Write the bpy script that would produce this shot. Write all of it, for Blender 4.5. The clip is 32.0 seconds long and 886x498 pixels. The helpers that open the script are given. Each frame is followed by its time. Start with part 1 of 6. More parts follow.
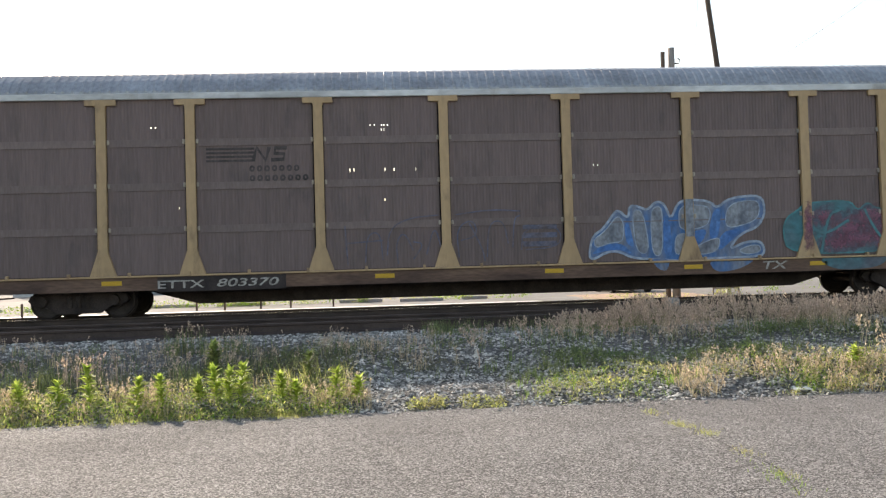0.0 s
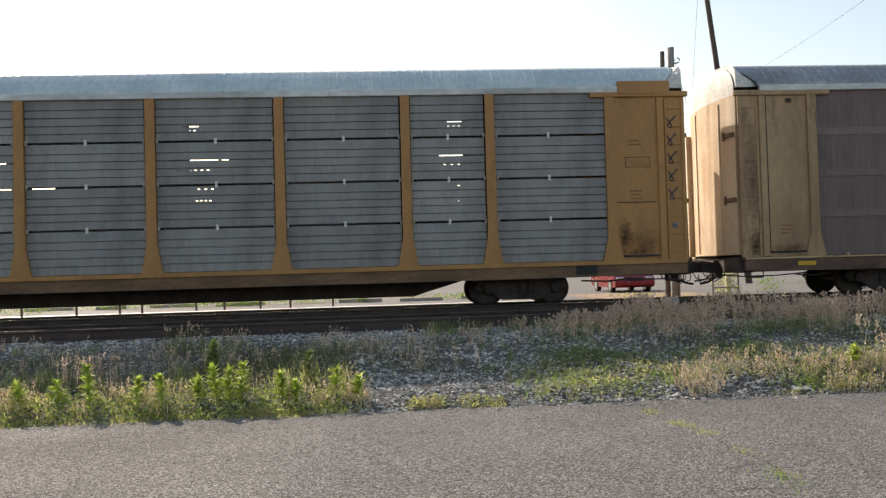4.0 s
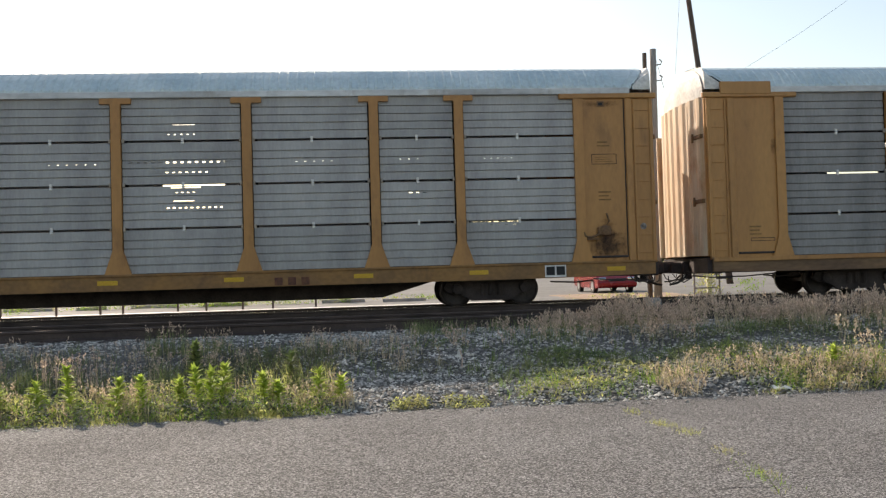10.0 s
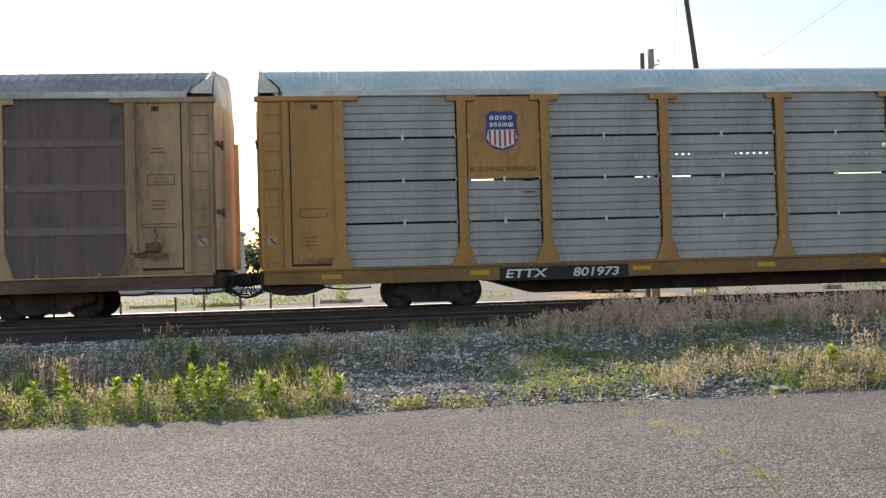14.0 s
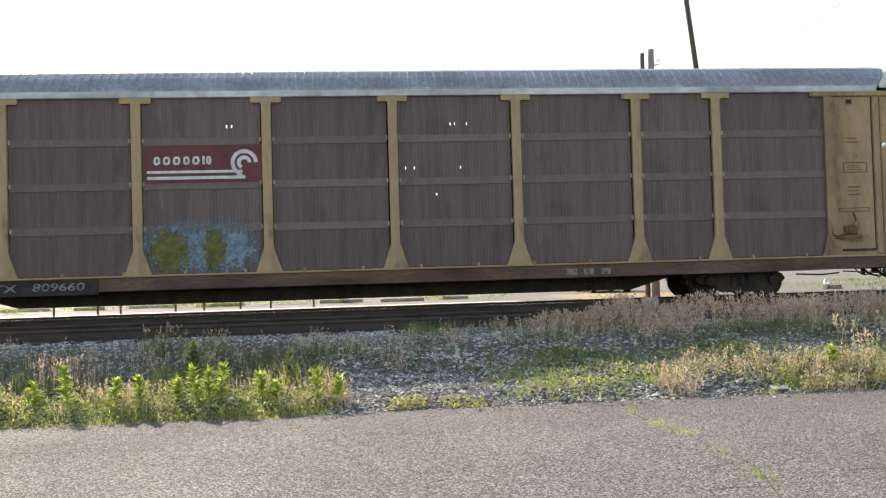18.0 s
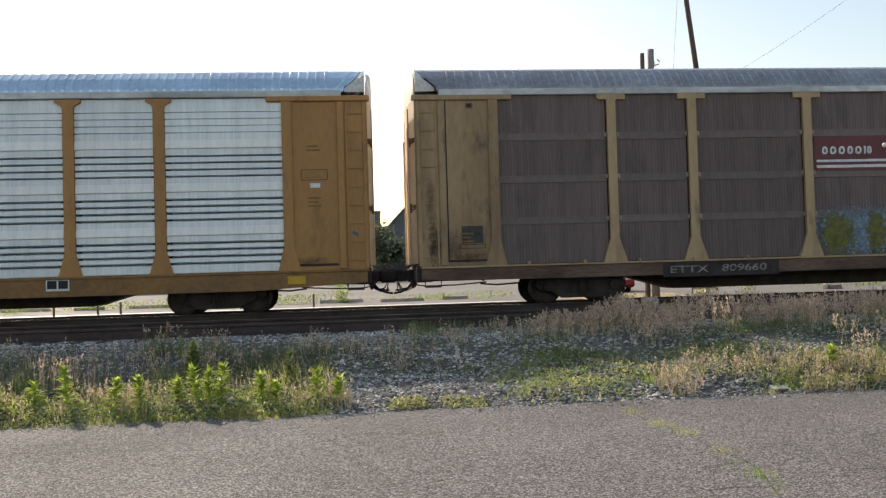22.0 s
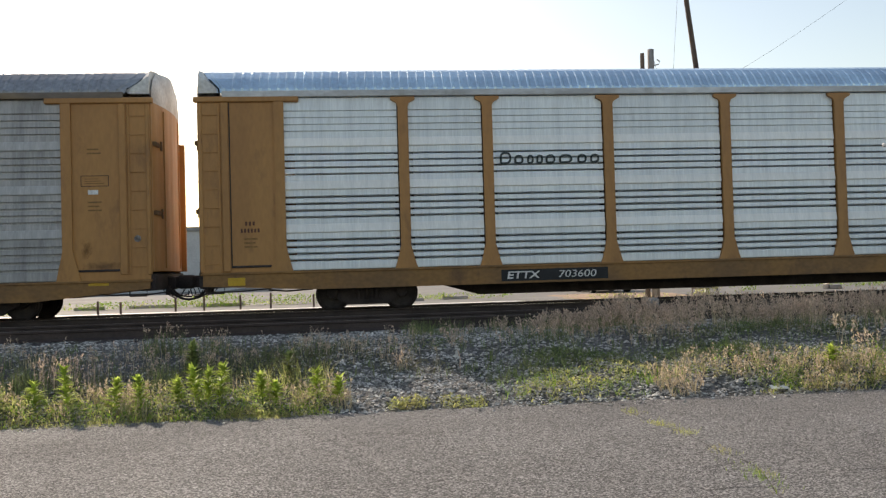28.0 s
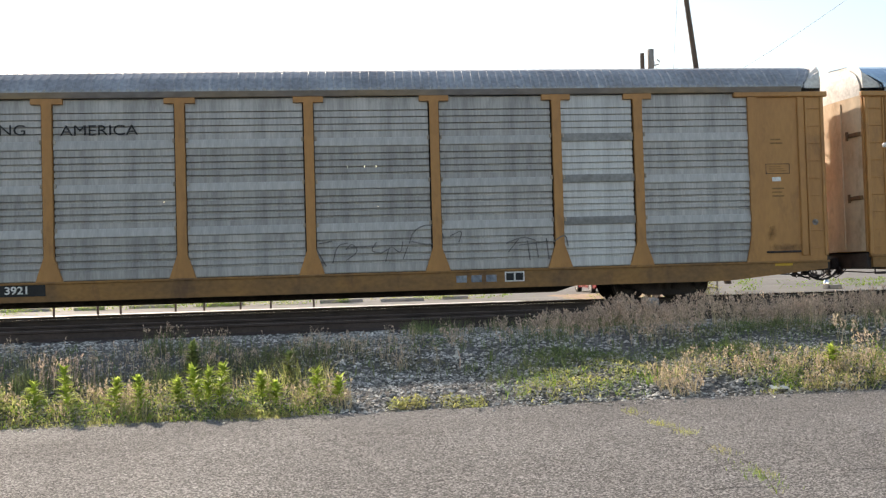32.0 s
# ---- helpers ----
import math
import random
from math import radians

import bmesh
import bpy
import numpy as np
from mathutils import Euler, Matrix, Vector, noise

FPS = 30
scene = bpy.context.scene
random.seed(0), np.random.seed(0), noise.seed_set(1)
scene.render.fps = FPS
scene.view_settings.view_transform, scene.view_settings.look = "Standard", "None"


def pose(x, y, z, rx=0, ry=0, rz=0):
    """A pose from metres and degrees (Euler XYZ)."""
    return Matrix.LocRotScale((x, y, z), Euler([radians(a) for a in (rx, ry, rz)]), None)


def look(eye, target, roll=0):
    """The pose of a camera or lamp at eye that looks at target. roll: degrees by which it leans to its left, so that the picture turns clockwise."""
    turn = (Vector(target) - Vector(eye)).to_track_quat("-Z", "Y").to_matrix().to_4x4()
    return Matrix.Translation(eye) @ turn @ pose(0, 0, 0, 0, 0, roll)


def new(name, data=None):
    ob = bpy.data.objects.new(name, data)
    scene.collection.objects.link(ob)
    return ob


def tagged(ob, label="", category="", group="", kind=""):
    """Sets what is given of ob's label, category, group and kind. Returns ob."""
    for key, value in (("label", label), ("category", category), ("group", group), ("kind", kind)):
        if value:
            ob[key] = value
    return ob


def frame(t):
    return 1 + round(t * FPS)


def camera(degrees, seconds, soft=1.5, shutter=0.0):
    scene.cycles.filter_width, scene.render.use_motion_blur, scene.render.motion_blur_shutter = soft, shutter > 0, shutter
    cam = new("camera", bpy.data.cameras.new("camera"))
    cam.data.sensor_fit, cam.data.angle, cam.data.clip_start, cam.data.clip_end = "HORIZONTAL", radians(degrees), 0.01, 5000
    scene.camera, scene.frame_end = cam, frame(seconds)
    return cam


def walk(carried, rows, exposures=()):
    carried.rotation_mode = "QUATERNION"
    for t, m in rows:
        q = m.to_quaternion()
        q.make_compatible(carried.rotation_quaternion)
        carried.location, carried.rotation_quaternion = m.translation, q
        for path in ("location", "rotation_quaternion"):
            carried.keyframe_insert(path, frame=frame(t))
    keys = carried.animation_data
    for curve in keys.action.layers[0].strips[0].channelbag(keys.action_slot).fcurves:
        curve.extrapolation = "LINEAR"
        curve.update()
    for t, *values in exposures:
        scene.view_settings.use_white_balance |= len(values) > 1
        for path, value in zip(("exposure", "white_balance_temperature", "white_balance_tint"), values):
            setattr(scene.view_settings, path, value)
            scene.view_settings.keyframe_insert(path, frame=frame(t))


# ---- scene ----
# Plan: x runs along the railway, y away from the camera, z = 0 at the top of the near track's rails. Near track at y = -5.4, train track at y = 0.
HEADING, TILT, LEAN = 5.487, 1.347, 1.648
EYE = Vector((0.0, -20.86, 0.85))


def aim(turn, nod):
    h, p = radians(HEADING + turn), radians(TILT + nod)
    way = Vector((math.sin(h) * math.cos(p), math.cos(h) * math.cos(p), math.sin(p)))
    return look(EYE, EYE + way * 10, -LEAN)


cam = camera(55.504, 32.0, soft=1.3)
TURNS = [(0, -1.31, .03), (3.5, -1.31, .03), (5.5, -1.06, -.17), (6, -.96, -.01), (6.5, -.81, -.01), (7, -.66, -.01), (7.5, -.53, -.01),
         (8, -.41, -.01), (8.5, -.32, -.01), (9, -.24, 0), (9.5, -.18, 0), (10, -.14, 0), (10.5, -.11, 0), (11, -.08, 0),
         (12, -.05, 0), (13, -.03, 0), (14, 0, 0), (32, 0, 0)]
STOPS = [(0, .95), (1, .95), (2, .56), (3, .40), (3.5, .40), (5.5, .80), (6, .86), (7, .83), (8, .43), (9, .37), (10, .53), (11, .75), (12, .76), (13, .77), (14, .65), (15.5, .68),
         (17, .88), (18, 1.02), (19, .93), (20, 1.02), (21, .82), (22, .43), (23, .38), (24, .42), (25, .44), (27, .38), (28, .37), (29, .35), (30, .35), (31, .58), (32, .75)]
walk(cam, [(t, aim(a, b)) for t, a, b in TURNS], exposures=[(t, e, 7650, 15) for t, e in STOPS])

# ---- light ----
SUN = Vector((-.53, 1.0, .62)).normalized()
world = bpy.data.worlds.new("sky")
scene.world = world
world.use_nodes = True
sky = world.node_tree.nodes.new("ShaderNodeTexSky")
sky.sky_type, sky.sun_disc = "NISHITA", False
sky.sun_elevation, sky.sun_rotation = math.asin(SUN.z), math.atan2(SUN.x, SUN.y)
sky.altitude, sky.air_density, sky.dust_density, sky.ozone_density = 100, 1.3, 1.5, 1.6
world.node_tree.links.new(sky.outputs[0], world.node_tree.nodes["Background"].inputs[0])
world.node_tree.nodes["Background"].inputs[1].default_value = 0.15
lamp = bpy.data.lights.new("sun", "SUN")
lamp.energy, lamp.angle, lamp.color = 4.15, radians(.6), (1, .94, .86)
sun = new("sun", lamp)
sun.matrix_world = look(SUN * 100, (0, 0, 0))

# ---- materials ----
MATS = {}


def mat(name, rgb, rough=.7, metal=0.0, vary=.25, scale=3.0, fine=40.0, bump=.15, tint=None, stretch=(1, 1, 1), each=.0, spec=.5, island=False, leaf=0.0, rust=None):
    """Procedural surface: two scales of noise on the colour, roughness variation, fine relief, and a shift from piece to piece."""
    if name in MATS:
        return MATS[name]
    m = bpy.data.materials.new(name)
    m.use_nodes = True
    nt = m.node_tree
    n, l = nt.nodes, nt.links
    b = n["Principled BSDF"]
    co = n.new("ShaderNodeTexCoord")
    mp = n.new("ShaderNodeMapping")
    mp.inputs["Scale"].default_value = stretch
    l.new(co.outputs["Object"], mp.inputs[0])
    big, small = n.new("ShaderNodeTexNoise"), n.new("ShaderNodeTexNoise")
    for node, s, d in ((big, scale, 5), (small, fine, 4)):
        node.inputs["Scale"].default_value, node.inputs["Detail"].default_value = s, d
        l.new(mp.outputs[0], node.inputs["Vector"])
    mixc = n.new("ShaderNodeMix")
    mixc.data_type = "RGBA"
    t = tint or [c * (1 - vary * 1.6) for c in rgb]
    mixc.inputs[6].default_value = (*rgb, 1)
    mixc.inputs[7].default_value = (*t, 1)
    ramp = n.new("ShaderNodeMapRange")
    ramp.inputs[1].default_value, ramp.inputs[2].default_value = .38, .68
    l.new(big.outputs[0], ramp.inputs[0])
    l.new(ramp.outputs[0], mixc.inputs[0])
    hsv = n.new("ShaderNodeHueSaturation")
    val = n.new("ShaderNodeMapRange")
    val.inputs[3].default_value, val.inputs[4].default_value = 1 - vary, 1 + vary
    val.inputs[1].default_value, val.inputs[2].default_value = .3, .7
    l.new(small.outputs[0], val.inputs[0])
    l.new(mixc.outputs[2], hsv.inputs["Color"])
    if rust:
        colour, amount, size = rust
        spots, edge, over = n.new("ShaderNodeTexNoise"), n.new("ShaderNodeMapRange"), n.new("ShaderNodeMix")
        spots.inputs["Scale"].default_value, spots.inputs["Detail"].default_value, spots.inputs["Roughness"].default_value = size, 6, .65
        place = n.new("ShaderNodeVectorMath")
        place.operation = "ADD"
        where = n.new("ShaderNodeObjectInfo")
        l.new(co.outputs["Object"], place.inputs[0])
        l.new(where.outputs["Random"], place.inputs[1])
        squeeze = n.new("ShaderNodeMapping")
        squeeze.inputs["Scale"].default_value = (1.3, 1.3, .55)
        l.new(place.outputs[0], squeeze.inputs[0])
        l.new(squeeze.outputs[0], spots.inputs["Vector"])
        edge.inputs[1].default_value, edge.inputs[2].default_value, edge.inputs[4].default_value = .56, .70, amount
        l.new(spots.outputs[0], edge.inputs[0])
        over.data_type = "RGBA"
        over.inputs[7].default_value = (*colour, 1)
        l.new(edge.outputs[0], over.inputs[0])
        l.new(mixc.outputs[2], over.inputs[6])
        l.new(over.outputs[2], hsv.inputs["Color"])
    if each:
        info = n.new("ShaderNodeNewGeometry" if island else "ShaderNodeObjectInfo")
        er = n.new("ShaderNodeMapRange")
        er.inputs[3].default_value, er.inputs[4].default_value = 1 - each, 1 + each
        l.new(info.outputs["Random Per Island" if island else "Random"], er.inputs[0])
        mul = n.new("ShaderNodeMath")
        mul.operation = "MULTIPLY"
        l.new(val.outputs[0], mul.inputs[0])
        l.new(er.outputs[0], mul.inputs[1])
        l.new(mul.outputs[0], hsv.inputs["Value"])
    else:
        l.new(val.outputs[0], hsv.inputs["Value"])
    l.new(hsv.outputs[0], b.inputs["Base Color"])
    rr = n.new("ShaderNodeMapRange")
    rr.inputs[3].default_value, rr.inputs[4].default_value = max(.05, rough - .12), min(1, rough + .12)
    l.new(big.outputs[0], rr.inputs[0])
    l.new(rr.outputs[0], b.inputs["Roughness"])
    b.inputs["Metallic"].default_value = metal
    b.inputs["Specular IOR Level"].default_value = spec
    if bump:
        bp = n.new("ShaderNodeBump")
        bp.inputs["Strength"].default_value, bp.inputs["Distance"].default_value = bump, .02
        l.new(small.outputs[0], bp.inputs["Height"])
        l.new(bp.outputs[0], b.inputs["Normal"])
    if leaf:
        tr, mx = n.new("ShaderNodeBsdfTranslucent"), n.new("ShaderNodeMixShader")
        mx.inputs[0].default_value = leaf
        l.new(hsv.outputs[0], tr.inputs[0])
        l.new(b.outputs[0], mx.inputs[1])
        l.new(tr.outputs[0], mx.inputs[2])
        l.new(mx.outputs[0], n["Material Output"].inputs[0])
    MATS[name] = m
    return m


YELLOW = mat("yellow car paint", (.46, .222, .068), .55, vary=.07, scale=.9, fine=14, bump=.04, tint=(.37, .175, .06), stretch=(1, 1, .35), each=.06, rust=((.17, .075, .035), .45, 1.6))
CREAM = mat("faded cream car paint", (.48, .325, .18), .65, vary=.08, scale=.9, fine=14, bump=.04, tint=(.40, .265, .145), stretch=(1, 1, .3), each=.06, rust=((.13, .08, .055), .6, 1.5))
ENDCREAM = mat("grimy cream end paint", (.42, .275, .15), .7, vary=.12, scale=1.1, fine=10, bump=.05, tint=(.25, .155, .085), stretch=(1, 1, .3), each=.1, rust=((.10, .062, .045), .7, 1.5))
DOORCREAM = mat("chalky tan door paint", (.66, .53, .38), .65, vary=.08, scale=.9, fine=10, bump=.03, tint=(.56, .40, .25), stretch=(1, 1, .7), rust=((.30, .17, .09), .5, 1.2))
DOORWHITE = mat("rust-streaked white door paint", (.68, .58, .46), .65, vary=.1, scale=1.0, fine=10, bump=.03, tint=(.56, .40, .25), stretch=(2, 2, .3), rust=((.42, .20, .08), .7, 1.1))
SILL = mat("grimy yellow sill paint", (.30, .145, .040), .6, vary=.15, scale=.9, fine=9, bump=.08, tint=(.20, .105, .042), stretch=(1, 1, 1.5), rust=((.10, .05, .03), .6, 1.3))
BROWN_SILL = mat("rust-brown sill paint", (.205, .115, .055), .7, vary=.2, scale=1.0, fine=9, bump=.08, tint=(.115, .066, .040), stretch=(.6, 1, 1.8))
RUSTY = mat("rust stained cream paint", (.165, .098, .068), .8, vary=.25, scale=1.2, fine=10, bump=.12, tint=(.078, .045, .036), stretch=(.5, 1, 2.2))
ZINC_DARK = mat("dull galvanised steel", (.288, .280, .278), .6, .12, vary=.12, scale=2.2, fine=18, bump=.05, tint=(.213, .206, .206), stretch=(1, 1, .3), each=.12, rust=((.17, .17, .18), .5, 1.8))
ZINC = mat("weathered galvanised steel", (.385, .378, .372), .58, .12, vary=.10, scale=2.2, fine=18, bump=.05, tint=(.305, .298, .297), stretch=(1, 1, .3), each=.10, rust=((.26, .26, .27), .5, 1.8))
SILVER = mat("bright galvanised steel", (.82, .86, .87), .5, .15, vary=.10, scale=2.0, fine=16, bump=.04, tint=(.70, .745, .765), stretch=(3, 1, .2), each=.05, rust=((.50, .52, .53), .35, 2.5))
# Paler and warmer than the sheets on either side of it.
SILVER_BELT = mat("paler galvanised belt", (.96, .95, .91), .55, .05, vary=.06, scale=2.0, fine=16, bump=.03, tint=(.84, .84, .81), stretch=(3, 1, .4), each=.06)
DULL_CLEAN = mat("cleaner galvanised steel", (.58, .585, .585), .6, .1, vary=.12, scale=2.0, fine=12, bump=.04, tint=(.46, .46, .465), stretch=(3, 1, .25), each=.06)
DULL_BELT = mat("dusty galvanised belt", (.465, .46, .45), .65, .05, vary=.10, scale=2.0, fine=14, bump=.03, tint=(.38, .375, .37), stretch=(3, 1, .4), each=.10)
DULL = mat("dirty galvanised steel", (.44, .430, .420), .65, .1, vary=.15, scale=2.0, fine=12, bump=.05, tint=(.30, .294, .292), stretch=(2, 2, .25), each=.12, rust=((.24, .23, .23), .6, 2.6))
BROWN = mat("brown weathered steel", (.182, .131, .126), .75, vary=.12, scale=2.2, fine=11, bump=.08, tint=(.150, .112, .105), stretch=(3, 3, .22), each=.07, rust=((.09, .075, .072), .5, 1.4))
BROWN_DARK = mat("dark brown weathered steel", (.175, .125, .116), .75, vary=.13, scale=2.0, fine=11, bump=.08, tint=(.125, .093, .088), stretch=(3, 3, .2), each=.09, rust=((.07, .058, .056), .55, 1.2))
BAND = mat("pale dusty steel band", (.198, .149, .140), .75, vary=.12, scale=1.1, fine=12, bump=.03, tint=(.170, .128, .120), stretch=(2, 2, .6), each=.10)
ROOF = mat("galvanised roof sheet", (.58, .66, .66), .55, .18, vary=.10, scale=.8, fine=10, bump=.03, tint=(.42, .53, .56))
# The sky's blue reflection on this roof is put into the base colour.
ROOF_BLUE = mat("galvanised roof sheet with sky tint", (.56, .74, .86), .34, .55, vary=.10, scale=.8, fine=10, bump=.03, tint=(.42, .56, .68))
EAVE = mat("pale weathered eave rail", (.64, .65, .65), .6, .1, vary=.15, scale=.8, fine=9, bump=.03, tint=(.40, .40, .40), stretch=(.4, 1, 1), rust=((.26, .22, .18), .5, 1.5))
ROOF_DARK = mat("stained roof sheet", (.36, .375, .39), .5, .45, vary=.2, scale=.8, fine=10, bump=.03, tint=(.25, .255, .265))
EAVE_DARK = mat("dark grimy eave rail", (.15, .13, .12), .7, .0, vary=.2, scale=.8, fine=9, bump=.03, tint=(.24, .17, .10), stretch=(.4, 1, 1))
CLAMP = mat("dull zinc bracket", (.42, .38, .33), .6, .1, vary=.2, scale=6, fine=30, bump=.03, tint=(.30, .24, .19), each=.2)
STEEL = mat("black dirty underframe steel", (.046, .033, .032), .8, .0, vary=.3, scale=3, fine=30, bump=.15)
WHEEL = mat("worn wheel steel", (.045, .034, .033), .6, .3, vary=.3, scale=4, fine=30, bump=.1)
DARK_IRON = mat("rust-dark iron", (.13, .07, .04), .8, vary=.3, scale=6, fine=30, bump=.1, tint=(.22, .12, .05))
RUBBER = mat("black rubber hose", (.015, .015, .016), .6, vary=.2)
WHITE = mat("white stencil paint", (.75, .75, .73), .7, vary=.18, scale=4, fine=30, bump=.02, tint=(.6, .59, .57))
BLACK = mat("black stencil paint", (.018, .018, .02), .7, vary=.2, bump=.02)
SAFETY = mat("yellow reflective patch", (.62, .36, .02), .5, vary=.12, bump=.02)
WHITEPAINT = mat("chalky white end paint", (.72, .71, .68), .6, vary=.15, scale=2, fine=14, bump=.04, tint=(.52, .49, .45))
RAILSTEEL = mat("rusty rail steel", (.068, .046, .040), .7, .1, vary=.25, scale=2, fine=40, bump=.1)
RAILTOP = mat("polished rail head", (.62, .61, .59), .14, 1.0, vary=.15, scale=3, fine=40, bump=.02)
TIE = mat("creosoted timber", (.040, .030, .027), .9, vary=.35, scale=3, fine=30, bump=.3, stretch=(3, .4, 1), each=.2)
BALLAST = mat("grey crushed stone ground", (.095, .092, .086), .95, vary=.35, scale=1.1, fine=26, bump=.6, tint=(.075, .07, .06))
STONE = mat("crushed ballast stone", (.47, .448, .408), .85, vary=.2, scale=5, fine=50, bump=.2, tint=(.22, .212, .195), each=.65, island=True, spec=.3)
ASPHALT = mat("aged grey asphalt", (.193, .189, .182), .88, vary=.16, scale=.7, fine=45, bump=.5, tint=(.157, .152, .146), spec=.4)


def aggregate(m, size, contrast, deep, bright=None):
    """Adds the stones of worn asphalt: small cells of differing grey, with relief."""
    n, l = m.node_tree.nodes, m.node_tree.links
    b = n["Principled BSDF"]
    co, cells = n.new("ShaderNodeTexCoord"), n.new("ShaderNodeTexVoronoi")
    cells.inputs["Scale"].default_value = size
    wobble, shift = n.new("ShaderNodeTexNoise"), n.new("ShaderNodeVectorMath")
    wobble.inputs["Scale"].default_value, wobble.inputs["Detail"].default_value = size * .8, 2
    shift.operation = "MULTIPLY_ADD"
    shift.inputs[1].default_value = (.9 / size,) * 3
    l.new(co.outputs["Object"], wobble.inputs["Vector"])
    l.new(wobble.outputs["Color"], shift.inputs[0])
    l.new(co.outputs["Object"], shift.inputs[2])
    l.new(shift.outputs[0], cells.inputs["Vector"])
    sep, ramp, mul = n.new("ShaderNodeSeparateColor"), n.new("ShaderNodeMapRange"), n.new("ShaderNodeMix")
    l.new(cells.outputs["Color"], sep.inputs[0])
    ramp.inputs[3].default_value, ramp.inputs[4].default_value = 1 - contrast, bright or 1 + contrast
    chips = n.new("ShaderNodeMath")
    chips.operation = "POWER"
    chips.inputs[1].default_value = 2.0 if bright else 1.0
    l.new(sep.outputs[0], chips.inputs[0])
    l.new(chips.outputs[0], ramp.inputs[0])
    mul.data_type, mul.blend_type = "RGBA", "MULTIPLY"
    mul.inputs[0].default_value = 1
    l.new(b.inputs["Base Color"].links[0].from_socket, mul.inputs[6])
    l.new(ramp.outputs[0], mul.inputs[7])
    l.new(mul.outputs[2], b.inputs["Base Color"])
    bp = n.new("ShaderNodeBump")
    bp.inputs["Strength"].default_value, bp.inputs["Distance"].default_value = deep, .012
    bp.invert = True
    l.new(cells.outputs["Distance"], bp.inputs["Height"])
    l.new(bp.outputs[0], b.inputs["Normal"])


aggregate(ASPHALT, 95, .70, 1.0, 2.3)
aggregate(BALLAST, 34, .5, .9)


def stain_mat(name, rgb, strength=.8, soft=.50):
    """A blotch that fades out unevenly towards the edges of its sheet."""
    m = mat(name, rgb, .85, vary=.3, scale=6, fine=30, bump=.03)
    n, l = m.node_tree.nodes, m.node_tree.links
    co, centre, size, spots = n.new("ShaderNodeTexCoord"), n.new("ShaderNodeMapping"), n.new("ShaderNodeVectorMath"), n.new("ShaderNodeTexNoise")
    centre.inputs["Location"].default_value, centre.inputs["Scale"].default_value = (-1, 0, -1), (2, 0, 2)
    l.new(co.outputs["Generated"], centre.inputs[0])
    size.operation = "LENGTH"
    l.new(centre.outputs[0], size.inputs[0])
    spots.inputs["Scale"].default_value, spots.inputs["Detail"].default_value = 9, 6
    l.new(co.outputs["Object"], spots.inputs["Vector"])
    mix, ramp, clear, blend = n.new("ShaderNodeMath"), n.new("ShaderNodeMapRange"), n.new("ShaderNodeBsdfTransparent"), n.new("ShaderNodeMixShader")
    mix.operation = "MULTIPLY_ADD"
    mix.inputs[1].default_value = -.55
    l.new(size.outputs["Value"], mix.inputs[0])
    l.new(spots.outputs[0], mix.inputs[2])
    ramp.inputs[1].default_value, ramp.inputs[2].default_value, ramp.inputs[4].default_value = -.05, soft, strength
    l.new(mix.outputs[0], ramp.inputs[0])
    l.new(ramp.outputs[0], blend.inputs[0])
    l.new(clear.outputs[0], blend.inputs[1])
    l.new(n["Principled BSDF"].outputs[0], blend.inputs[2])
    l.new(blend.outputs[0], n["Material Output"].inputs[0])
    return m


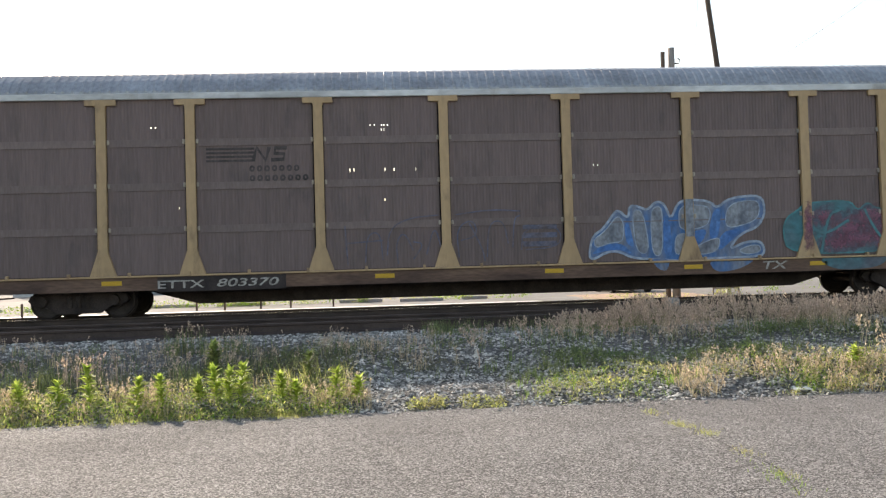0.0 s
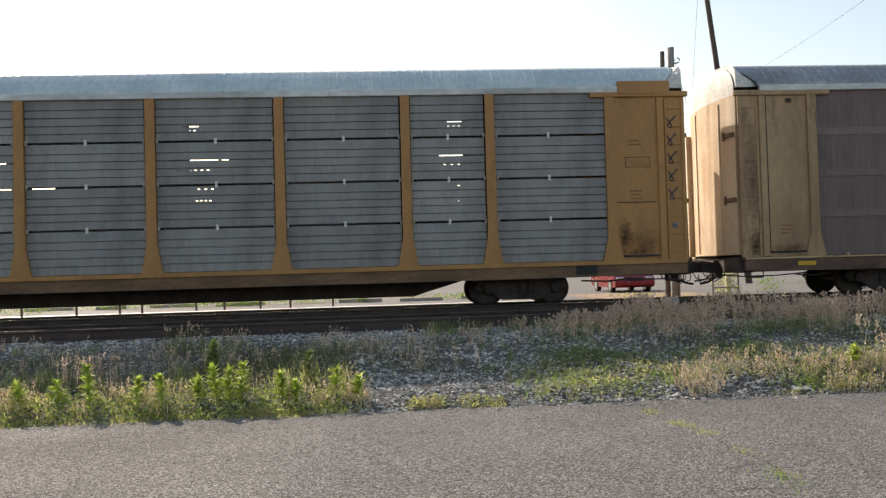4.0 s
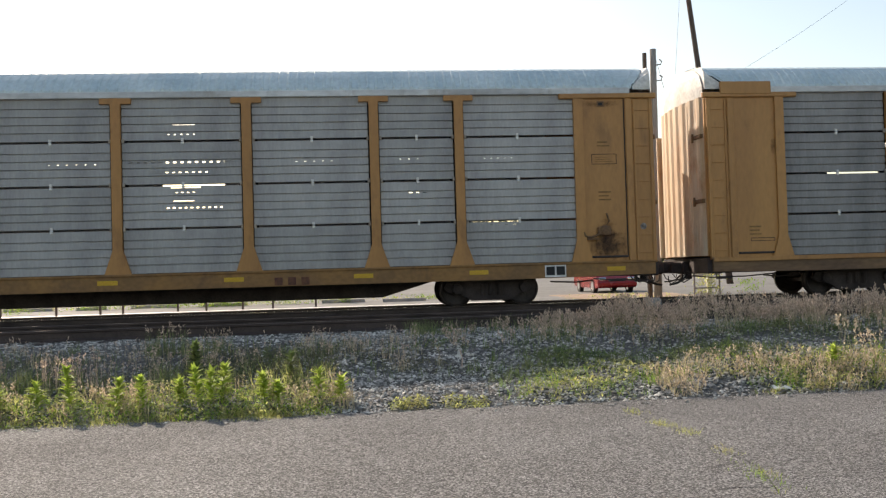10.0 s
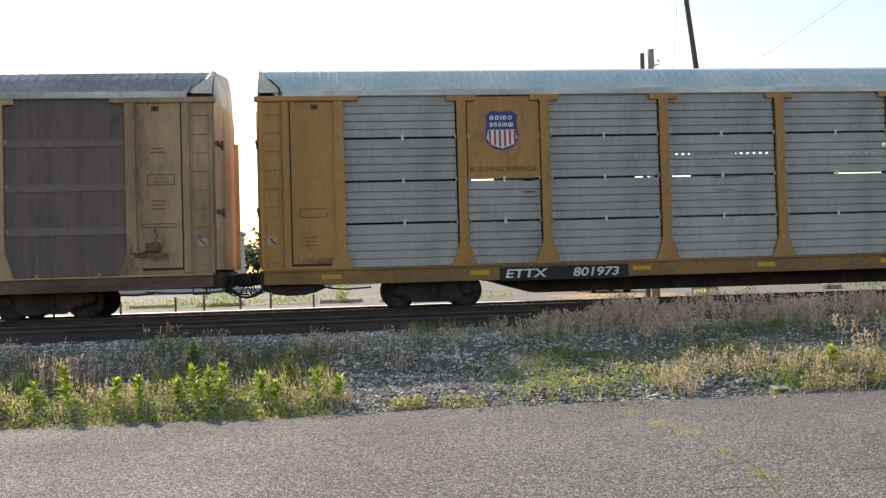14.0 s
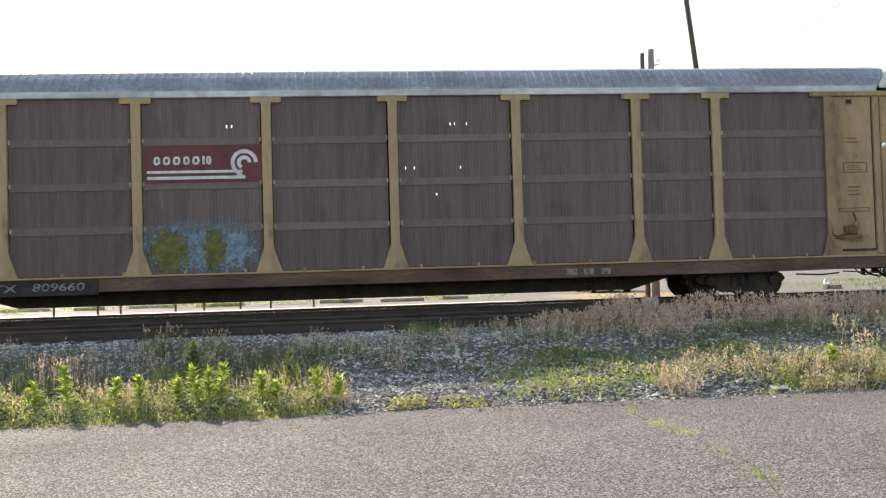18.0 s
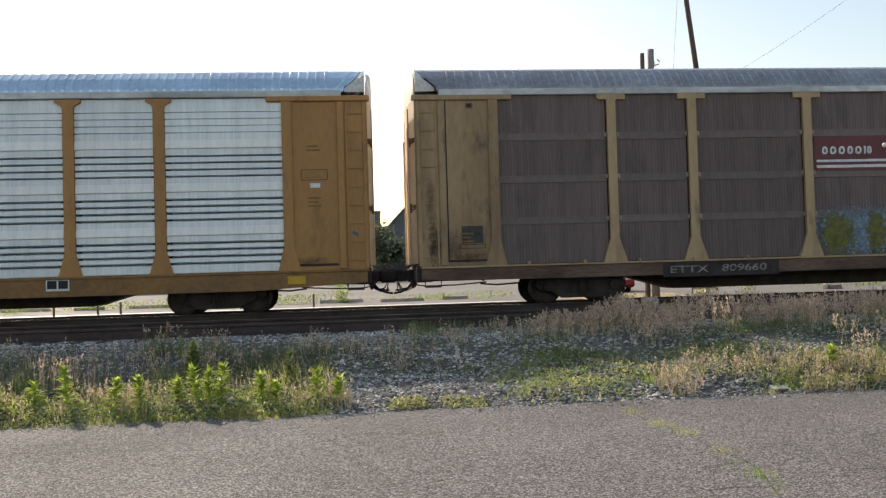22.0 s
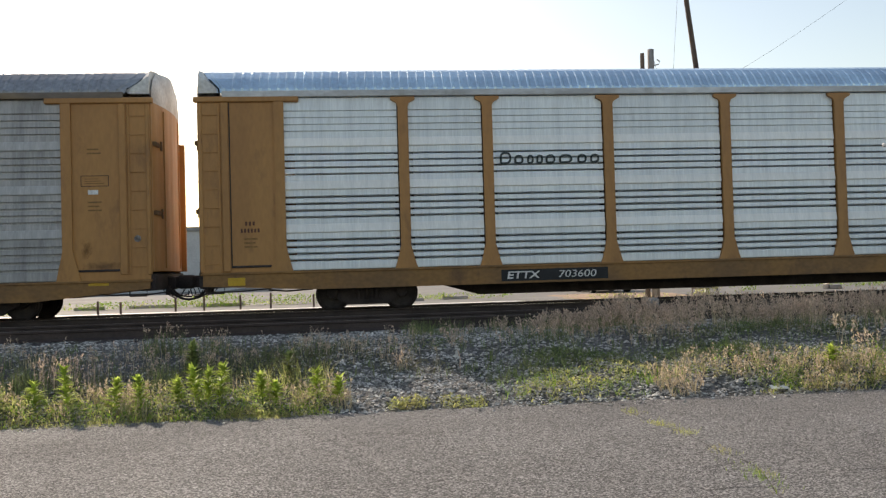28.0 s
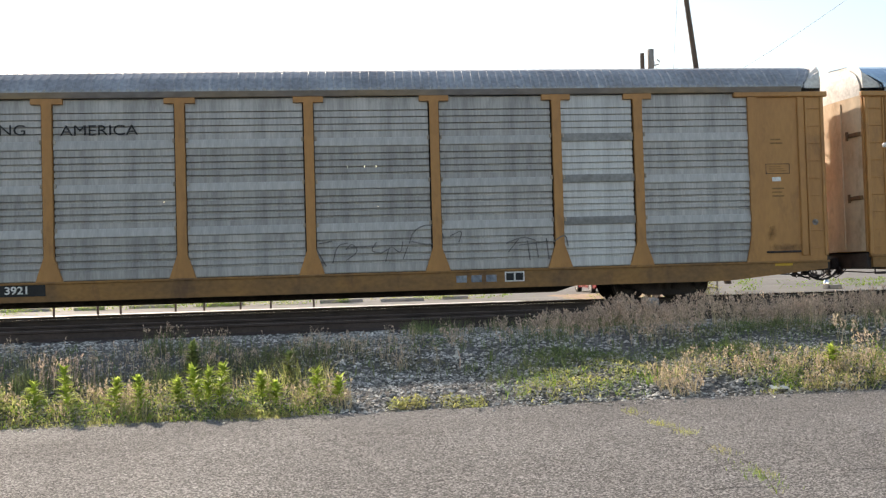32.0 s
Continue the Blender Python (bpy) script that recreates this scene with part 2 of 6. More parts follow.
# ---- mesh builders ----
class Mesh:
    """Collects vertices and faces of one part."""

    def __init__(self):
        self.v, self.f = [], []

    def add(self, v, f):
        k = len(self.v)
        self.v += [tuple(p) for p in v]
        self.f += [tuple(k + i for i in q) for q in f]
        return self

    def box(self, x0, x1, y0, y1, z0, z1, c=.0):
        if c <= 0:
            v = [(x, y, z) for x in (x0, x1) for y in (y0, y1) for z in (z0, z1)]
            return self.add(v, [(0, 1, 3, 2), (4, 6, 7, 5), (0, 4, 5, 1), (2, 3, 7, 6), (0, 2, 6, 4), (1, 5, 7, 3)])
        c = min(c, (x1 - x0) * .45, (y1 - y0) * .45, (z1 - z0) * .45)
        ring = lambda x, d: [(x, y0 + d, z0 + c), (x, y0 + c, z0 + d), (x, y1 - c, z0 + d), (x, y1 - d, z0 + c),
                             (x, y1 - d, z1 - c), (x, y1 - c, z1 - d), (x, y0 + c, z1 - d), (x, y0 + d, z1 - c)]
        v = ring(x0, c) + ring(x0 + c, 0) + ring(x1 - c, 0) + ring(x1, c)
        v = [(x, min(max(y, y0), y1), min(max(z, z0), z1)) for x, y, z in v]
        f = [tuple(range(7, -1, -1)), tuple(range(24, 32))]
        for r in range(3):
            for i in range(8):
                j = (i + 1) % 8
                f.append((r * 8 + i, r * 8 + j, r * 8 + 8 + j, r * 8 + 8 + i))
        return self.add(v, f)

    def prism(self, pts, y0, y1):
        """A flat outline of (x, z) points, drawn out from y0 to y1."""
        n = len(pts)
        v = [(x, y0, z) for x, z in pts] + [(x, y1, z) for x, z in pts]
        return self.add(v, [tuple(range(n)), tuple(range(2 * n - 1, n - 1, -1))] + [(i, i + n, (i + 1) % n + n, (i + 1) % n) for i in range(n)])

    def tube(self, pts, r, n=8, r2=None):
        """A round bar along a line of points, tapering from r to r2."""
        pts = [Vector(p) for p in pts]
        rings = []
        for i, p in enumerate(pts):
            d = (pts[min(i + 1, len(pts) - 1)] - pts[max(i - 1, 0)]).normalized()
            a = d.cross(Vector((0, 0, 1)) if abs(d.z) < .9 else Vector((1, 0, 0))).normalized()
            b = d.cross(a)
            rr = r if r2 is None else r + (r2 - r) * i / (len(pts) - 1)
            rings += [p + (a * math.cos(2 * math.pi * k / n) + b * math.sin(2 * math.pi * k / n)) * rr for k in range(n)]
        m = len(pts)
        f = [(i * n + k, i * n + (k + 1) % n, (i + 1) * n + (k + 1) % n, (i + 1) * n + k) for i in range(m - 1) for k in range(n)]
        return self.add(rings, f + [tuple(range(n - 1, -1, -1)), tuple(range((m - 1) * n, m * n))])

    def lathe(self, prof, axis="y", n=24, at=(0, 0, 0)):
        """A round body of (along, radius) points about an axis."""
        v = []
        for a, r in prof:
            for k in range(n):
                c, s = r * math.cos(2 * math.pi * k / n), r * math.sin(2 * math.pi * k / n)
                p = (c, a, s) if axis == "y" else (a, c, s) if axis == "x" else (c, s, a)
                v.append((p[0] + at[0], p[1] + at[1], p[2] + at[2]))
        f = [(i * n + k, i * n + (k + 1) % n, (i + 1) * n + (k + 1) % n, (i + 1) * n + k) for i in range(len(prof) - 1) for k in range(n)]
        return self.add(v, f + [tuple(range(n)), tuple(range(len(prof) * n - 1, (len(prof) - 1) * n - 1, -1))])

    def data(self, name, material, smooth=False):
        me = bpy.data.meshes.new(name)
        me.from_pydata(self.v, [], self.f)
        me.materials.append(material)
        me.update()
        bm = bmesh.new()
        bm.from_mesh(me)
        bmesh.ops.recalc_face_normals(bm, faces=bm.faces)
        bm.to_mesh(me)
        bm.free()
        if smooth:
            me.polygons.foreach_set("use_smooth", [True] * len(me.polygons))
        return me


def part(name, mesh, material, parent, label="", at=(0, 0, 0), smooth=False):
    me = mesh.data(name, material, smooth) if isinstance(mesh, Mesh) else mesh
    ob = new(name, me)
    ob.parent = parent
    ob.location = at
    return tagged(ob, label)


def thing(name, label, category, at=(0, 0, 0), group="", kind=""):
    ob = new(name)
    ob.location = at
    return tagged(ob, label, category, group, kind)


def letters(name, text, height, material, parent, at, label="", wide=1.0, slant=0.0, depth=.004, bold=0.0, align="LEFT"):
    """Raised letters in the built-in font, facing the camera's side."""
    cu = bpy.data.curves.new(name, "FONT")
    cu.body, cu.size, cu.extrude, cu.offset, cu.shear, cu.align_x = text, height * 1.37, depth, bold, slant, align
    tmp = bpy.data.objects.new(name, cu)
    scene.collection.objects.link(tmp)
    me = bpy.data.meshes.new_from_object(tmp.evaluated_get(bpy.context.evaluated_depsgraph_get()))
    bpy.data.objects.remove(tmp)
    me.transform(Matrix.Rotation(radians(90), 4, "X") @ Matrix.Diagonal((wide, 1, 1, 1)))
    me.materials.clear()
    me.materials.append(material)
    return part(name, me, material, parent, label, at)


# ---- ground, road and tracks ----
GROUND = -.65


def smooth(a, b, x):
    t = min(max((x - a) / (b - a), 0), 1)
    return t * t * (3 - 2 * t)


def height(x, y):
    """The ground's height: road level by the camera, a stone bank up to the tracks, a low yard behind."""
    bank = smooth(-12.1, -7.3, y) * .49
    bank += .17 * smooth(-.5, 6, x) * smooth(-12.0, -10.6, y) * (1 - smooth(-9.5, -7.0, y))
    z = GROUND - .04 + bank + .06 * smooth(-11.9, -11.3, y) * (1 - smooth(-9, -7, y))
    z -= .27 * smooth(2.2, 5.5, y)
    if -12.0 < y < 60:
        rough = smooth(-12.0, -11.4, y) * (1 - smooth(-7.6, -7.0, y))
        z += rough * .05 * noise.noise((x * .9, y * .9, 3)) + rough * .025 * noise.noise((x * 3.1, y * 3.1, 8))
    return z


def spread(fine, step, far, grow=1.35):
    a, b = fine
    out = list(np.arange(a, b + step * .5, step))
    s, lo, hi = step, a, b
    while hi < far:
        s *= grow
        lo, hi = lo - s, hi + s
        out = [lo] + out + [hi]
    return [float(q) for q in out]


def ground_sheet():
    xs, ys = spread((-14, 20), .3, 2500), spread((-14, 8), .22, 2500)
    v = [(x, y, height(x, y)) for y in ys for x in xs]
    n = len(xs)
    f = [(j * n + i, j * n + i + 1, j * n + n + i + 1, j * n + n + i) for j in range(len(ys) - 1) for i in range(n - 1)]
    m = Mesh()
    m.v, m.f = v, f
    ob = new("ground", m.data("ground", BALLAST, True))
    return tagged(ob, "grey crushed stone and dry earth beside the tracks", "ground", kind="structure")


ground_sheet()
JOINT = [(2.46, -11.92), (2.64, -12.3), (2.65, -12.75), (2.68, -13.18), (2.77, -13.5), (2.78, -13.75), (2.76, -14.3), (2.79, -14.6), (2.81, -14.85), (2.78, -15.1), (2.67, -15.45), (2.59, -15.7), (2.7, -18), (2.9, -22), (2.5, -30), (2.6, -60)]


def ragged(a, b, y, n, seed):
    r = random.Random(seed)
    return [(a + (b - a) * i / n, y + r.uniform(-.05, .05) + .06 * noise.noise((a + (b - a) * i / n * 1.7, seed, 0))) for i in range(n + 1)]


BLACK_TAR = mat("dirt-filled crack", (.085, .08, .074), .95, vary=.3, scale=6, fine=50, bump=.3)


def asphalt():
    road = tagged(new("road"), "aged grey asphalt road with weedy joints", "road", kind="structure")
    west = ragged(-60, JOINT[0][0] - .006, -11.87, 420, 3) + [(x - .006, y) for x, y in JOINT] + [(-60, -60)]
    east = [(x + .006, y) for x, y in reversed(JOINT)] + ragged(JOINT[0][0] + .02, 60, -11.86, 380, 5) + [(60, -60)]
    for outline in (west, east):
        m = Mesh()
        n = len(outline)
        v = [(x, y, GROUND) for x, y in outline] + [(x, y + (.05 if i < n - 1 else 0), GROUND - .08) for i, (x, y) in enumerate(outline)]
        m.add(v, [tuple(range(n))] + [(i, i + n, (i + 1) % n + n, (i + 1) % n) for i in range(n)])
        part("asphalt_slab", m, ASPHALT, road)
    r = random.Random(8)
    for pts in ([(3.82, -14.72), (3.93, -14.5), (4.02, -14.3), (4.16, -14.15), (4.4, -14.03), (4.8, -14.1)], [(4.05, -14.3), (4.3, -14.38), (4.5, -14.36)], [(3.28, -15.21), (3.5, -15.17), (3.9, -15.2)], [(2.2, -15.52), (2.4, -15.46), (2.62, -15.5)], [(2.45, -14.93), (2.55, -14.86), (2.70, -14.82)],
                [(-1.2, -12.6), (-.6, -12.58), (-.1, -12.62)], [(-3.1, -13.2), (-2.6, -13.25), (-2.2, -13.22)], [(3.3, -12.9), (4.1, -12.95), (5.0, -12.9)], [(.2, -13.1), (.7, -13.14)], [(1.5, -16.2), (2.2, -16.1), (2.6, -16.15)]):
        m = Mesh()
        for (x0, y0), (x1, y1) in zip(pts, pts[1:]):
            for k in range(6):
                a, b = k / 6, (k + 1) / 6
                xa, ya, xb, yb = x0 + (x1 - x0) * a, y0 + (y1 - y0) * a, x0 + (x1 - x0) * b, y0 + (y1 - y0) * b
                j0, j1, w = r.uniform(-.012, .012), r.uniform(-.012, .012), r.uniform(.004, .010)
                m.add([(xa, ya + j0 - w, GROUND + .003), (xb, yb + j1 - w, GROUND + .003), (xb, yb + j1 + w, GROUND + .003), (xa, ya + j0 + w, GROUND + .003)], [(0, 1, 2, 3)])
        part("crack", m, BLACK_TAR, road)
    return road


asphalt()

RAIL = -.055
RAIL_PROFILE = [(-.07, -.18), (.07, -.18), (.07, -.165), (.012, -.14), (.01, -.05), (.035, -.035), (.036, -.008), (.028, 0), (-.028, 0), (-.036, -.008), (-.035, -.035), (-.01, -.05), (-.012, -.14), (-.07, -.165)]


def track(y0, z0, label, top):
    t = tagged(new("railway_track"), label, "railway track", kind="structure")
    t.location = (0, y0, z0)
    for side in (-.7525, .7525):
        m = Mesh()
        k = len(RAIL_PROFILE)
        v = [(x, side + a, b) for x in (-260, 260) for a, b in RAIL_PROFILE]
        m.add(v, [tuple(range(k)), tuple(range(2 * k - 1, k - 1, -1))] + [(i, i + k, (i + 1) % k + k, (i + 1) % k) for i in range(k)])
        rail = part("rail", m, RAILSTEEL, t)
        head = Mesh().box(-260, 260, side - .026, side + .026, -.003, .002)
        part("rail_head", head, top, rail)
    sleeper = Mesh().box(-.115, .115, -1.3, 1.3, -.36, -.185, .015).data("sleeper", TIE)
    plate = Mesh().box(-.09, .09, -.17, .17, -.19, -.178, .004).data("tie_plate", RAILSTEEL)
    for i in range(-40, 60):
        s = part("sleeper", sleeper, TIE, t, at=(i * .53 + random.uniform(-.02, .02), random.uniform(-.04, .04), random.uniform(-.01, .003)))
        s.rotation_euler.z = random.uniform(-.02, .02)
        if -16 < i < 30:
            for side in (-.7525, .7525):
                part("tie_plate", plate, RAILSTEEL, s, at=(0, side, 0))
    return t


track(0, RAIL, "railway track with polished rails under the passing train", RAILTOP)
track(-5.4, 0, "rusty little-used railway track on dark timber sleepers", mat("dull rusty rail head", (.09, .065, .05), .5, .6, vary=.2, scale=2, fine=40, bump=.02))


# ---- the train ----
POSTS = [-9.13, -7.17, -4.30, -1.43, 1.43, 4.30, 7.17, 9.13]
EDGES = [-11.86] + POSTS + [11.86]
ROWS = [(.95, 1.905), (1.952, 2.876), (2.924, 3.866), (3.914, 4.86)]
SMOOTH_ROWS = [(.91, 1.89), (1.89, 2.87), (2.87, 3.85), (3.85, 4.84)]
HALF = 13.75
CACHE = {}


def cached(key, make, material):
    key = (*key, material.name)
    if key not in CACHE:
        CACHE[key] = make().data(key[0], material)
    return CACHE[key]


def sheet(w, h, profile, holes=(), lip=.03):
    """A pressed steel sheet, w wide and h high, with a cross-section of (depth, height) points; holes: (x0, x1, z0, z1) cut through."""
    xs = sorted({0, w, *[round(a, 3) for q in holes for a in q[:2]]})
    zs = sorted({*[round(z, 4) for _, z in profile], *[round(a, 3) for q in holes for a in q[2:]]})
    pz, py = [z for _, z in profile], [y for y, _ in profile]
    ys = [float(np.interp(z, pz, py)) for z in zs]
    m = Mesh()
    n = len(xs)
    v = [(x - w / 2, y, z) for y, z in zip(ys, zs) for x in xs]
    f = []
    for j in range(len(zs) - 1):
        zc = (zs[j] + zs[j + 1]) / 2
        for i in range(n - 1):
            xc = (xs[i] + xs[i + 1]) / 2
            if not any(a < xc < b and c < zc < d for a, b, c, d in holes):
                f.append((j * n + i, j * n + i + 1, j * n + n + i + 1, j * n + n + i))
    m.add(v, f)
    return m


def grooves(h, at, wide=.022, deep=.03, proud=0.0):
    p = [(.04, 0), (0, .002)]
    for z in at:
        p += [(proud, z - wide), (deep, z - wide * .5), (deep, z + wide * .3), (0, z + wide)]
    return p + [(0, h - .002), (.04, h)]


def tri_profile(h):
    return grooves(h, [h * q for q in (.19, .38, .57, .76)], .017, .035)


GROOVE = (.034, .031, .024, .016)
GROOVE_AT = (.224, .378, .536, .690)


def silver_profile(h, r=0, deep=.09):
    """Five strips that lean back, parted by four deep grooves that look narrower the higher they lie."""
    wide, slant = GROOVE[r], .004
    p = [(.012, 0), (0, .02 * h)]
    at = [h * q for q in GROOVE_AT]
    for k, z in enumerate(at):
        p += [(0, z - wide), (deep, z - wide * .6), (deep, z + wide * .5), (-slant, z + wide)]
        if k < 3:
            p.append((0, at[k + 1] - wide * 1.2))
    return p + [(0, h * .86), (.012, h)]


def belt(w):
    """A broad rounded belt over the joint of two rows, leaning back."""
    prof = [(.0, -.14), (-.030, -.128), (-.034, -.11), (-.022, -.03), (-.008, .05), (.0, .065)]
    m = Mesh()
    v = [(x, y, z) for x in (-w / 2, w / 2) for y, z in prof]
    k = len(prof)
    return m.add(v, [(i, i + 1, k + i + 1, k + i) for i in range(k - 1)] + [tuple(range(k)), tuple(range(2 * k - 1, k - 1, -1))])


def ribbed(w, h, holes=()):
    """Brown sheet with narrow upright ribs; holes: (x0, x1, z0, z1) slits."""
    m = Mesh()
    n = max(int(w / .075), 8)
    xs = []
    for i in range(n):
        a, b = w * i / n, w / n
        xs += [(a, 0), (a + b * .42, 0), (a + b * .5, .005), (a + b * .92, .005)]
    xs.append((w, 0))
    px, py = [q[0] for q in xs], [q[1] for q in xs]
    cols = sorted({*[round(q, 4) for q in px], *[round(a, 4) for q in holes for a in q[:2]]})
    zs = sorted({0, .002, h - .002, h, *[round(a, 4) for q in holes for a in q[2:]]})
    k = len(cols)
    v = [(x - w / 2, .04 if z in (0, h) else float(np.interp(x, px, py)), z) for z in zs for x in cols]
    f = []
    for j in range(len(zs) - 1):
        for i in range(k - 1):
            x, z = (cols[i] + cols[i + 1]) / 2, (zs[j] + zs[j + 1]) / 2
            if not any(a < x < b and c < z < d for a, b, c, d in holes):
                f.append((j * k + i, j * k + i + 1, j * k + k + i + 1, j * k + k + i))
    return m.add(v, f)


def roof_mesh():
    prof = [(-1.56, 4.97), (-1.545, 5.05), (-1.33, 5.30), (-1.08, 5.49), (-.72, 5.61), (0, 5.68), (.72, 5.61), (1.08, 5.49), (1.33, 5.30), (1.545, 5.05), (1.56, 4.97)]
    m = Mesh()
    xs, pitch = [], .2
    n = int(2 * 13.3 / pitch)
    for i in range(n):
        a = -13.3 + i * 2 * 13.3 / n
        xs += [(a, 0), (a + pitch * .55, 0), (a + pitch * .65, .022), (a + pitch * .85, .022)]
    xs.append((13.3, 0))
    k = len(prof)
    v = []
    for x, o in xs:
        for y, z in prof:
            flare = 1 + .028 * smooth(5.0, 5.5, z)
            s = 0 if z < 5.0 else o
            s *= 1 - .75 * smooth(5.3, 5.55, z)
            v.append((x * flare if abs(x) > 13.0 else x, y * (1 + s * .6), z + s * .6 + .042 * smooth(5.0, 5.4, z)))
    m.add(v, [(i * k + j, i * k + j + 1, i * k + k + j + 1, i * k + k + j) for i in range(len(xs) - 1) for j in range(k - 1)])
    return m


def roof_end(side):
    """Dark seam strip and white hood at the roof's end."""
    prof = [(-1.52, 4.96), (-1.50, 5.06), (-1.30, 5.28), (-1.05, 5.47), (-.70, 5.59), (0, 5.66), (.70, 5.59), (1.05, 5.47), (1.30, 5.28), (1.50, 5.06), (1.52, 4.96)]
    m = Mesh()
    a = [(13.28 + .37 * smooth(5.0, 5.5, z), y * .99, z + .015) for y, z in prof]
    square = [(-1.52, 4.96), (-1.515, 5.16), (-1.48, 5.38), (-1.36, 5.52), (-.80, 5.61), (0, 5.66), (.80, 5.61), (1.36, 5.52), (1.48, 5.38), (1.515, 5.16), (1.52, 4.96)]
    b = [(13.74, y * .985, z + .01) for y, z in square]
    k = len(prof)
    v = [(x * side, y, z) for x, y, z in a + b]
    m.add(v, [(i, i + 1, k + i + 1, k + i) for i in range(k - 1)] + [tuple(range(k, 2 * k))])
    return m


def seam(side):
    m = Mesh()
    prof = [(-1.575, 4.97), (-1.55, 5.06), (-1.34, 5.30), (-1.085, 5.50), (-.72, 5.625)]
    m.tube([((13.26 + .37 * smooth(5.0, 5.5, z)) * side, y, z) for y, z in prof], .022, 5)
    return m


def post_mesh(kind, z0=.90, z1=4.855):
    if kind == "tee":
        pts = [(-.29, z0), (.29, z0), (.25, z0 + .12), (.105, z0 + .55), (.105, 4.67), (.12, 4.73), (.34, 4.73), (.34, z1), (-.34, z1), (-.34, 4.73), (-.12, 4.73), (-.105, 4.67), (-.105, z0 + .55), (-.25, z0 + .12)]
    elif kind == "round":
        pts = [(-.26, z0), (.26, z0), (.22, z0 + .12), (.115, z0 + .52), (.115, 4.62), (.15, 4.70), (.28, 4.77), (.28, z1 - .02), (-.28, z1 - .02), (-.28, 4.77), (-.15, 4.70), (-.115, 4.62), (-.115, z0 + .52), (-.22, z0 + .12)]
    else:
        pts = [(-.24, z0), (.24, z0), (.21, z0 + .12), (.115, z0 + .65), (.105, z1), (-.105, z1), (-.115, z0 + .65), (-.21, z0 + .12)]
    return Mesh().prism(pts, -1.60, -1.50)


def clamp_mesh():
    """A small bright bracket with its bolt beside a post."""
    return Mesh().box(-.026, .026, -1.575, -1.52, -.05, .05, .008).lathe([(-1.590, .012), (-1.574, .014)], "y", 6, (0, 0, .01))


def end_door(side, deep=.006):
    """Corrugated end door, tall and slightly bowed."""
    m = Mesh()
    n = 28
    row = []
    for i in range(n + 1):
        y = -1.42 + 2.84 * i / n
        o = .14 * (1 - (y / 1.42) ** 2) + (deep if i % 4 in (1, 2) else 0)
        row.append((side * (HALF + .02 + o), y))
    v = [(x, y, z) for z in (.98, 4.25, 4.80) for x, y in row]
    k = n + 1
    m.add(v, [(j * k + i, j * k + i + 1, j * k + k + i + 1, j * k + k + i) for j in range(2) for i in range(n)])
    return m


def door_hood(side):
    """The door's upper part, closing up to the roof's arch."""
    m = Mesh()
    n = 16
    v = []
    for z, f, o in ((4.802, 1, 1), (5.06, 1, 1), (5.34, .89, .97), (5.52, .68, .92), (5.63, .36, .85)):
        for i in range(n + 1):
            y = -1.42 + 2.84 * i / n
            v.append((side * (HALF + .02 + .145 * (1 - (y / 1.42) ** 2) * o), y * f, z))
    k = n + 1
    return m.add(v, [(j * k + i, j * k + i + 1, j * k + k + i + 1, j * k + k + i) for j in range(4) for i in range(n)])


def side_frame_mesh(y):
    pts = [(-1.12, .44), (-1.05, .56), (-.55, .60), (-.42, .72), (.42, .72), (.55, .64), (1.05, .56), (1.12, .44), (1.02, .34), (.74, .30), (.46, .13), (-.46, .13), (-.74, .30), (-1.02, .34)]
    m = Mesh().prism(pts, y - .07, y + .07)
    for x in (-.8, .8):
        m.lathe([(y - .17, .05), (y - .16, .12), (y - .05, .13)], "y", 12, (x, 0, .42))
    for x in (-.2, 0, .2):
        m.lathe([(.26, .075), (.52, .075)], "z", 10, (x, y - .05, 0))
    return m


def wheelset_mesh():
    m = Mesh().lathe([(-1.05, .06), (-.78, .07), (.78, .07), (1.05, .06)], "y", 12)
    for s in (-1, 1):
        prof = [(.665, .415), (.69, .41), (.705, .385), (.80, .38), (.81, .34), (.79, .32), (.775, .13), (.84, .12), (.84, .07), (.70, .07), (.70, .12), (.735, .14), (.71, .32), (.675, .335)]
        k = len(prof)
        n = 28
        v = [(r * math.cos(2 * math.pi * q / n), s * a, r * math.sin(2 * math.pi * q / n)) for a, r in prof for q in range(n)]
        m.add(v, [(i * n + q, i * n + (q + 1) % n, ((i + 1) % k) * n + (q + 1) % n, ((i + 1) % k) * n + q) for i in range(k) for q in range(n)])
    return m


WHEELSETS = []
CARS = []


def truck(car, x):
    bolster = part("truck", cached(("truck",), lambda: Mesh().box(-.22, .22, -.95, .95, .42, .66, .03).box(-.9, -.7, -.5, .5, .5, .56, .02).box(.7, .9, -.5, .5, .5, .56, .02), STEEL), STEEL, car, "black two-axle truck under the car", at=(x, 0, RAIL))
    for y in (-1.0, 1.0):
        part("side_frame", cached(("side_frame", y), lambda: side_frame_mesh(y), STEEL), STEEL, bolster)
    for dx in (-.8, .8):
        ws = part("wheelset", cached(("wheelset",), wheelset_mesh, WHEEL), WHEEL, bolster, "steel wheels on an axle", at=(dx, 0, .38))
        WHEELSETS.append((ws, dx))


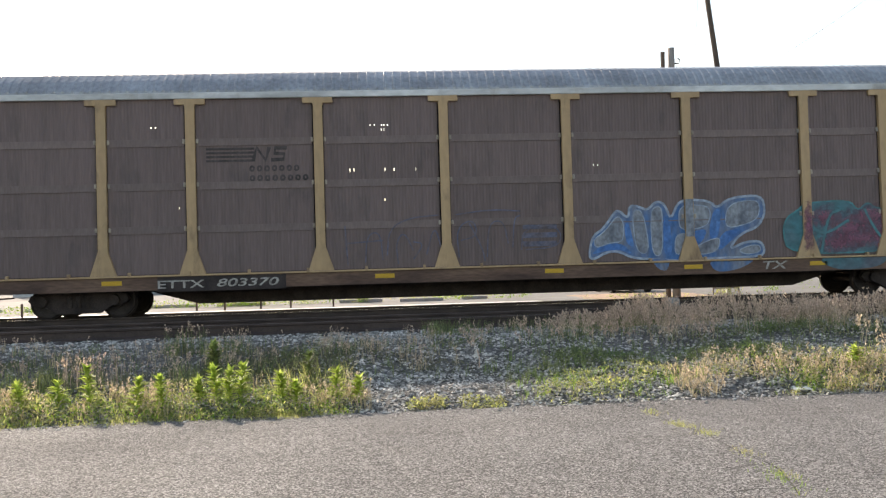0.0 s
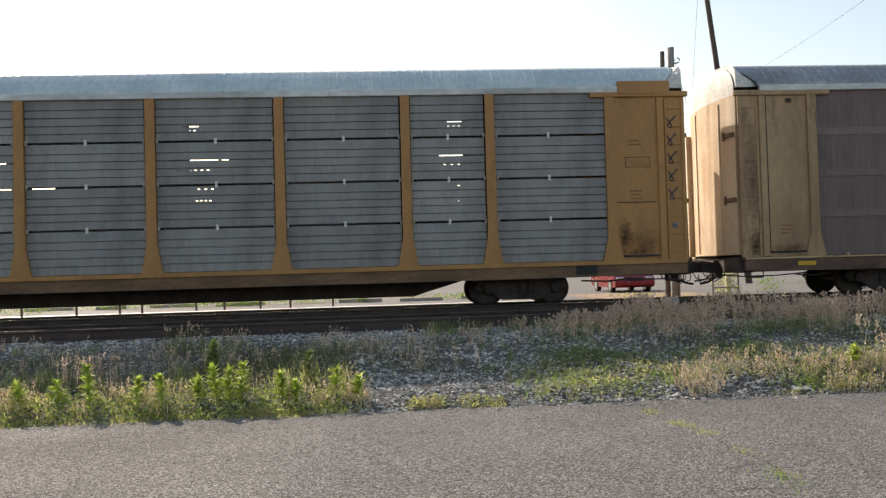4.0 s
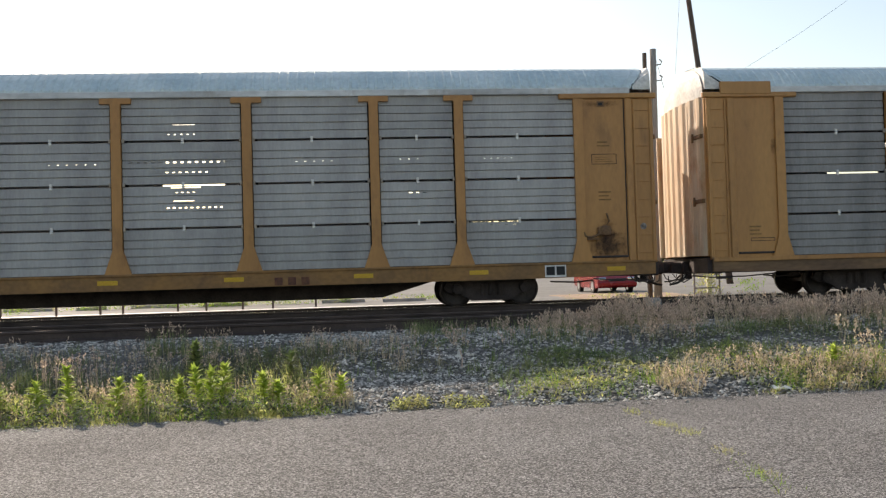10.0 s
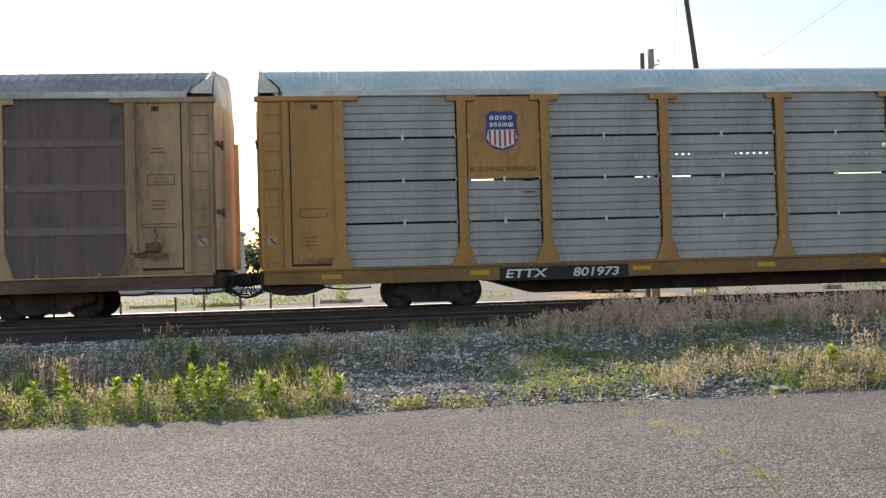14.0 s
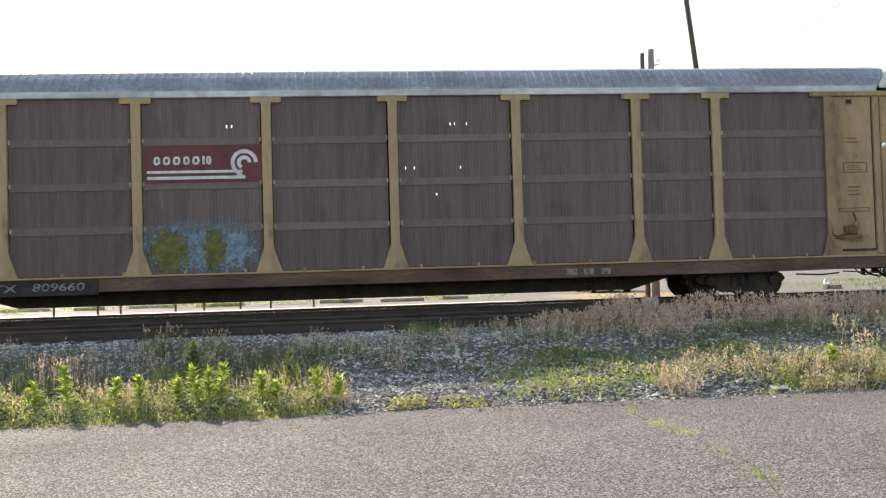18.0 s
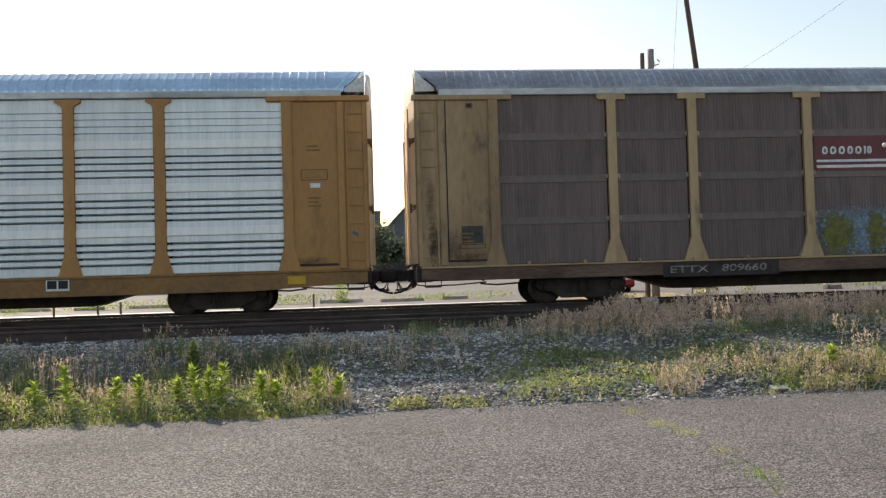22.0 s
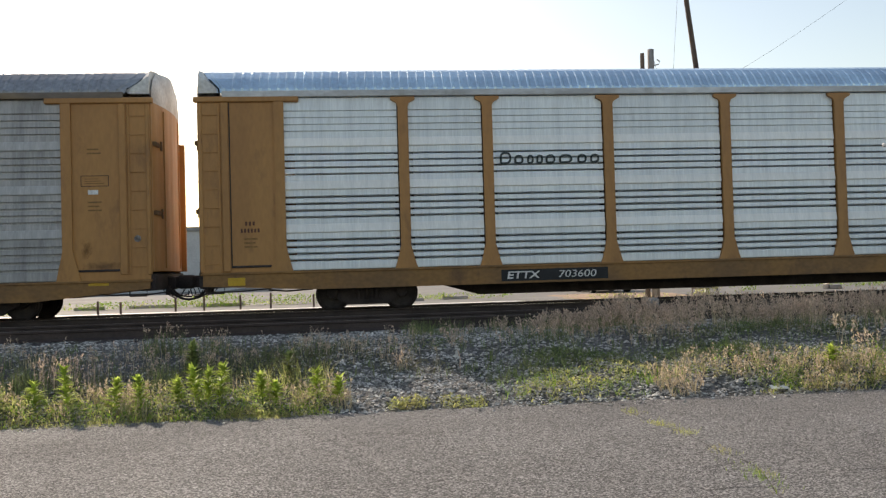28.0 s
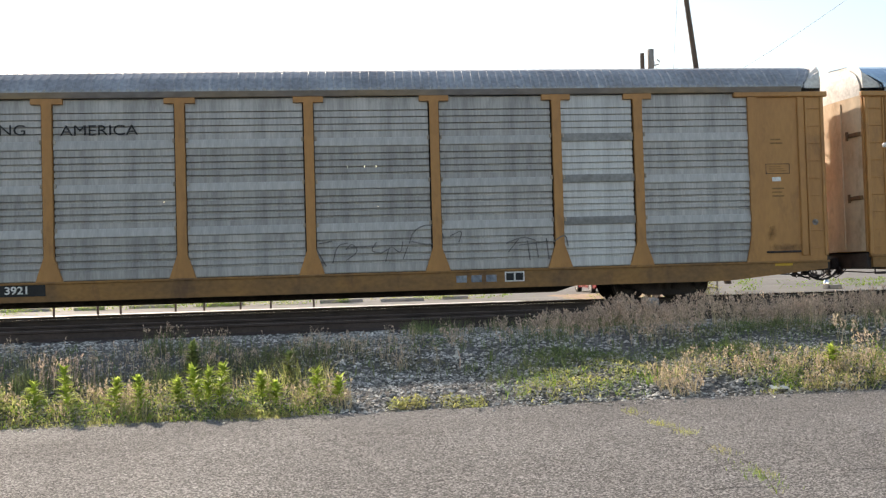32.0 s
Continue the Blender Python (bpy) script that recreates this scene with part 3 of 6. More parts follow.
def autorack(label, paint, sill_paint, panel, roof, post_kind, profile, centre, slots=(), skip=(), door_paint=None, patches=(), ends=None, eave=None, foot=.90, low=.56, trucks=(9.85, 9.85), span=(.29, .70)):
    """One enclosed automobile carrying railcar. slots: bay -> holes of its sheets; skip: (bay, row) without a steel sheet; foot, low: the sill's top and bottom."""
    ends, eave = ends or paint, eave or EAVE
    car = thing("autorack_railcar", label, "railcar", (centre, 0, 0), "cars of the passing freight train")
    P = lambda name, m, mt, parent=car, lb="", at=(0, 0, 0), sm=False: part(name, m, mt, parent, lb, at, sm)
    # underframe
    m = Mesh().prism([(-13.5, .55), (-11.4, .55), (-8.55, .56), (-7.3, .20), (7.3, .20), (8.55, .56), (11.4, .55), (13.5, .55), (13.5, .92), (-13.5, .92)], -.42, .42)
    P("centre_sill", cached(("centre_sill",), lambda: m, STEEL), STEEL)
    P("deck", cached(("deck",), lambda: Mesh().box(-13.6, 13.6, -1.5, 1.5, .90, .965), STEEL), STEEL)
    for s in (-1, 1):
        y0, y1 = (-1.585, -1.46) if s < 0 else (1.46, 1.585)
        mm = cached(("side_sill", s, foot, low), lambda: Mesh().prism([(-13.7, .60), (-11.2, low), (11.2, low), (13.7, .60), (13.7, foot), (-13.7, foot)], y0, y1).box(-13.75, 13.75, y0 - .03 if s < 0 else y0, y1 if s < 0 else y1 + .03, foot - .05, foot + .005, .01), sill_paint)
        sill = P("side_sill", mm, sill_paint)
        if s < 0 and sill_paint is BROWN_SILL:
            P("sill_cap", Mesh().box(-13.7, 13.7, -1.626, -1.612, foot - .10, foot + .004, .006), paint, sill)
        if s < 0 and profile == "ribbed":
            cap = P("sill_cap", cached(("sill_cap",), lambda: Mesh().box(-13.7, 13.7, -1.622, -1.612, .860, .902, .004), paint), paint, sill)
            for k in range(18):
                P("cap_bracket", cached(("cap_bracket",), lambda: Mesh().box(-.03, .03, -1.64, -1.55, .87, .97, .008), paint), paint, at=(-11.2 + k * 1.32, 0, 0))
        if s < 0:
            for x in patches:
                P("reflector", cached(("reflector",), lambda: Mesh().box(-.22, .22, -.004, .0, -.05, .05, .001), SAFETY), SAFETY, sill, at=(x, -1.588, .74))
        ch = cached(("top_chord", s), lambda: Mesh().box(-13.2, 13.2, -1.606 if s < 0 else 1.52, -1.52 if s < 0 else 1.606, 4.855, 5.0, .012), eave)
        P("top_chord", ch, eave)
    # sheets of the near side, row by row, and of the far side
    for i in range(len(EDGES) - 1):
        a, b = EDGES[i] + (.122 if i else -.06), EDGES[i + 1] - (.140 if i < 8 else -.06)
        w, c = round(b - a, 3), (a + b) / 2
        skin = DULL_CLEAN if panel is DULL and i == 7 else panel
        for r, (z0, z1) in enumerate(ROWS if profile != "silver" else SMOOTH_ROWS):
            if (i, r) in skip:
                continue
            holes = tuple((max(q[1] - .05, .02), min(q[2] - .05, w - .03), q[3], q[4]) for q in slots if q[0] == (i, r))
            z0 = foot + .015 if r == 0 else z0
            h = round(z1 - z0, 3)
            if profile == "ribbed":
                make = lambda: ribbed(w, h, holes)
            else:
                make = lambda: sheet(w, h, tri_profile(h) if profile == "tri" else silver_profile(h, r, .05), holes + (tuple((0, w, round(h * q - GROOVE[r] * .55, 3), round(h * q + GROOVE[r] * .45, 3)) for q in GROOVE_AT) if panel is SILVER and r < 3 else ()))
            P("side_sheet", cached(("side_sheet", w, h, holes, profile, r if profile == "silver" else 0), make, skin), skin, at=(c, -1.525, z0))
            if profile == "ribbed" and r < 3:
                P("seam_band", cached(("seam_band", w), lambda: Mesh().box(-w / 2, w / 2, -.008, .0, -.085, .085, .006).box(-w / 2, w / 2, -.016, -.004, -.085, -.060, .003), BAND), BAND, at=(c, -1.525, z1 + .005))
            if profile == "silver" and r < 3 and not (panel is DULL and i == 7):
                mt = DULL_BELT if panel is DULL else SILVER_BELT
                P("seam_belt", cached(("seam_belt", w), lambda: belt(w), mt), mt, at=(c, -1.527, z1))
        far, seen = [], set()
        for q in slots:
            if q[0][0] == i:
                zc = ROWS[q[0][1]][0] + (q[3] + q[4]) / 2
                zc += .158 * (zc - .85) - .90
                if round(zc / .12) not in seen:
                    seen.add(round(zc / .12))
                    far.append((round(w * span[0], 2), round(w * span[1], 2), round(zc - .075, 2), round(min(zc + .075, 3.90), 2)))
        far = tuple(far)
        wide = round(EDGES[i + 1] - EDGES[i] + .02, 3)
        P("far_sheet", cached(("far_sheet", wide, far), lambda: sheet(wide, 3.96, [(0, 0), (0, 3.96)], far), panel), panel, at=((EDGES[i] + EDGES[i + 1]) / 2, 1.52, .90))
    for x in POSTS:
        post = P("side_post", cached(("side_post", post_kind, foot), lambda: post_mesh(post_kind, foot), paint), paint, at=(x, 0, 0))
        for z in (1.93, 2.92, 3.90) if post_kind != "round" else ():
            for dx in (-.148, .148):
                P("clamp", cached(("clamp",), clamp_mesh, CLAMP), CLAMP, post, at=(dx, 0, z))
        # Added dark strip behind the post; it blocks light so the gaps stay dark.
        P("inner_post", cached(("inner_post",), lambda: Mesh().box(-.22, .22, -1.425, -1.40, .93, 4.85, .004), STEEL), STEEL, at=(x, 0, 0))
        P("far_post", cached(("far_post",), lambda: Mesh().box(-.11, .11, 1.53, 1.60, .93, 4.93, .01), paint), paint, at=(x, 0, 0))
    # roof
    P("roof", cached(("roof",), roof_mesh, roof), roof, lb="corrugated steel roof")
    for s in (-1, 1):
        P("roof_hood", cached(("roof_hood", s), lambda: roof_end(s), WHITEPAINT), WHITEPAINT, lb="white hood at the roof's end")
        P("roof_seam", cached(("roof_seam", s), lambda: seam(s), BLACK), BLACK)
        # end walls of the sides
        for f in (-1, 1):
            ya, yb = (-1.55, -1.50) if f < 0 else (1.50, 1.55)
            q = lambda x0, x1, z0, z1, c=.012, o=0: Mesh().box(min(s * x0, s * x1), max(s * x0, s * x1), ya - (o if f < 0 else 0), yb + (o if f > 0 else 0), z0, z1, c)
            P("end_panel", cached(("end_panel", s, f, foot), lambda: q(11.84, 13.72, foot, 4.76), ends), ends)
            if f < 0:
                fl = [(11.70, foot), (12.22, foot), (12.18, 1.02), (12.06, 1.45), (12.06, 4.75), (11.84, 4.75), (11.84, 1.45)]
                P("corner_post", cached(("corner_post", s, foot), lambda: Mesh().prism([(s * x, z) for x, z in fl], -1.60, -1.54), ends), ends)
                P("end_header", cached(("end_header", s), lambda: q(11.5, 13.84, 4.745, 4.875, .02, .06), ends), ends)
                P("end_post", cached(("end_post", s), lambda: q(13.08, 13.24, .92, 4.745, .015, .045), ends), ends)
                P("edge_post", cached(("edge_post", s), lambda: q(13.66, 13.75, .91, 4.745, .015, .03), ends), ends)
                lad = P("ladder", cached(("ladder", s), lambda: q(13.27, 13.31, .92, 4.72, .008, .03), ends), ends, lb="steel ladder at the car's end")
                for k in range(9):
                    P("rung", cached(("rung", s), lambda: Mesh().tube([(s * 13.26, -1.572, 0), (s * 13.70, -1.572, 0)], .007, 6), ends), ends, lad, at=(0, 0, 1.1 + k * .42))
                P("door_rail", cached(("door_rail", s), lambda: q(12.1, 13.06, 1.0, 1.05, .01, .03), STEEL), STEEL)
        door = P("end_door", cached(("end_door", s, post_kind), lambda: end_door(s, .035 if post_kind == "plain" else .006), door_paint or paint), door_paint or paint, lb="corrugated end door")
        P("door_hood", cached(("door_hood", s), lambda: door_hood(s), WHITEPAINT), WHITEPAINT, door, "chalky white upper door")
        for y, z1, x1 in ((-1.46, 4.75, 13.775), (-.04, 4.2, 13.90), (1.46, 4.25, 13.90)):
            mt = ends if y < -1 else door_paint or paint
            P("hinge_post", cached(("hinge_post", s, y), lambda: Mesh().box(min(s * 13.72, s * x1), max(s * 13.72, s * x1), y - .04, y + .04, .97, z1, .012), mt), mt, door)
        for y in (-.75, .75):
            P("lock_bar", cached(("lock_bar", s, y), lambda: Mesh().tube([(s * 13.885, y, 1.05), (s * 13.885, y, 4.7)], .018, 6), door_paint or paint), door_paint or paint, door)
        for z in (2.30, 3.86):
            P("latch", cached(("latch", s), lambda: Mesh().box(min(s * 13.76, s * 13.86), max(s * 13.76, s * 13.86), -1.40, -.92, -.05, .05, .012).box(min(s * 13.85, s * 13.89), max(s * 13.85, s * 13.89), -1.0, -.92, -.11, .11, .01), DARK_IRON), DARK_IRON, door, at=(0, 0, z))
        P("end_sill", cached(("end_sill", s), lambda: Mesh().box(min(s * 13.45, s * 13.8), max(s * 13.45, s * 13.8), -1.5, 1.5, .55, .93, .02), STEEL), STEEL)
        cp = P("coupler", cached(("coupler", s), lambda: Mesh().box(min(s * 13.2, s * 14.22), max(s * 13.2, s * 14.22), -.14, .14, .58, .84, .03).box(min(s * 14.0, s * 14.42), max(s * 14.0, s * 14.42), -.22 if s > 0 else .01, -.01 if s > 0 else .22, .55 if s > 0 else .57, .88 if s > 0 else .86, .06).box(min(s * 13.5, s * 13.95), max(s * 13.5, s * 13.95), -.24, .24, .54, .86, .04), STEEL), STEEL, lb="black knuckle coupler")
        P("air_hose", cached(("air_hose", s), lambda: Mesh().tube([(s * (13.85 + d), -.28, .60 - e) for d, e in ((-.12, -.04), (0, .06), (.12, .2), (.28, .28), (.46, .31))], .03, 6), RUBBER), RUBBER, cp, "sagging black air hose")
        P("second_hose", cached(("second_hose", s), lambda: Mesh().tube([(s * (13.8 + d), .25, .62 - e) for d, e in ((-.1, -.03), (.02, .1), (.15, .22), (.3, .26), (.45, .27))], .022, 6), RUBBER), RUBBER, cp)
        P("hose_bracket", cached(("hose_bracket", s), lambda: Mesh().box(min(s * 13.76, s * 13.86), max(s * 13.76, s * 13.86), -.36, -.2, .42, .62, .01), STEEL), STEEL, cp)
        P("hose_clamp", cached(("hose_clamp", s), lambda: Mesh().box(min(s * 13.78, s * 13.83), max(s * 13.78, s * 13.83), .15, .3, .38, .6, .01), STEEL), STEEL, cp)
        for y, d, z in ((-.45, .10, .34), (.1, .22, .30), (.45, .05, .36)):
            P("signal_cable", cached(("signal_cable", s, y), lambda: Mesh().tube([(s * 13.7, y, .58), (s * (13.78 + d * .4), y, .44), (s * (13.92 + d), y - .04, z), (s * (14.12 + d * .4), y - .03, z + .06), (s * 14.2, y, z + .2)], .014, 5), RUBBER), RUBBER, cp)
        P("chain", cached(("chain", s), lambda: Mesh().tube([(s * 13.85, -.6, .58), (s * 13.95, -.5, .42), (s * 14.1, -.3, .40), (s * 14.18, -.15, .55)], .012, 5), STEEL), STEEL, cp)
        P("cut_lever", cached(("cut_lever", s), lambda: Mesh().tube([(s * 13.9, -.2, .6), (s * 13.86, -.5, .50), (s * 13.6, -1.2, .46), (s * 12.9, -1.5, .47), (s * 12.2, -1.53, .52)], .016, 5), STEEL), STEEL, cp)
        P("step", cached(("step", s), lambda: Mesh().tube([(s * 13.62, -1.52, .6), (s * 13.62, -1.52, .44), (s * 13.25, -1.52, .44), (s * 13.25, -1.52, .6)], .02, 5), STEEL), STEEL)
        P("brake_rod", cached(("brake_rod", s), lambda: Mesh().tube([(s * 12.3, -1.2, .48), (s * 11.9, -1.1, .44), (s * 11.3, -1.0, .47)], .02, 5), STEEL), STEEL)
        truck(car, s * trucks[s > 0])
    CARS.append((car, centre))
    return car


def slits(key, xs, z, w=.022, h=.075):
    return [(key, x, x + w * .65, z, z + h * .65) for x in xs]


SLITS_A = slits((3, 2), (.62, .71, 1.42, 1.63, 2.13), .22, .022, .11) + slits((3, 3), (1.1, 1.2, 1.36, 1.42, 1.5), .28, .03, .045) + slits((3, 3), (1.36, 1.42), .16) + slits((5, 2), (.56, .66), .24) + slits((3, 1), (1.4,), .5, .022, .1)
SLITS_A += slits((1, 3), (.75, .85, 1.0, 1.1), .3, .05, .028) + slits((1, 1), (1.6,), .42, .02, .08)
SLITS_D = slits((1, 3), (1.2, 1.32, 1.5), .30, .035, .03) + slits((1, 2), (.5, .78, 1.1), .25, .02, .1) + slits((3, 3), (1.9, 2.02), .26, .02, .09) + slits((3, 3), (1.9,), .35, .12, .02) + slits((5, 3), (1.26, 1.36, 1.64), .26, .022, .1) + slits((5, 2), (.2, .4, 1.47), .24, .022, .09) + slits((5, 1), (.9,), .6) + slits((7, 3), (.9,), .3) + slits((1, 1), (1.3,), .5, .04, .03)
SLITS_F = slits((5, 2), (.6, .78, 1.17, 1.43), .34, .02, .09) + slits((5, 1), (1.45,), .4) + slits((3, 1), (2.4,), .6)

car_a = autorack("dark brown enclosed autorack railcar with cream posts and blue graffiti", CREAM, RUSTY, BROWN, ROOF_DARK, "tee", "ribbed", -6.62, SLITS_A, (), DOORCREAM, (-12.2, -8.95, -5.65, -2.87, 1.05, 4.35, 7.4, 10.4), ENDCREAM, span=(.12, .90))
def dots(key, x0, x1, z, n, w=.07, h=.045):
    return [(key, x0 + (x1 - x0) * k / n, x0 + (x1 - x0) * k / n + w * .8, z, z + h * .5) for k in range(n)]


SLOTS_B = [((3, 3), 1.44, 1.75, .31, .335)] + dots((3, 3), 1.44, 1.8, .22, 3) + [((3, 2), .48, 1.35, .525, .55), ((3, 2), 1.42, 2.49, .525, .55)] + dots((3, 2), 1.0, 2.15, .30, 8)
SLOTS_B += [((3, 1), 1.6, 2.05, .86, .895), ((3, 1), 1.6, 2.05, .64, .665), ((3, 0), .43, .65, .87, .89), ((3, 0), .75, 1.28, .87, .89)] + dots((3, 0), .5, 1.2, .80, 6, .06, .03)
SLOTS_B += [((1, 3), 1.17, 1.7, .31, .34)] + dots((1, 3), 1.17, 1.7, .21, 4) + [((1, 2), 1.15, 1.75, .52, .55)] + dots((1, 2), 1.25, 1.75, .38, 4) + [((1, 1), 1.4, 1.6, .88, .92)]
SLOTS_B += [((5, 3), .64, 1.0, .30, .325)] + dots((5, 3), .64, 1.0, .21, 3) + [((5, 2), .31, .66, .53, .55), ((5, 2), .72, 1.42, .53, .55), ((5, 2), 1.5, 1.65, .53, .55)] + dots((5, 2), .47, 1.3, .30, 6)
SLOTS_B += dots((5, 1), .95, 1.4, .84, 3) + dots((5, 1), .9, 1.3, .58, 4) + [((7, 3), .9, 1.3, .32, .345)] + dots((7, 3), .9, 1.4, .22, 4) + [((7, 2), .7, 1.7, .53, .555)] + dots((7, 2), .8, 1.6, .32, 5) + dots((7, 1), 1.1, 1.6, .8, 3) + dots((7, 1), 1.1, 1.6, .45, 4, .07, .03)
SLOTS_C = [((1, 1), 1.32, 1.64, .89, .925), ((1, 1), 1.35, 1.62, .62, .65)] + dots((1, 1), 1.38, 1.62, .48, 2, .08, .08) + dots((1, 0), .58, 1.55, .88, 7, .1, .03)
for bay in (3, 5):
    k = 1.0
    SLOTS_C += [((bay, 3), 1.15 * k, 1.65 * k, .34, .362)] + dots((bay, 3), 1.05 * k, 1.75 * k, .12, 5, .05, .04)
    SLOTS_C += dots((bay, 2), .2 * k, 2.6 * k, .47, 15, .085, .075) + dots((bay, 2), .7 * k, 2.0 * k, .25, 9, .075, .05)
    SLOTS_C += [((bay, 1), 1.1 * k, 1.75 * k, .88, .905), ((bay, 1), 1.15 * k, 1.6 * k, .58, .60)] + dots((bay, 1), 1.2 * k, 1.7 * k, .77, 4, .06, .045) + dots((bay, 1), 1.0 * k, 2.3 * k, .42, 10, .075, .06)
    SLOTS_C += dots((bay, 0), .2 * k, .55 * k, .82, 4, .06, .03)
SLOTS_C += dots((7, 1), .7, 1.2, .66, 3, .1, .05) + dots((7, 2), .5, 1.3, .47, 4, .05, .03) + dots((4, 2), 1.3, 2.5, .46, 6, .05, .022) + dots((2, 2), 1.3, 2.5, .46, 6, .07, .025) + dots((6, 2), 1.0, 2.2, .46, 6, .06, .022) + dots((8, 2), .5, 1.6, .46, 7, .05, .022) + dots((8, 0), .6, 1.5, .90, 5, .08, .02)

car_b = autorack("grey galvanised tri-level autorack railcar with yellow frame", YELLOW, BROWN_SILL, ZINC_DARK, ROOF, "plain", "tri", -35.42, SLOTS_B, (), DOORWHITE, foot=.93, span=(.08, .96))
car_c = autorack("grey galvanised autorack railcar with yellow frame and shield emblem", YELLOW, SILL, ZINC, ROOF, "tee", "tri", -64.24, SLOTS_C, ((1, 2), (1, 3)), None, (-12.2, -8.8, -4.95, -1.9, 1.2, 3.95, 6.85, 9.5, 12.75), foot=.92, span=(.12, .72))
car_d = autorack("dark brown weathered autorack railcar with cream posts and red emblem sign", CREAM, RUSTY, BROWN_DARK, ROOF_DARK, "tee", "ribbed", -92.77, SLITS_D, (), DOORCREAM, (), ENDCREAM, span=(.12, .90))
car_e = autorack("bright silver panelled autorack railcar with yellow frame", YELLOW, SILL, SILVER, ROOF_BLUE, "round", "silver", -121.41, (), (), DOORCREAM, foot=.895, low=.47, trucks=(10.05, 10.25))
car_f = autorack("dull dirty silver autorack railcar with yellow frame and scribbles", YELLOW, SILL, DULL, ROOF_DARK, "tee", "silver", -149.97, SLITS_F, (), None, (12.6, -9.0), None, EAVE_DARK, foot=.80, low=.37)


# ---- signs, lettering and marks on the cars ----
SIGN_RED = mat("faded maroon sign paint", (.16, .035, .04), .6, vary=.12, scale=2, fine=20, bump=.02, tint=(.12, .03, .035))
SIGN_BLUE = mat("deep blue emblem paint", (.03, .05, .22), .5, vary=.12, bump=.02)
SIGN_STRIPE = mat("red emblem paint", (.42, .05, .06), .5, vary=.12, bump=.02)
INK = mat("dark green-black lettering paint", (.025, .04, .04), .6, vary=.2, bump=.02)
GHOST = mat("faded dark stencil on brown steel", (.055, .045, .045), .8, vary=.3, scale=3, fine=15, bump=.02, tint=(.10, .083, .08))
SPRAY_BLUE = mat("blue spray paint", (.03, .14, .40), .6, vary=.3, scale=2.5, fine=12, bump=.02, tint=(.07, .20, .46))
SPRAY_PALE = mat("pale grey-blue spray paint", (.26, .29, .33), .7, vary=.3, scale=2.2, fine=9, bump=.02, tint=(.12, .135, .17), stretch=(1.6, 2, 1.2))
SPRAY_TEAL = mat("teal spray paint", (.05, .26, .28), .7, vary=.25, scale=3, fine=12, bump=.02, tint=(.06, .17, .19))
FAINT_BLUE = mat("faint blue spray line", (.125, .135, .20), .8, vary=.3, scale=4, fine=12, bump=.02, tint=(.14, .12, .135))
WORN = mat("worn stencil paint", (.30, .27, .25), .8, vary=.3, scale=9, fine=30, bump=.02, tint=(.10, .085, .08))
FADED = mat("faded black marker", (.13, .125, .125), .8, vary=.3, scale=8, fine=25, bump=.02, tint=(.22, .21, .21))
CHALK = mat("worn pale stencil paint", (.46, .44, .41), .8, vary=.3, scale=7, fine=30, bump=.02, tint=(.24, .22, .20))
MAROON = mat("faded maroon stencil paint", (.09, .028, .022), .7, vary=.25, scale=5, fine=20, bump=.02, tint=(.15, .06, .03))
DIM = mat("dim stencil on paint", (.21, .11, .04), .75, vary=.25, scale=6, fine=30, bump=.02, tint=(.30, .16, .05))
PANEL, FACE = -1.527, -1.603


def flat(name, pts, m, parent, y=PANEL, thick=.004, label=""):
    return part(name, Mesh().prism(pts, y - thick, y), m, parent, label)


def bar(name, x0, x1, z0, z1, m, parent, y=PANEL, label=""):
    return part(name, Mesh().box(x0, x1, y - .005, y, z0, z1, .0015), m, parent, label)


def stroke(name, pts, width, m, parent, y=PANEL, label="", thick=.004):
    """A painted line of even width through (x, z) points."""
    me = Mesh()
    p = [Vector((x, z)) for x, z in pts]
    left, right = [], []
    for i, q in enumerate(p):
        d = (p[min(i + 1, len(p) - 1)] - p[max(i - 1, 0)]).normalized()
        n = Vector((-d.y, d.x)) * width / 2
        left.append(q + n)
        right.append(q - n)
    k = len(p)
    v = [(a.x, y - thick, a.y) for a in left + right] + [(a.x, y, a.y) for a in left + right]
    f = [(i, i + 1, k + i + 1, k + i) for i in range(k - 1)]
    f += [(i, 2 * k + i, 2 * k + i + 1, i + 1) for i in range(k - 1)] + [(k + i, k + i + 1, 3 * k + i + 1, 3 * k + i) for i in range(k - 1)]
    me.add(v, f)
    return part(name, me, m, parent, label)


def round_line(pts, n=6):
    """Rounds the corners of a line by cutting them twice."""
    for _ in range(2):
        out = [pts[0]]
        for (x0, z0), (x1, z1) in zip(pts, pts[1:]):
            out += [(x0 * .75 + x1 * .25, z0 * .75 + z1 * .25), (x0 * .25 + x1 * .75, z0 * .25 + z1 * .75)]
        pts = out + [pts[-1]]
    return pts


def blob(pts):
    """A closed outline with its corners rounded."""
    for _ in range(2):
        out = []
        for i, (x0, z0) in enumerate(pts):
            x1, z1 = pts[(i + 1) % len(pts)]
            out += [(x0 * .78 + x1 * .22, z0 * .78 + z1 * .22), (x0 * .22 + x1 * .78, z0 * .22 + z1 * .78)]
        pts = out
    return pts


def film_quad(rx, rz):
    """A film of paint or rust on a sheet, without thickness of its own."""
    return Mesh().add([(-rx, 0, -rz), (rx, 0, -rz), (rx, 0, rz), (-rx, 0, rz)], [(0, 1, 2, 3)])


def word_bars(car, x0, x1, z0, z1, widths, m, y=PANEL, gap=.25):
    """A brand word as a row of plain bars."""
    step = (x1 - x0) / sum(widths)
    x = x0
    for w in widths:
        bar("word_bar", x, x + w * step * (1 - gap), z0, z1, m, car, y)
        x += w * step


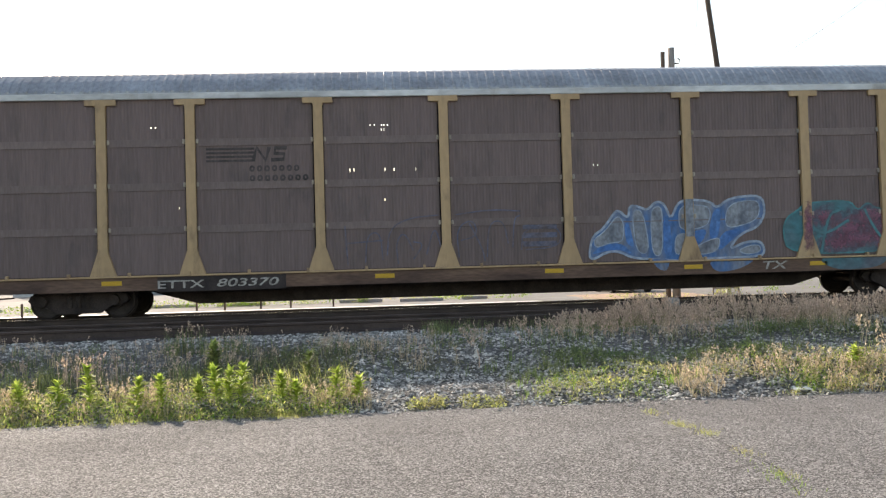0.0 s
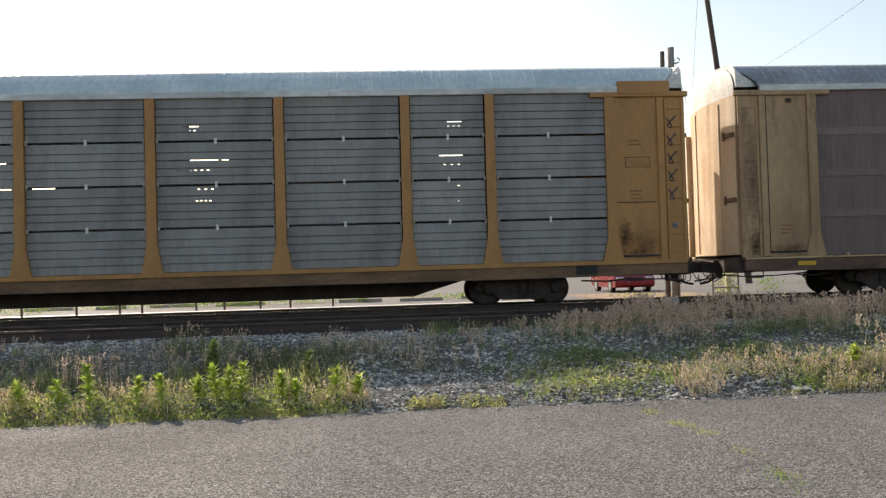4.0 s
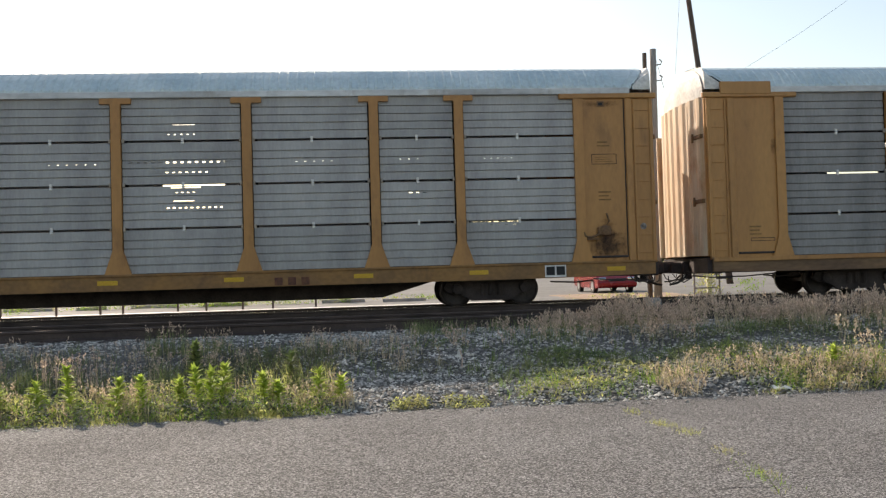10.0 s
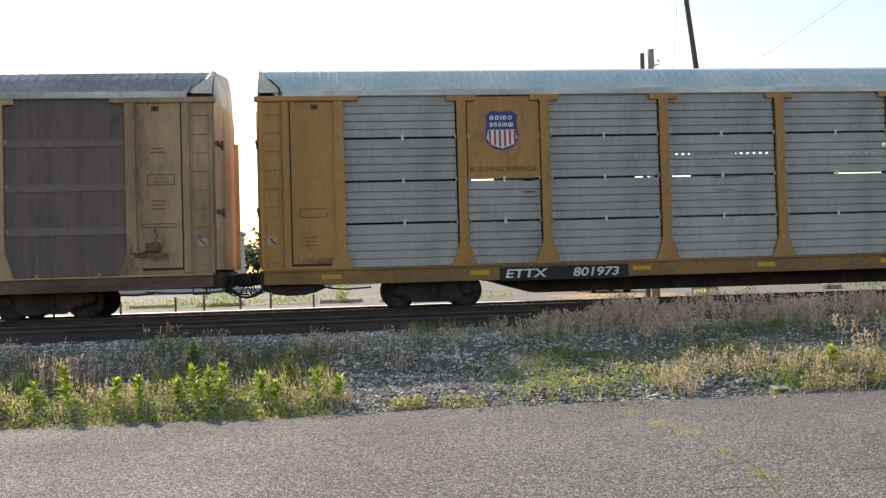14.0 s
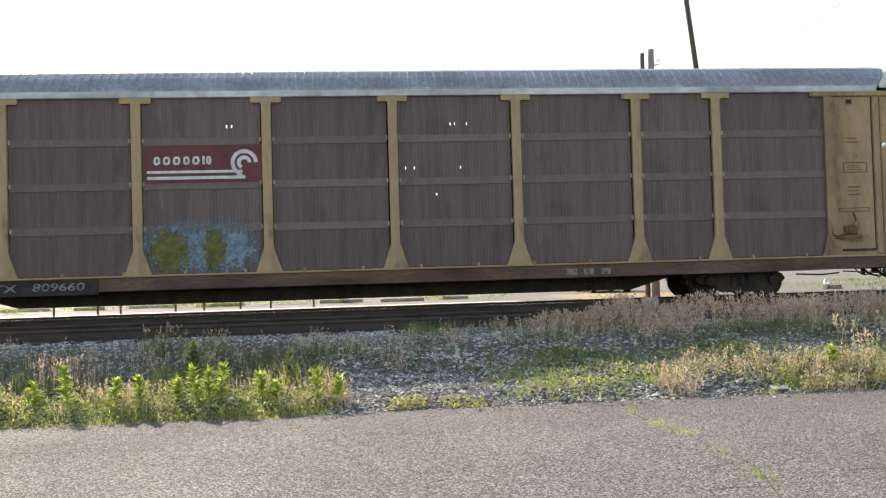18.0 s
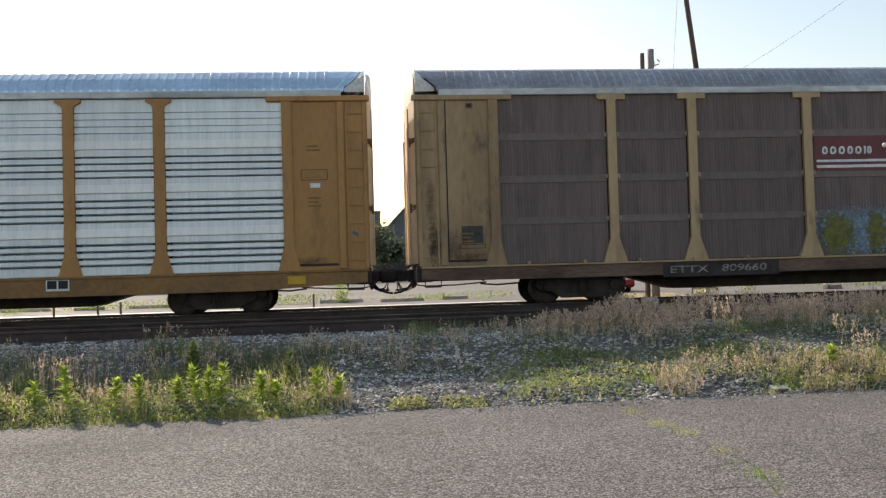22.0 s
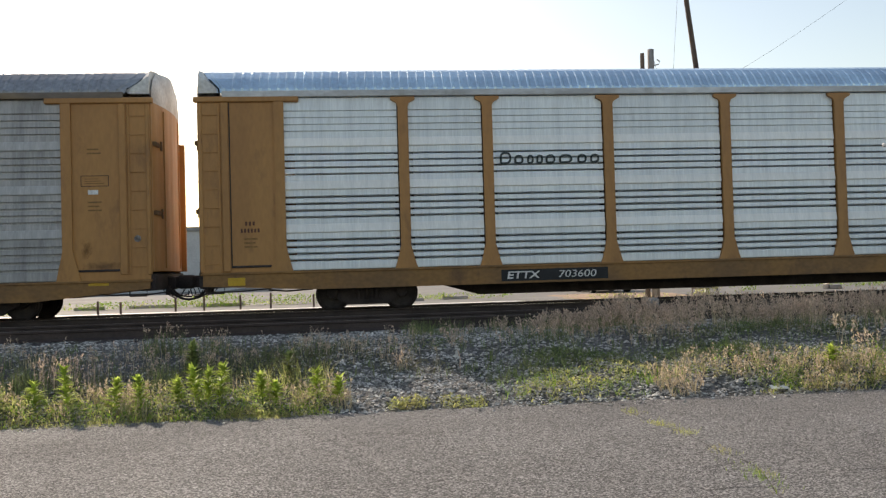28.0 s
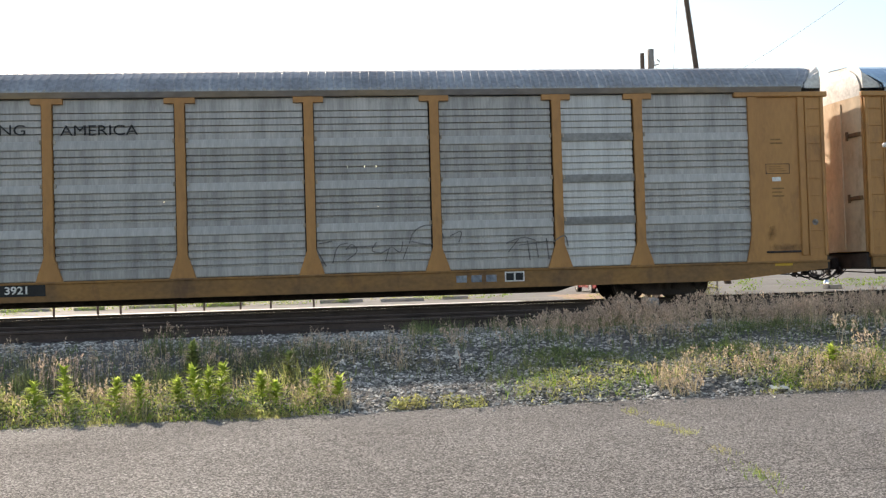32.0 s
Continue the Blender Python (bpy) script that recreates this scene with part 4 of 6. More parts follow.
def word_marks(car, x0, x1, z0, z1, widths, m, y=PANEL, gap=.28, line=.24, name="word_mark"):
    """A brand word as a row of plain hollow frames."""
    step, t = (x1 - x0) / sum(widths), (z1 - z0) * line
    x = x0
    for w in widths:
        a, b, c, d = x + t / 2, x + w * step * (1 - gap) - t / 2, z0 + t / 2, z1 - t / 2
        if b - a < t * .6:
            pts = [(a, c - t / 2), (a, d + t / 2)]
        else:
            pts = [(a, c), (a, d), (b, d), (b, c), (a, c)]
        stroke(name, round_line(pts), t, m, car, y)
        x += w * step


def consolidated(car, x, z):
    """Warning label, shut-off plate and stencils on an end panel."""
    bar("stencil_frame", x - .30, x + .30, z, z + .012, BLACK, car, -1.553)
    bar("stencil_frame", x - .30, x + .30, z + .23, z + .242, BLACK, car, -1.553)
    bar("stencil_frame", x - .30, x - .288, z, z + .242, BLACK, car, -1.553)
    bar("stencil_frame", x + .288, x + .30, z, z + .242, BLACK, car, -1.553)
    for k in range(3):
        bar("stencil_line", x - .22, x + .2 - .06 * k, z + .06 + k * .05, z + .075 + k * .05, DIM, car, -1.553)


# car a
for k in range(4):
    bar("emblem_bar", -6.83, -5.75, 3.42 + k * .09, 3.47 + k * .09, GHOST, car_a)
for pts in ([(-5.78, 3.44), (-5.70, 3.74), (-5.50, 3.44), (-5.42, 3.74)], [(-5.02, 3.72), (-5.28, 3.72), (-5.30, 3.60), (-5.08, 3.58), (-5.10, 3.46), (-5.38, 3.45)]):
    stroke("emblem_bar", pts, .085, GHOST, car_a)
word_marks(car_a, -5.87, -4.70, 3.19, 3.33, [1] * 7, GHOST, line=.32)
word_marks(car_a, -5.87, -4.50, 2.97, 3.11, [1] * 8, GHOST, line=.32)
bar("number_board", -7.95, -5.1, .52, .92, STEEL, car_a, -1.588)
letters("reporting_mark", "ETTX", .18, CHALK, car_a, (-7.97, -1.596, .60), "", 1.75, .0, .003, .003)
letters("car_number", "803370", .18, CHALK, car_a, (-6.66, -1.596, .61), "", 1.85, .2, .003, .003)
SPRAY_MIX = mat("blotchy blue and grey spray paint", (.04, .14, .34), .7, vary=.25, scale=1.6, fine=7, bump=.02, tint=(.20, .22, .26), stretch=(1.6, 1, .7))
SPRAY_LINE = mat("pale blue spray outline", (.34, .42, .52), .7, vary=.3, scale=4, fine=12, bump=.02, tint=(.22, .28, .38))
SPRAY_TANGLE = mat("mixed teal and pink spray paint", (.04, .17, .20), .7, vary=.3, scale=.9, fine=5, bump=.02, tint=(.10, .12, .15), stretch=(1.2, 1, 1.6))
TAG = -1.5385
OVERSPRAY = stain_mat("pink overspray", (.32, .14, .20), .85)
LAYERS = []


def lift():
    """Each layer of paint lies a little above the last."""
    LAYERS.append(1)
    return TAG - len(LAYERS) * .0004



def outline(pts, width, m, car, y, name="graffiti_line"):
    p = blob(pts)
    stroke(name, p + p[:1], width, m, car, y, "", .0002)


BUBBLE = [(1.88, 1.04), (1.98, 1.52), (2.25, 1.69), (2.53, 2.08), (2.63, 2.10), (2.85, 1.90), (2.88, 2.22), (3.10, 2.19), (3.30, 2.09), (3.51, 2.30), (3.72, 2.25), (3.86, 1.85), (4.03, 2.24), (4.26, 2.33), (4.81, 2.28), (4.98, 2.10), (5.29, 2.34), (6.08, 2.40), (6.16, 1.99), (5.98, 1.64), (5.53, 1.49), (5.22, 1.11), (5.66, 1.30), (6.03, 1.30), (6.12, 1.06), (5.99, 0.93), (4.42, 0.93), (4.17, 0.88), (3.47, 0.94), (2.93, 0.98), (2.60, 1.15), (2.33, 1.15), (1.99, 0.97)]
PALE_SHAPES = ([(2.00, 1.45), (2.28, 1.62), (2.59, 2.01), (2.74, 1.82), (2.71, 1.37), (2.40, 1.36), (2.05, 1.23)],
               [(2.93, 2.12), (3.21, 2.09), (3.34, 1.07), (3.01, 1.11)],
               [(3.38, 2.09), (3.57, 2.20), (3.67, 2.09), (3.64, 1.02), (3.39, 1.04)],
               [(4.05, 2.06), (4.22, 2.21), (4.76, 2.17), (4.84, 1.96), (4.72, 1.67), (4.07, 1.58)],
               [(5.20, 2.06), (5.42, 2.24), (6.00, 2.29), (6.02, 1.96), (5.87, 1.76), (5.18, 1.60)],
               [(5.45, 1.09), (5.74, 1.21), (6.00, 1.21), (6.01, 1.05), (5.68, 0.99)],
               [(3.96, 1.50), (4.25, 1.55), (4.18, 1.10), (3.93, 1.02)],
               [(4.36, 1.17), (4.77, 1.36), (5.05, 1.42), (4.97, 1.09), (4.56, 1.01)])
BLUE_SHAPES = ([(1.91, 1.08), (2.21, 1.32), (2.67, 1.35), (2.96, 1.05), (2.64, 1.19), (2.29, 1.17)],
               [(2.74, 1.77), (2.85, 1.85), (2.99, 1.21), (2.78, 1.32)],
               [(3.69, 2.04), (3.85, 1.77), (3.88, 1.02), (3.67, 1.00)],
               [(4.90, 2.06), (5.09, 2.11), (5.01, 1.42), (4.79, 1.36), (4.79, 1.69)],
               [(4.28, 1.55), (4.74, 1.64), (4.64, 1.36), (4.31, 1.11), (4.20, 0.94)],
               [(5.07, 1.55), (5.62, 1.62), (5.16, 1.20), (4.97, 1.09)])
flat("graffiti_fill", blob(BUBBLE), SPRAY_MIX, car_a, lift(), .0002, "blue and grey bubble-style graffiti")
for pts in PALE_SHAPES:
    flat("graffiti_letter", blob(pts), SPRAY_PALE, car_a, lift(), .0002)
for pts in BLUE_SHAPES:
    flat("graffiti_shade", blob(pts), SPRAY_BLUE, car_a, lift(), .0002)
for pts in PALE_SHAPES:
    outline(pts, .022, SPRAY_LINE, car_a, lift())
outline(BUBBLE, .055, SPRAY_LINE, car_a, lift())
for pts in ([(3.33, 0.96), (3.80, 0.95), (3.73, 0.66), (3.52, 0.69)], [(4.69, 0.92), (5.92, 0.91), (5.50, 0.66), (4.88, 0.58)]):
    flat("graffiti_tail", blob(pts), SPRAY_MIX, car_a, -1.590)
flat("graffiti_patch", [(4.205, 1.45), (4.395, 1.45), (4.395, 2.33), (4.205, 2.33)], SPRAY_PALE, car_a, FACE)
BLOCK = [(6.75, .97), (6.62, 1.6), (6.75, 1.95), (7.0, 2.1), (7.2, 2.3), (8.3, 2.35), (8.5, 2.05), (8.75, 2.3), (8.95, 2.1), (9.6, 2.1), (9.6, .97)]
BLOCK = [(x - .06, .97 + (z - .97) * .91) for x, z in BLOCK]
flat("graffiti_block", blob(BLOCK), SPRAY_TANGLE, car_a, lift(), .0002, "teal and pink block graffiti")
outline(BLOCK, .04, SPRAY_TEAL, car_a, lift())
for x, z, rx, rz in ((8.2, 1.55, .9, .45), (9.1, 1.45, .6, .5), (7.9, 1.2, .7, .3), (8.8, 1.85, .7, .3), (7.6, 1.85, .5, .3), (8.5, 1.3, .9, .25)):
    part("overspray", film_quad(rx, rz), OVERSPRAY, car_a, at=(x, lift(), z))
for pts in ([(7.3, 1.6), (7.6, 1.4), (8.2, 1.75)], [(8.6, 2.0), (8.9, 1.4), (9.3, 1.05)], [(7.5, 1.0), (7.7, 1.9), (8.0, 2.0)]):
    stroke("graffiti_line", round_line(pts), .06, SPRAY_TEAL, car_a, lift(), "", .0002)
flat("graffiti_patch", [(7.03, .95), (7.33, .95), (7.27, 1.6), (7.27, 2.25), (7.07, 2.25), (7.07, 1.6)], OVERSPRAY, car_a, FACE)
flat("graffiti_tail", blob([(7.3, .9), (9.2, .9), (8.9, .6), (7.8, .55)]), SPRAY_TANGLE, car_a, -1.588)
for pts in ([(-3.7, 1.0), (-3.75, 1.9)], [(-3.7, 1.5), (-2.9, 1.55)], [(-2.8, 1.2), (-2.75, 1.8), (-2.3, 2.05), (-1.6, 2.1)], [(-2.2, 1.1), (-1.95, 1.45), (-2.2, 1.5)],
            [(-1.2, 2.1), (-.4, 2.2), (.3, 2.15)], [(-.9, 1.9), (-.6, 1.3), (-.55, 1.0)]):
    stroke("faint_tag", round_line(pts), .03, FAINT_BLUE, car_a, lift(), "", .0002)
for pts in ([(-3.3, 1.05), (-3.25, 1.7), (-2.95, 1.75), (-2.9, 1.1)], [(-2.55, 1.0), (-2.6, 1.5), (-2.4, 1.75), (-2.2, 1.3)], [(-1.9, 1.2), (-1.7, 1.9), (-1.55, 1.3)], [(-1.15, 1.1), (-1.2, 1.8), (-.8, 2.0), (-.7, 1.6), (-1.1, 1.5)], [(-.5, 1.1), (-.45, 1.9), (-.1, 1.95), (0, 1.4)], [(.1, 1.3), (.15, 2.0), (.3, 2.05)], [(.3, 1.25), (.35, 1.75), (1.2, 1.8), (1.25, 1.3), (.4, 1.25)]):
    stroke("faint_tag", round_line(pts), .028, FAINT_BLUE, car_a, lift(), "", .0002)
for k in range(3):
    bar("faint_tag", .35, 1.15, 1.32 + k * .2, 1.44 + k * .2, FAINT_BLUE, car_a)
letters("reporting_mark", "TX", .19, CHALK, car_a, (5.98, -1.596, .64), "", 1.75, .2, .003, .003)

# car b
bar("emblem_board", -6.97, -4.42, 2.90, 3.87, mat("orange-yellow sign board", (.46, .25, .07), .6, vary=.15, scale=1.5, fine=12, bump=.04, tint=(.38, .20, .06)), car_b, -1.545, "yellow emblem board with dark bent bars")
stroke("emblem_bar", round_line([(-5.70, 3.72), (-6.56, 3.72), (-6.67, 3.62), (-6.67, 3.20), (-6.56, 3.09), (-5.74, 3.09), (-5.61, 3.18), (-5.60, 3.60), (-5.55, 3.75), (-5.42, 3.72), (-5.00, 3.18), (-4.88, 3.07), (-4.75, 3.14), (-4.73, 3.40), (-4.73, 3.77)]), .135, BLACK, car_b, -1.552)
word_bars(car_b, -5.27, -4.6, 2.93, 2.99, [1] * 6, BLACK, -1.552)
letters("reporting_mark", "CNA", .17, BLACK, car_b, (-8.47, -1.596, .57), "", .92, .0, .003, .004)
letters("car_number", "704011", .17, BLACK, car_b, (-7.93, -1.596, .57), "", .92, .0, .003, .004)
consolidated(car_b, 12.6, 3.1)
for k in range(5):
    stroke("scribble", round_line([(13.28, 4.3 - k * .42), (13.5, 4.0 - k * .42), (13.3, 4.05 - k * .42), (13.55, 4.3 - k * .42)]), .035, GHOST, car_b, -1.553)
bar("emblem_plate", 11.05, 11.55, .62, .86, BLACK, car_b, -1.592)

for s in (-1, 1):
    a, b = sorted((s * 12.15, s * 13.40))
    part("fascia", Mesh().box(a, b, -1.625, -1.56, 4.82, 5.12, .01), YELLOW, car_b, "yellow fascia plate over the car's end")
for pts in ([(11.98, 2.28), (13.02, 2.28)],):
    stroke("door_seam", pts, .022, BLACK, car_b, -1.553)

# car c
board = part("emblem_board", Mesh().box(-9.0, -7.29, -1.54, -1.50, 2.91, 4.84, .01), YELLOW, car_c, "yellow board with a striped shield")
SHIELD = [(-8.56, 4.40), (-8.40, 4.50), (-8.18, 4.46), (-7.96, 4.50), (-7.80, 4.40), (-7.83, 4.18), (-7.78, 3.85), (-7.88, 3.66), (-8.18, 3.55), (-8.48, 3.66), (-8.58, 3.85), (-8.53, 4.18)]
part("shield", Mesh().prism(blob(SHIELD), -1.546, -1.538), SIGN_BLUE, board, "blue, white and red striped shield")
part("shield_field", Mesh().prism([(-8.50, 4.05), (-7.86, 4.05), (-7.82, 3.86), (-7.92, 3.70), (-8.18, 3.61), (-8.44, 3.70), (-8.54, 3.86)], -1.550, -1.545), WHITE, board)
for k in range(6):
    x = -8.49 + k * .118
    part("shield_stripe", Mesh().box(x, x + .05, -1.555, -1.549, 3.70 - .05 * (k in (2, 3)), 4.04, .001), SIGN_STRIPE, board)
word_marks(board, -8.46, -7.9, 4.28, 4.38, [1, 1, .4, 1, 1], WHITE, -1.546, line=.27)
word_marks(board, -8.46, -7.88, 4.12, 4.22, [1, 1, 1, .4, 1, .4, 1], WHITE, -1.546, line=.27)
letters("slogan", "BUILDING", .115, MAROON, car_c, (-8.96, -1.545, 3.08), "", 1.12, 0, .002, .0)
letters("slogan", "AMERICA", .115, MAROON, car_c, (-8.10, -1.545, 3.08), "", 1.08, 0, .002, .0)
bar("number_board", -8.34, -5.28, .53, .84, BLACK, car_c, -1.588)
letters("reporting_mark", "ETTX", .20, WHITE, car_c, (-8.22, -1.596, .60), "", 1.45, .15, .003, .006)
letters("car_number", "801973", .20, WHITE, car_c, (-6.62, -1.596, .60), "", 1.35, .15, .003, .006)
word_bars(car_c, 4.85, 5.75, .58, .76, [1, 1, 1], MAROON, -1.590, .4)
bar("emblem_plate", 11.05, 11.55, .58, .86, WHITE, car_c, -1.592)
for x in (11.08, 11.32):
    bar("emblem_square", x, x + .20, .63, .83, BLACK, car_c, -1.598)
consolidated(car_c, 12.55, 3.2)

STAIN = stain_mat("dark rust stain", (.10, .05, .03), .75)
SMUDGE = stain_mat("dark grey smudge", (.07, .055, .05), .45)
PALESTAIN = stain_mat("thin rust stain", (.22, .10, .04), .5)


def stain(car, x, z, rx, rz, seed, m=STAIN):
    """A thin uneven blotch on an end panel."""
    r = random.Random(seed)
    part("stain", film_quad(rx * 1.6, rz * 1.6), m, car, at=(x, -1.5522 - r.random() * .0006, z))


for n, (c, x, z, rx, rz, m) in enumerate(((car_c, 12.55, 1.5, .16, .26, STAIN), (car_c, 12.5, 4.62, .3, .05, PALESTAIN), (car_b, 12.25, 1.5, .12, .28, STAIN), (car_b, -12.1, 3.6, .06, .16, PALESTAIN), (car_b, 12.5, 1.1, .3, .08, PALESTAIN),
                                          (car_d, 12.5, 1.3, .3, .09, PALESTAIN), (car_d, -12.6, 1.1, .3, .08, PALESTAIN), (car_d, -13.4, 1.4, .12, .4, STAIN), (car_d, -13.45, 2.4, .08, .5, SMUDGE), (car_f, 12.7, 1.12, .3, .07, SMUDGE), (car_f, 12.35, 1.5, .08, .14, PALESTAIN),
                                          (car_a, -12.6, 1.1, .35, .08, PALESTAIN), (car_a, -13.4, 1.2, .15, .25, STAIN), (car_c, -12.4, 1.1, .3, .07, PALESTAIN), (car_e, 12.4, 1.1, .3, .08, SMUDGE), (car_a, -13.4, 2.8, .14, .9, SMUDGE), (car_d, -13.0, 1.3, .3, .3, SMUDGE), (car_b, 12.7, 1.3, .3, .25, PALESTAIN), (car_c, 12.6, 1.25, .35, .25, STAIN))):
    stain(c, x, z, rx, rz, n + 3, m)


def hand_brake(car, x, z, m):
    """A thin lever, a small housing and a bent rod on the end panel."""
    brake = part("hand_brake", Mesh().box(-.17, .15, -1.64, -1.55, -.10, .12, .03).lathe([(-1.67, .05), (-1.66, .11), (-1.62, .12)], "y", 14, (.02, 0, .02)), m, car, "rust-dark hand brake gear on the end panel", at=(x, 0, z))
    part("brake_lever", Mesh().tube([(-.02, -1.62, .06), (.10, -1.64, .24), (.04, -1.64, .42)], .024, 6), m, brake)
    part("brake_rod", Mesh().tube([(-.10, -1.60, -.06), (-.34, -1.62, -.14), (-.46, -1.60, -.10), (-.50, -1.57, .02)], .03, 6), m, brake)
    part("brake_shelf", Mesh().box(-.42, -.16, -1.63, -1.55, -.20, -.15, .01), m, brake)


part("draft_housing", Mesh().prism([(-13.62, .56), (-12.5, .56), (-12.3, .50), (-12.55, .40), (-12.8, .34), (-13.2, .33), (-13.55, .38)], -1.35, -.5), STEEL, car_c, "dark rusty housing under the car's end")
for car in (car_a, car_b, car_c, car_d, car_e, car_f):
    # faint rows of stencils on the end panels
    for x, z, n in ((12.55, 2.35, 3), (-12.62, 1.45, 3), (12.55, 3.62, 2)):
        for k in range(n):
            bar("stencil_line", x - .16, x + .14 - .05 * (k % 2), z + k * .09, z + k * .09 + .035, DIM, car, -1.5535)
hand_brake(car_c, 12.5, 1.62, DARK_IRON)
hand_brake(car_d, 12.42, 1.50, DARK_IRON)
for car, sides in ((car_a, (-1,)), (car_c, (-1, 1)), (car_d, (-1, 1)), (car_e, (-1,))):
    for s in sides:
        # dark vent under the header, and a painted black strip beside the end door post
        if car is not car_e:
            vent = part("vent", Mesh().box(-.085, .085, -.010, 0, -.065, .065, .02), DARK_IRON, car, "small dark rusty vent", at=(s * 12.5, -1.5515, 4.62))
            part("vent_hole", Mesh().box(-.05, .05, -.003, 0, -.035, .035, .001), BLACK, vent, at=(0, -.0105, 0))
        # Black paint stands in for the shade in the gap by the post.
        a, b = sorted((s * 13.045, s * 13.07))
        bar("door_gap", a, b, 1.0, 4.74, BLACK, car, -1.5512)
for car, x in ((car_d, 13.5), (car_c, -13.5)):
    part("hazard_placard", Mesh().lathe([(-1.562, .11), (-1.556, .115)], "y", 20, (x, 0, 1.59)), mat("worn cream placard", (.50, .38, .26), .7, vary=.25, scale=7, fine=20, bump=.02, tint=(.36, .25, .16)), car, "round worn warning placard")
    stroke("placard_bar", [(x - .07, 1.66), (x + .07, 1.52)], .03, MAROON, car, -1.5635, "", .002)
for car, x0, x1, z0, z1 in ((car_d, 12.16, 12.92, 1.95, 2.04), (car_c, -12.87, -12.26, 2.1, 2.3), (car_d, -12.8, -12.2, 1.30, 1.40), (car_b, -12.75, -12.15, 1.30, 1.38)):
    for a, b, c, d in ((x0, x1, z0, z0 + .012), (x0, x1, z1 - .012, z1), (x0, x0 + .012, z0 + .012, z1 - .012), (x1 - .012, x1, z0 + .012, z1 - .012)):
        bar("stencil_frame", a, b, c, d, BLACK, car, -1.5531)

# car d
bar("emblem_board", -4.13, -1.53, 2.95, 3.78, SIGN_RED, car_d, -1.542, "maroon emblem board with white stripes")
word_marks(car_d, -3.93, -2.62, 3.35, 3.54, [1, 1.1, 1.1, 1, 1.1, .4, .8], WHITE, -1.549, line=.26)
bar("emblem_stripe", -4.08, -1.98, 3.16, 3.22, WHITE, car_d, -1.549)
bar("emblem_stripe", -4.08, -1.92, 3.02, 3.09, WHITE, car_d, -1.549)
for r in (.26, .12):
    stroke("emblem_arc", [(-1.94 + r * math.cos(a * math.pi / 12), 3.38 + r * math.sin(a * math.pi / 12)) for a in range(0, 17)], .085, WHITE, car_d, -1.549)
stroke("emblem_arc", [(-2.1, 3.18), (-1.99, 3.05)], .09, WHITE, car_d, -1.551)
SOFT_BLUE = stain_mat("soft light blue spray", (.27, .37, .45), .85, .22)
SOFT_OLIVE = stain_mat("soft yellow-green spray", (.20, .19, .05), .9, .15)
for x, z, rx, rz, m in ((-3.35, 1.46, 1.0, .68, SOFT_BLUE), (-2.45, 1.46, .95, .66, SOFT_BLUE), (-3.62, 1.42, .48, .55, SOFT_OLIVE), (-2.62, 1.45, .28, .55, SOFT_OLIVE)):
    part("graffiti_patch", film_quad(rx, rz), m, car_d, "light blue graffiti patch with yellow shapes" if m is SOFT_BLUE else "", at=(x, lift(), z))
bar("number_board", -8.0, -5.15, .50, .84, STEEL, car_d, -1.588)
letters("reporting_mark", "ETTX", .17, WORN, car_d, (-7.85, -1.594, .60), "", 1.7, .0, .003, .003)
letters("car_number", "809660", .17, WORN, car_d, (-6.58, -1.594, .61), "", 1.6, .1, .003, .003)
word_bars(car_d, 5.4, 6.6, .62, .76, [1, 1, 1], WORN, -1.590, .4)
bar("stencil_patch", -12.75, -12.25, 1.42, 1.82, GHOST, car_d, -1.553)
consolidated(car_d, 12.6, 2.9)

# car e
word_marks(car_e, -6.90, -6.58, 3.24, 3.53, [1], INK, PANEL - .034, .16, .16)
word_marks(car_e, -6.56, -4.45, 3.24, 3.45, [.9, .65, .65, .95, 1.3, .9, .9], INK, PANEL - .034, .28, .22)
bar("number_board", -6.95, -4.42, .52, .79, BLACK, car_e, -1.588)
letters("reporting_mark", "ETTX", .17, WHITE, car_e, (-6.83, -1.596, .58), "", 1.35, .15, .003, .005)
letters("car_number", "703600", .17, WHITE, car_e, (-5.62, -1.596, .58), "", 1.3, .15, .003, .0)
consolidated(car_e, 12.55, 2.95)
bar("paper_label", 12.45, 12.68, 2.78, 2.88, WHITE, car_e, -1.553)
word_bars(car_e, -12.75, -12.5, 1.95, 2.04, [1] * 3, MAROON, -1.553, .45)
word_bars(car_e, -12.85, -12.4, 1.79, 1.88, [1] * 6, MAROON, -1.553, .45)
bar("emblem_plate", 6.65, 7.15, .60, .86, WHITE, car_e, -1.592)
for x in (6.68, 6.92):
    bar("emblem_square", x, x + .20, .65, .83, BLACK, car_e, -1.598)
word_bars(car_e, 4.7, 5.2, .64, .76, [1, 1, 1], RUSTY, -1.590)
bar("warning_plate", 11.9, 12.3, .60, .78, SAFETY, car_e, -1.590)
bar("warning_plate", -13.15, -12.77, .60, .78, SAFETY, car_e, -1.590)

# car f
letters("slogan", "BUILDING", .24, BLACK, car_f, (-6.55, PANEL - .034, 4.06), "", 1.22, 0, .002, .0)
letters("slogan", "AMERICA", .24, BLACK, car_f, (-4.02, PANEL - .034, 4.04), "", 1.22, 0, .002, .0)
bar("number_board", -6.6, -4.38, .50, .78, BLACK, car_f, -1.588)
letters("car_number", "3921", .17, WHITE, car_f, (-5.25, -1.596, .56), "", 1.15, 0, .003, .005)
word_bars(car_f, 4.71, 5.75, .52, .68, [1, 1, 1], SPRAY_PALE, -1.590, .3)
bar("emblem_plate", 5.84, 6.30, .51, .74, WHITE, car_f, -1.592)
for x in (5.87, 6.09):
    bar("emblem_square", x, x + .18, .54, .71, BLACK, car_f, -1.598)
